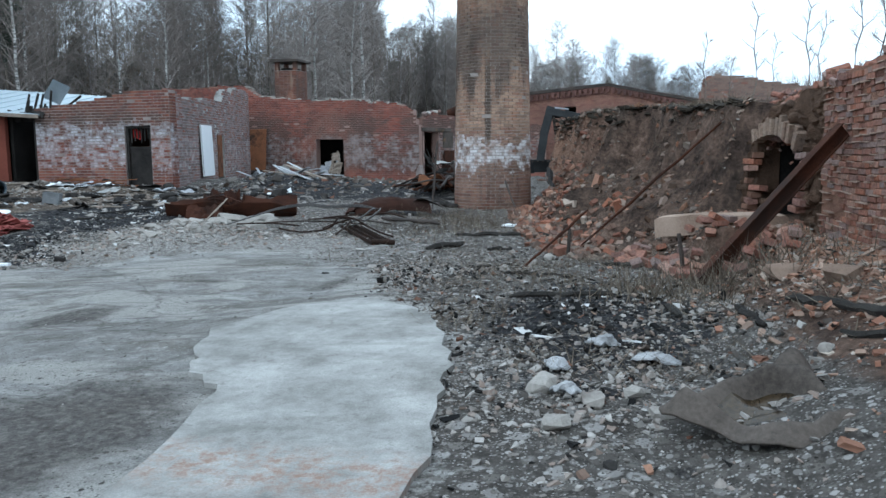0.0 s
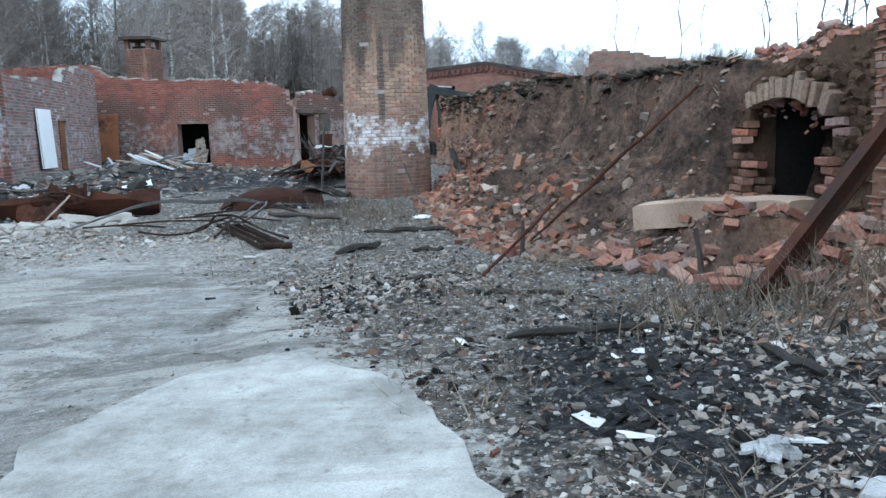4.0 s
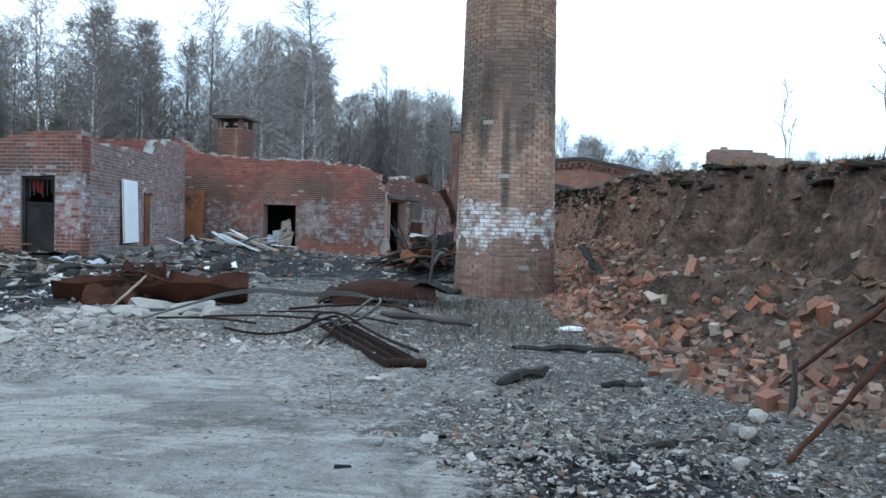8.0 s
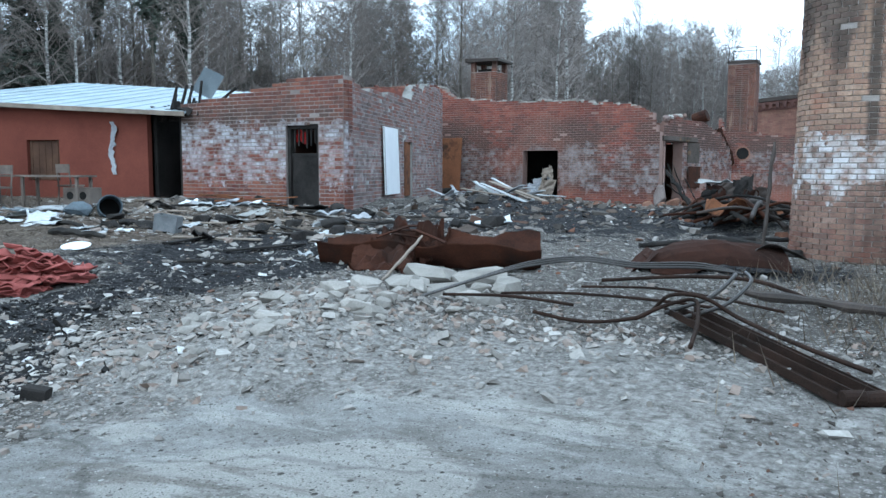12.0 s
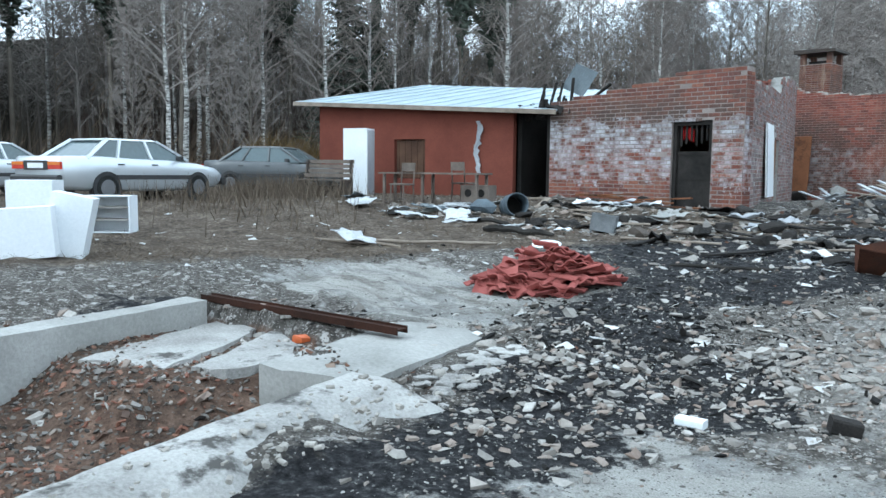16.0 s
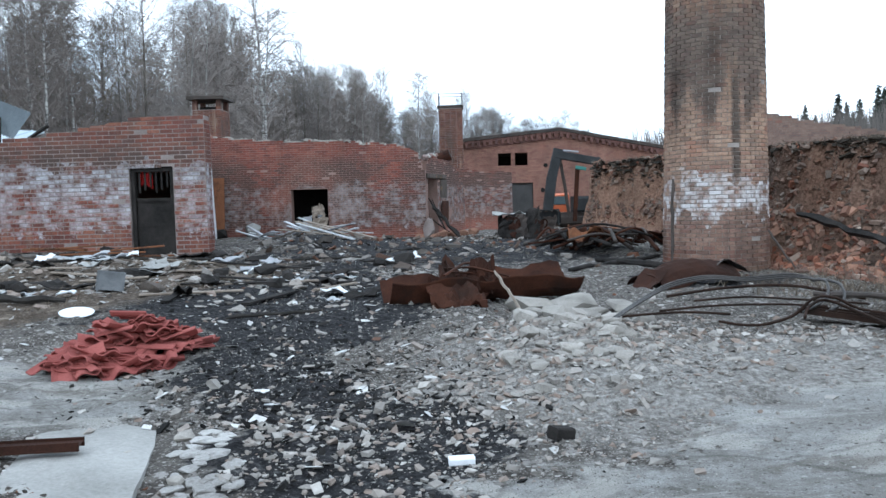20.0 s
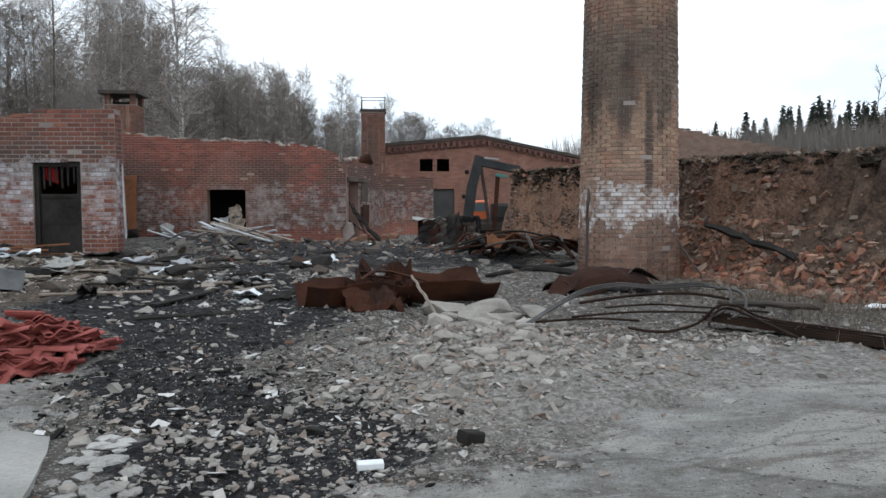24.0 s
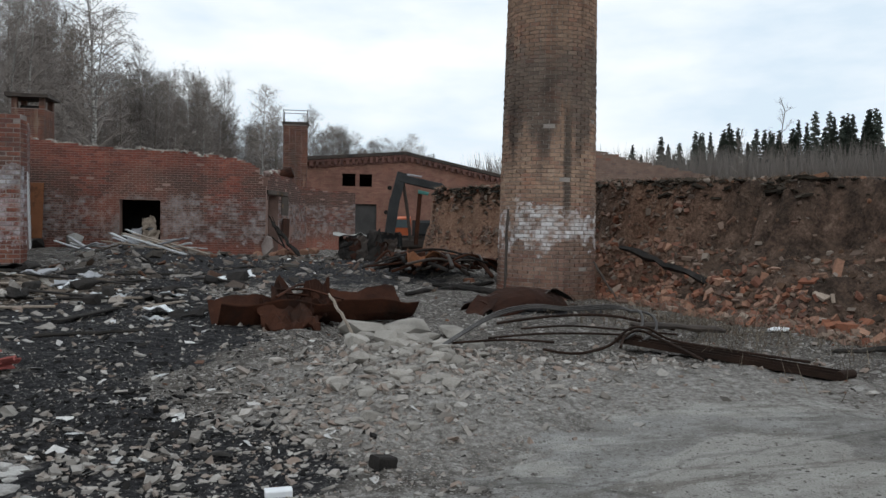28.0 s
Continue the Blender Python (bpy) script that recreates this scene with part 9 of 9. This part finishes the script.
def field(gen, n, x0, x1, y0, y1):
    return np.stack([gen.uniform(x0, x1, n), gen.uniform(y0, y1, n)], 1)


def clear(xy, keep_concrete=0.12):
    """Leaves out what would lie in the chimney or on the swept concrete."""
    x, y = xy[:, 0], xy[:, 1]
    gen = np.random.default_rng(5)
    d = inside(x, y, SLAB)
    ok = (np.hypot(x - CX, y - CY) > 1.15) & ((np.maximum(d, inside(x, y, YARD)) < 0.15) | (gen.random(len(x)) < keep_concrete))
    ok &= ~((x > HX0) & (x < HX1) & (y > HY)) & ~((y > MY) & (x < MX1) & (x > MX0)) & (x < kiln_face(y))
    ok &= ~((np.abs(x + 7.55) < 0.6) & (y > -12.4) & (y < -10.6))
    return xy[ok]


def scatter_all():
    g = np.random.default_rng(17)
    near = np.concatenate([cloud(g, 2600, -4.3, -8.3, 0.7, 0.9), cloud(g, 500, -4.9, -9.4, 0.9, 0.7), cloud(g, 1600, -2.2, -7.8, 1.4, 0.6), cloud(g, 500, -7.3, -10.9, 0.9, 0.8),
                           field(g, 1500, -9, 1.5, -9.5, -3.5), field(g, 700, -7, 3, -13, -9), cloud(g, 500, -8.9, -12.6, 1.0, 0.9)])
    chips("pale_rubble", "loose pale rubble of broken concrete and plaster", mat_pale_bits, clear(near, 0.06), (0.008, 0.1), 0.42, g, stony=True, jitter=0.55)
    chips("stones_on_ash", "scattered pale and tan stones lying on black ash", mat_pale_bits, clear(np.concatenate([cloud(g, 650, -5.7, -10.3, 0.8, 0.6), cloud(g, 420, -7.4, -9.3, 1.4, 1.4), cloud(g, 420, -5.0, -8.9, 0.8, 0.8), cloud(g, 420, -6.0, -11.9, 0.5, 0.7), cloud(g, 180, -6.75, -11.3, 0.2, 0.45), cloud(g, 120, -7.3, -10.5, 0.4, 0.2)]), 0.15), (0.012, 0.08), 0.36, g, stony=True, jitter=0.55, skew=2.0, tilt=12)
    chips("coarse_rubble", "coarse grey rubble covering the burnt yard", mat_mixed_bits, clear(np.concatenate([field(g, 3200, -12, 2, -6, 15), field(g, 500, -13, -3, -12, -4)])), (0.01, 0.08), 0.36, g, stony=True, jitter=0.55, tilt=15)
    specks = np.concatenate([field(g, 9000, -8.6, -5.0, -13.4, -7.6), field(g, 3500, -8.6, -5.8, -7.6, -2.6), field(g, 3000, 3.2, 5.4, -17.4, -13.4), field(g, 2500, 1.2, 3.4, -14.2, -11.0)])
    specks = specks[np.maximum.reduce([inside(specks[:, 0], specks[:, 1], p) for p in ASHES] + [np.where(specks[:, 0] > 0, 1.0, -1.0)]) > -0.3]
    chips("ash_specks", "fine pale grit and glinting slag sprinkled on black ash", shades("ash_specks", [(0.04, 0.04, 0.042), (0.2, 0.195, 0.185), (0.4, 0.39, 0.37), (0.1, 0.1, 0.1), (0.3, 0.28, 0.26)]), clear(specks, 0.1), (0.004, 0.026), 0.4, g, stony=True, jitter=0.4)
    chips("mortar_grit", "pale grit and mortar crumbs beside the heap", mat_pale_bits, clear(np.concatenate([cloud(g, 2600, -4.7, -10.2, 0.6, 0.6), cloud(g, 1600, -3.4, -9.3, 0.8, 0.5), cloud(g, 900, -6.6, -9.0, 1.2, 1.2)]), 0.04), (0.006, 0.035), 0.45, g, stony=True, jitter=0.5)
    chips("demolition_rubble", "grey plaster, slate and rubble strewn before the brick house", mat_pale_bits, clear(np.concatenate([cloud(g, 900, -12.0, -2.6, 2.6, 1.1), cloud(g, 500, -8.0, -2.2, 1.8, 1.6), cloud(g, 300, -15.5, -3.0, 1.6, 1.0)])), (0.02, 0.2), 0.3, g, stony=True, jitter=0.5, tilt=15)
    chips("wall_debris", "dark burnt debris and plaster heaped before the ruined wall", mat_mixed_bits, clear(np.concatenate([field(g, 1500, -16, -3, 9.5, 15.6), cloud(g, 500, -12, 3.5, 2.5, 2.5), cloud(g, 500, -5.5, 5, 2.5, 3.0)])), (0.03, 0.3), 0.4, g, stony=True, jitter=0.5, tilt=20, skew=2.5)
    right = np.concatenate([field(g, 13000, 1.2, 6.6, -17.6, -9.5), field(g, 5000, -0.5, 4, -11.5, -3)])
    chips("ash_and_gravel", "gravel, slag and broken bits beside the concrete", mat_mixed_bits, clear(right, 0.02), (0.007, 0.05), 0.42, g, stony=True, jitter=0.55)
    chips("pale_gravel", "pale gravel and plaster bits beside the concrete", mat_pale_bits, clear(np.concatenate([cloud(g, 1500, 4.2, -17.2, 0.5, 0.6), field(g, 2600, 1.5, 6.4, -17.8, -10), cloud(g, 2600, 2.0, -12.0, 0.6, 1.1)]), 0.0), (0.007, 0.05), 0.45, g, stony=True, jitter=0.5)
    dark = np.concatenate([cloud(g, 2600, -6.9, -9.8, 1.1, 1.2), cloud(g, 1800, -7.6, -4.5, 1.8, 2.6), cloud(g, 1500, 4.3, -15.2, 0.8, 1.3), cloud(g, 900, 2.2, -12.3, 0.6, 0.9), cloud(g, 1500, -12, -0.5, 2.6, 1.5), field(g, 1200, -11, 0, 3, 12)])
    chips("charred_bits", "black charred bits of timber and slag", mat_ash_bits, clear(dark), (0.008, 0.065), 0.35, g, long=2.4, stony=True, jitter=0.4)
    white = np.concatenate([cloud(g, 300, -8.5, -3.5, 2.2, 2.4), cloud(g, 220, -12.5, -2.0, 2.4, 1.2), cloud(g, 130, -6.6, -9.8, 1.2, 1.1), cloud(g, 50, 4.3, -15.4, 0.8, 1.2), cloud(g, 220, -9.2, 4.5, 2.6, 3.4), cloud(g, 160, -10.2, 8.5, 1.6, 2.4), cloud(g, 120, -14, -7, 3, 2)])
    chips("white_shards", "flat white shards of plaster and slate", mat_white_bits, clear(white, 0.2), (0.02, 0.13), 0.08, g, tilt=14, long=1.8, jitter=0.3)
    # bricks tumbled down the bank
    ys = np.concatenate([g.uniform(-11, 1, 2700), g.uniform(1, 16, 1800)])
    off = g.beta(1.2, 2.8, len(ys)) * np.where(ys < -2, 2.0, 2.6) - 0.4
    bank = np.stack([lerp_table(ys, TOE) + off, ys], 1)
    kiln = np.stack([g.uniform(4.2, 7.4, 16000), g.uniform(-20.5, -9.8, 16000)], 1)
    kiln = kiln[g.random(len(kiln)) < 0.03 + 0.97 * smooth01((kiln[:, 0] - kiln_face(kiln[:, 1]) + 1.9) / 1.5)]
    mat_bank_bits = shades("bank_brickbats", [(0.16, 0.1, 0.075), (0.24, 0.15, 0.11), (0.11, 0.08, 0.065), (0.27, 0.2, 0.16), (0.2, 0.1, 0.07), (0.3, 0.25, 0.21), (0.09, 0.066, 0.053)])
    near_kiln = (bank[:, 1] < -5.5) & (g.random(len(bank)) < 0.8)
    chips("bank_brickbats", "dull brown brickbats and stones at the foot of the bank", mat_bank_bits, clear(bank[near_kiln]), (0.015, 0.15), 0.5, g, jitter=0.25, tilt=35, long=1.5, skew=2.6)
    bank = bank[~near_kiln]
    chips("tumbled_bricks", "red bricks and brickbats tumbled down the earth bank", mat_brick_bits, clear(bank), (0.02, 0.17), 0.5, g, jitter=0.14, tilt=35, long=1.5, skew=2.2)
    ys = np.concatenate([g.uniform(-3, 9, 520), g.uniform(-9, -3, 160)])
    big = np.stack([lerp_table(ys, TOE) + g.beta(1.3, 2.6, len(ys)) * 1.9 - 0.25, ys], 1)
    chips("fallen_bricks", "bright broken bricks lying thick along the foot of the bank", shades("fallen_brick", [(0.34, 0.15, 0.095), (0.26, 0.11, 0.07), (0.4, 0.24, 0.17), (0.2, 0.09, 0.06), (0.3, 0.13, 0.08), (0.42, 0.35, 0.29)]), clear(big), (0.07, 0.21), 0.5, g, jitter=0.14, tilt=40, long=1.6, skew=1.6)
    chips("brick_rubble", "broken red brick below the kiln wall", shades("kiln_brick_rubble", [(0.3, 0.15, 0.1), (0.38, 0.22, 0.15), (0.22, 0.11, 0.075), (0.44, 0.33, 0.26), (0.3, 0.19, 0.14), (0.5, 0.43, 0.36), (0.16, 0.1, 0.075)]), clear(kiln), (0.008, 0.075), 0.4, g, jitter=0.38, tilt=22, skew=3.6)
    chips("kiln_gravel", "grey and pale gravel below the kiln wall", mat_pale_bits, clear(np.concatenate([kiln[::5], field(g, 1600, 4.4, 5.6, -19.5, -14)])), (0.008, 0.06), 0.45, g, stony=True, jitter=0.4)
    slope = np.stack([g.uniform(-0.8, 7.5, 7500), g.uniform(-10, 17, 7500)], 1)
    slope = slope[slope[:, 0] > lerp_table(slope[:, 1], TOE) + 0.3]
    chips("earth_clods", "clods, stones and brick bits stuck in the earth bank", shades("earth_clods", [(0.08, 0.055, 0.04), (0.15, 0.09, 0.06), (0.055, 0.042, 0.033), (0.26, 0.135, 0.085), (0.11, 0.075, 0.053), (0.32, 0.27, 0.23)]), clear(slope), (0.02, 0.17), 0.6, g, stony=True, jitter=0.4)
    ys = np.concatenate([g.uniform(-9, -2, 260), g.normal(0.6, 1.2, 800), g.uniform(2, 17, 3000)])
    face = np.stack([lerp_table(ys, TOE) + lerp_table(ys, RUN) * g.uniform(0.3, 0.86, len(ys)), ys], 1)
    chips("bank_bricks", "broken bricks and stones sticking out of the cut bank", mat_bank_bits, clear(face), (0.02, 0.16), 0.5, g, jitter=0.34, tilt=30, long=1.4, skew=2.0, sink=0.35)
    # the overhanging dark turf along the top of the bank
    ys = g.uniform(-11, 16, 2600)
    lip = np.stack([lerp_table(ys, TOE) + lerp_table(ys, RUN) * g.normal(0.84, 0.1, len(ys)), ys], 1)
    lip = lip[height(lip[:, 0], lip[:, 1]) > 2.05]
    chips("turf_edge", "dark ragged turf and slabs overhanging the bank edge", shades("dark_turf", [(0.02, 0.017, 0.014), (0.05, 0.042, 0.033), (0.028, 0.023, 0.018), (0.11, 0.092, 0.075)]), clear(lip), (0.05, 0.26), 0.25, g, jitter=0.4, tilt=12, sink=0.3, long=1.7)
    blades_at_edge = lip
    chips("pit_rubble", "brown brick rubble and litter on the pit floor", mat_brick_bits, field(g, 1500, -9.9, -6.9, -15.4, -12.2), (0.008, 0.055), 0.35, g, skew=2.0)
    grit = np.concatenate([field(g, 5200, -5.6, 0.4, -13.2, -9.0), field(g, 2600, -2.5, 3.4, -18, -11)])
    grit = grit[inside(grit[:, 0], grit[:, 1], SLAB) > 0]
    chips("slab_grit", "fine grey grit and crumbs lying on the concrete", shades("slab_grit", [(0.3, 0.28, 0.255), (0.2, 0.18, 0.165), (0.44, 0.42, 0.39), (0.12, 0.108, 0.098), (0.36, 0.33, 0.3)]), grit[g.random(len(grit)) < 0.75], (0.004, 0.022), 0.45, g, stony=True, jitter=0.4, skew=3.0)
    chips("pit_litter", "grey litter and stones on the pit floor", mat_mixed_bits, field(g, 7000, -10.0, -6.8, -15.4, -11.7), (0.008, 0.06), 0.35, g, stony=True, jitter=0.4, skew=2.2)

    # dry grass, twigs and weeds
    def blades(name, label, cat, xy, tall, material, gen, width=0.008, lean=0.6):
        n = len(xy)
        z = height(xy[:, 0], xy[:, 1]) - 0.01
        base = np.stack([xy[:, 0], xy[:, 1], z], 1)
        a, h_ = gen.random(n) * 2 * np.pi, tall * (0.4 + 0.8 * gen.random(n))
        side = np.stack([np.cos(a), np.sin(a), 0 * a], 1) * width
        tip = base + np.stack([gen.normal(0, lean, n) * h_, gen.normal(0, lean, n) * h_, h_ * (0.5 + 0.5 * gen.random(n))], 1)
        v = np.stack([base - side, base + side, tip], 1).reshape(-1, 3)
        me = bpy.data.meshes.new(name)
        me.from_pydata(v.tolist(), [], np.arange(3 * n).reshape(-1, 3).tolist())
        me.materials.append(material)
        tagged(new(name, me), label, cat, kind="stuff")
    straw = shades("dry_straw", [(0.1, 0.078, 0.06), (0.17, 0.135, 0.102), (0.07, 0.055, 0.044), (0.25, 0.205, 0.155)])
    grey_weed = shades("dead_weeds", [(0.11, 0.088, 0.068), (0.2, 0.165, 0.13), (0.08, 0.065, 0.05), (0.28, 0.235, 0.18)])
    gx = field(g, 60000, -30, -10, -14, 2)
    gx = gx[(gx[:, 0] < -11.0 + 0.35 * (gx[:, 1] + 9) - 0.9 * g.random(len(gx))) & (inside(gx[:, 0], gx[:, 1], PIT) < -0.4) & ~((gx[:, 0] > HX0 - 0.5) & (gx[:, 1] > 0.5))]
    tuft = fractal(gx[:, 0] * 0.8, gx[:, 1] * 0.8, 71, 3)
    gx = gx[tuft > -0.1 + 0.35 * g.random(len(gx))]
    blades("dry_grass", "matted dry yellow grass round the cars", "grass", gx, 0.11, straw, g, 0.007, 1.6)
    tallg = np.concatenate([cloud(g, 1400, -22.0, -4.0, 1.0, 0.6), cloud(g, 700, -20.2, -3.9, 1.0, 0.4), cloud(g, 700, -19.5, -6.5, 2.0, 1.0)])
    blades("tall_dry_grass", "tall dry grass tufts before the parked cars", "grass", tallg, 0.7, straw, g, 0.012, 0.3)
    wy = field(g, 15000, 1.5, 6.4, -17.0, -4)
    wy = clear(wy, 0.0)
    wy = wy[fractal(wy[:, 0] * 0.9, wy[:, 1] * 0.9, 81, 3) > -0.05 + 0.3 * g.random(len(wy))]
    blades("dead_weeds", "flattened dead weeds and twigs beside the concrete", "weeds", wy, 0.15, grey_weed, g, 0.005, 1.2)
    blades("chimney_weeds", "grey dead weeds round the chimney foot", "weeds", clear(np.concatenate([cloud(g, 1700, 0.6, -4.6, 0.9, 1.8), cloud(g, 900, 5.2, -13.8, 0.6, 0.5)]), 0.0), 0.36, grey_weed, g, 0.006, 0.5)
    blades("edge_weeds", "dark dead grass hanging over the bank edge", "weeds", np.repeat(blades_at_edge, 4, 0) + g.normal(0, 0.12, (4 * len(blades_at_edge), 2)), 0.22, grey_weed, g, 0.008, 0.9)
    bx = np.stack([g.uniform(1.5, 8.5, 7000), g.uniform(-10, 6, 7000)], 1)
    bx = bx[bx[:, 0] > lerp_table(bx[:, 1], TOE) + 0.9]
    blades("bank_weeds", "thin dead weeds growing on the earth bank", "weeds", clear(bx), 0.16, grey_weed, g, 0.007, 0.8)


scatter_all()

# ---- bricks of the walls, last ----
for job in BRICK_JOBS:
    job()
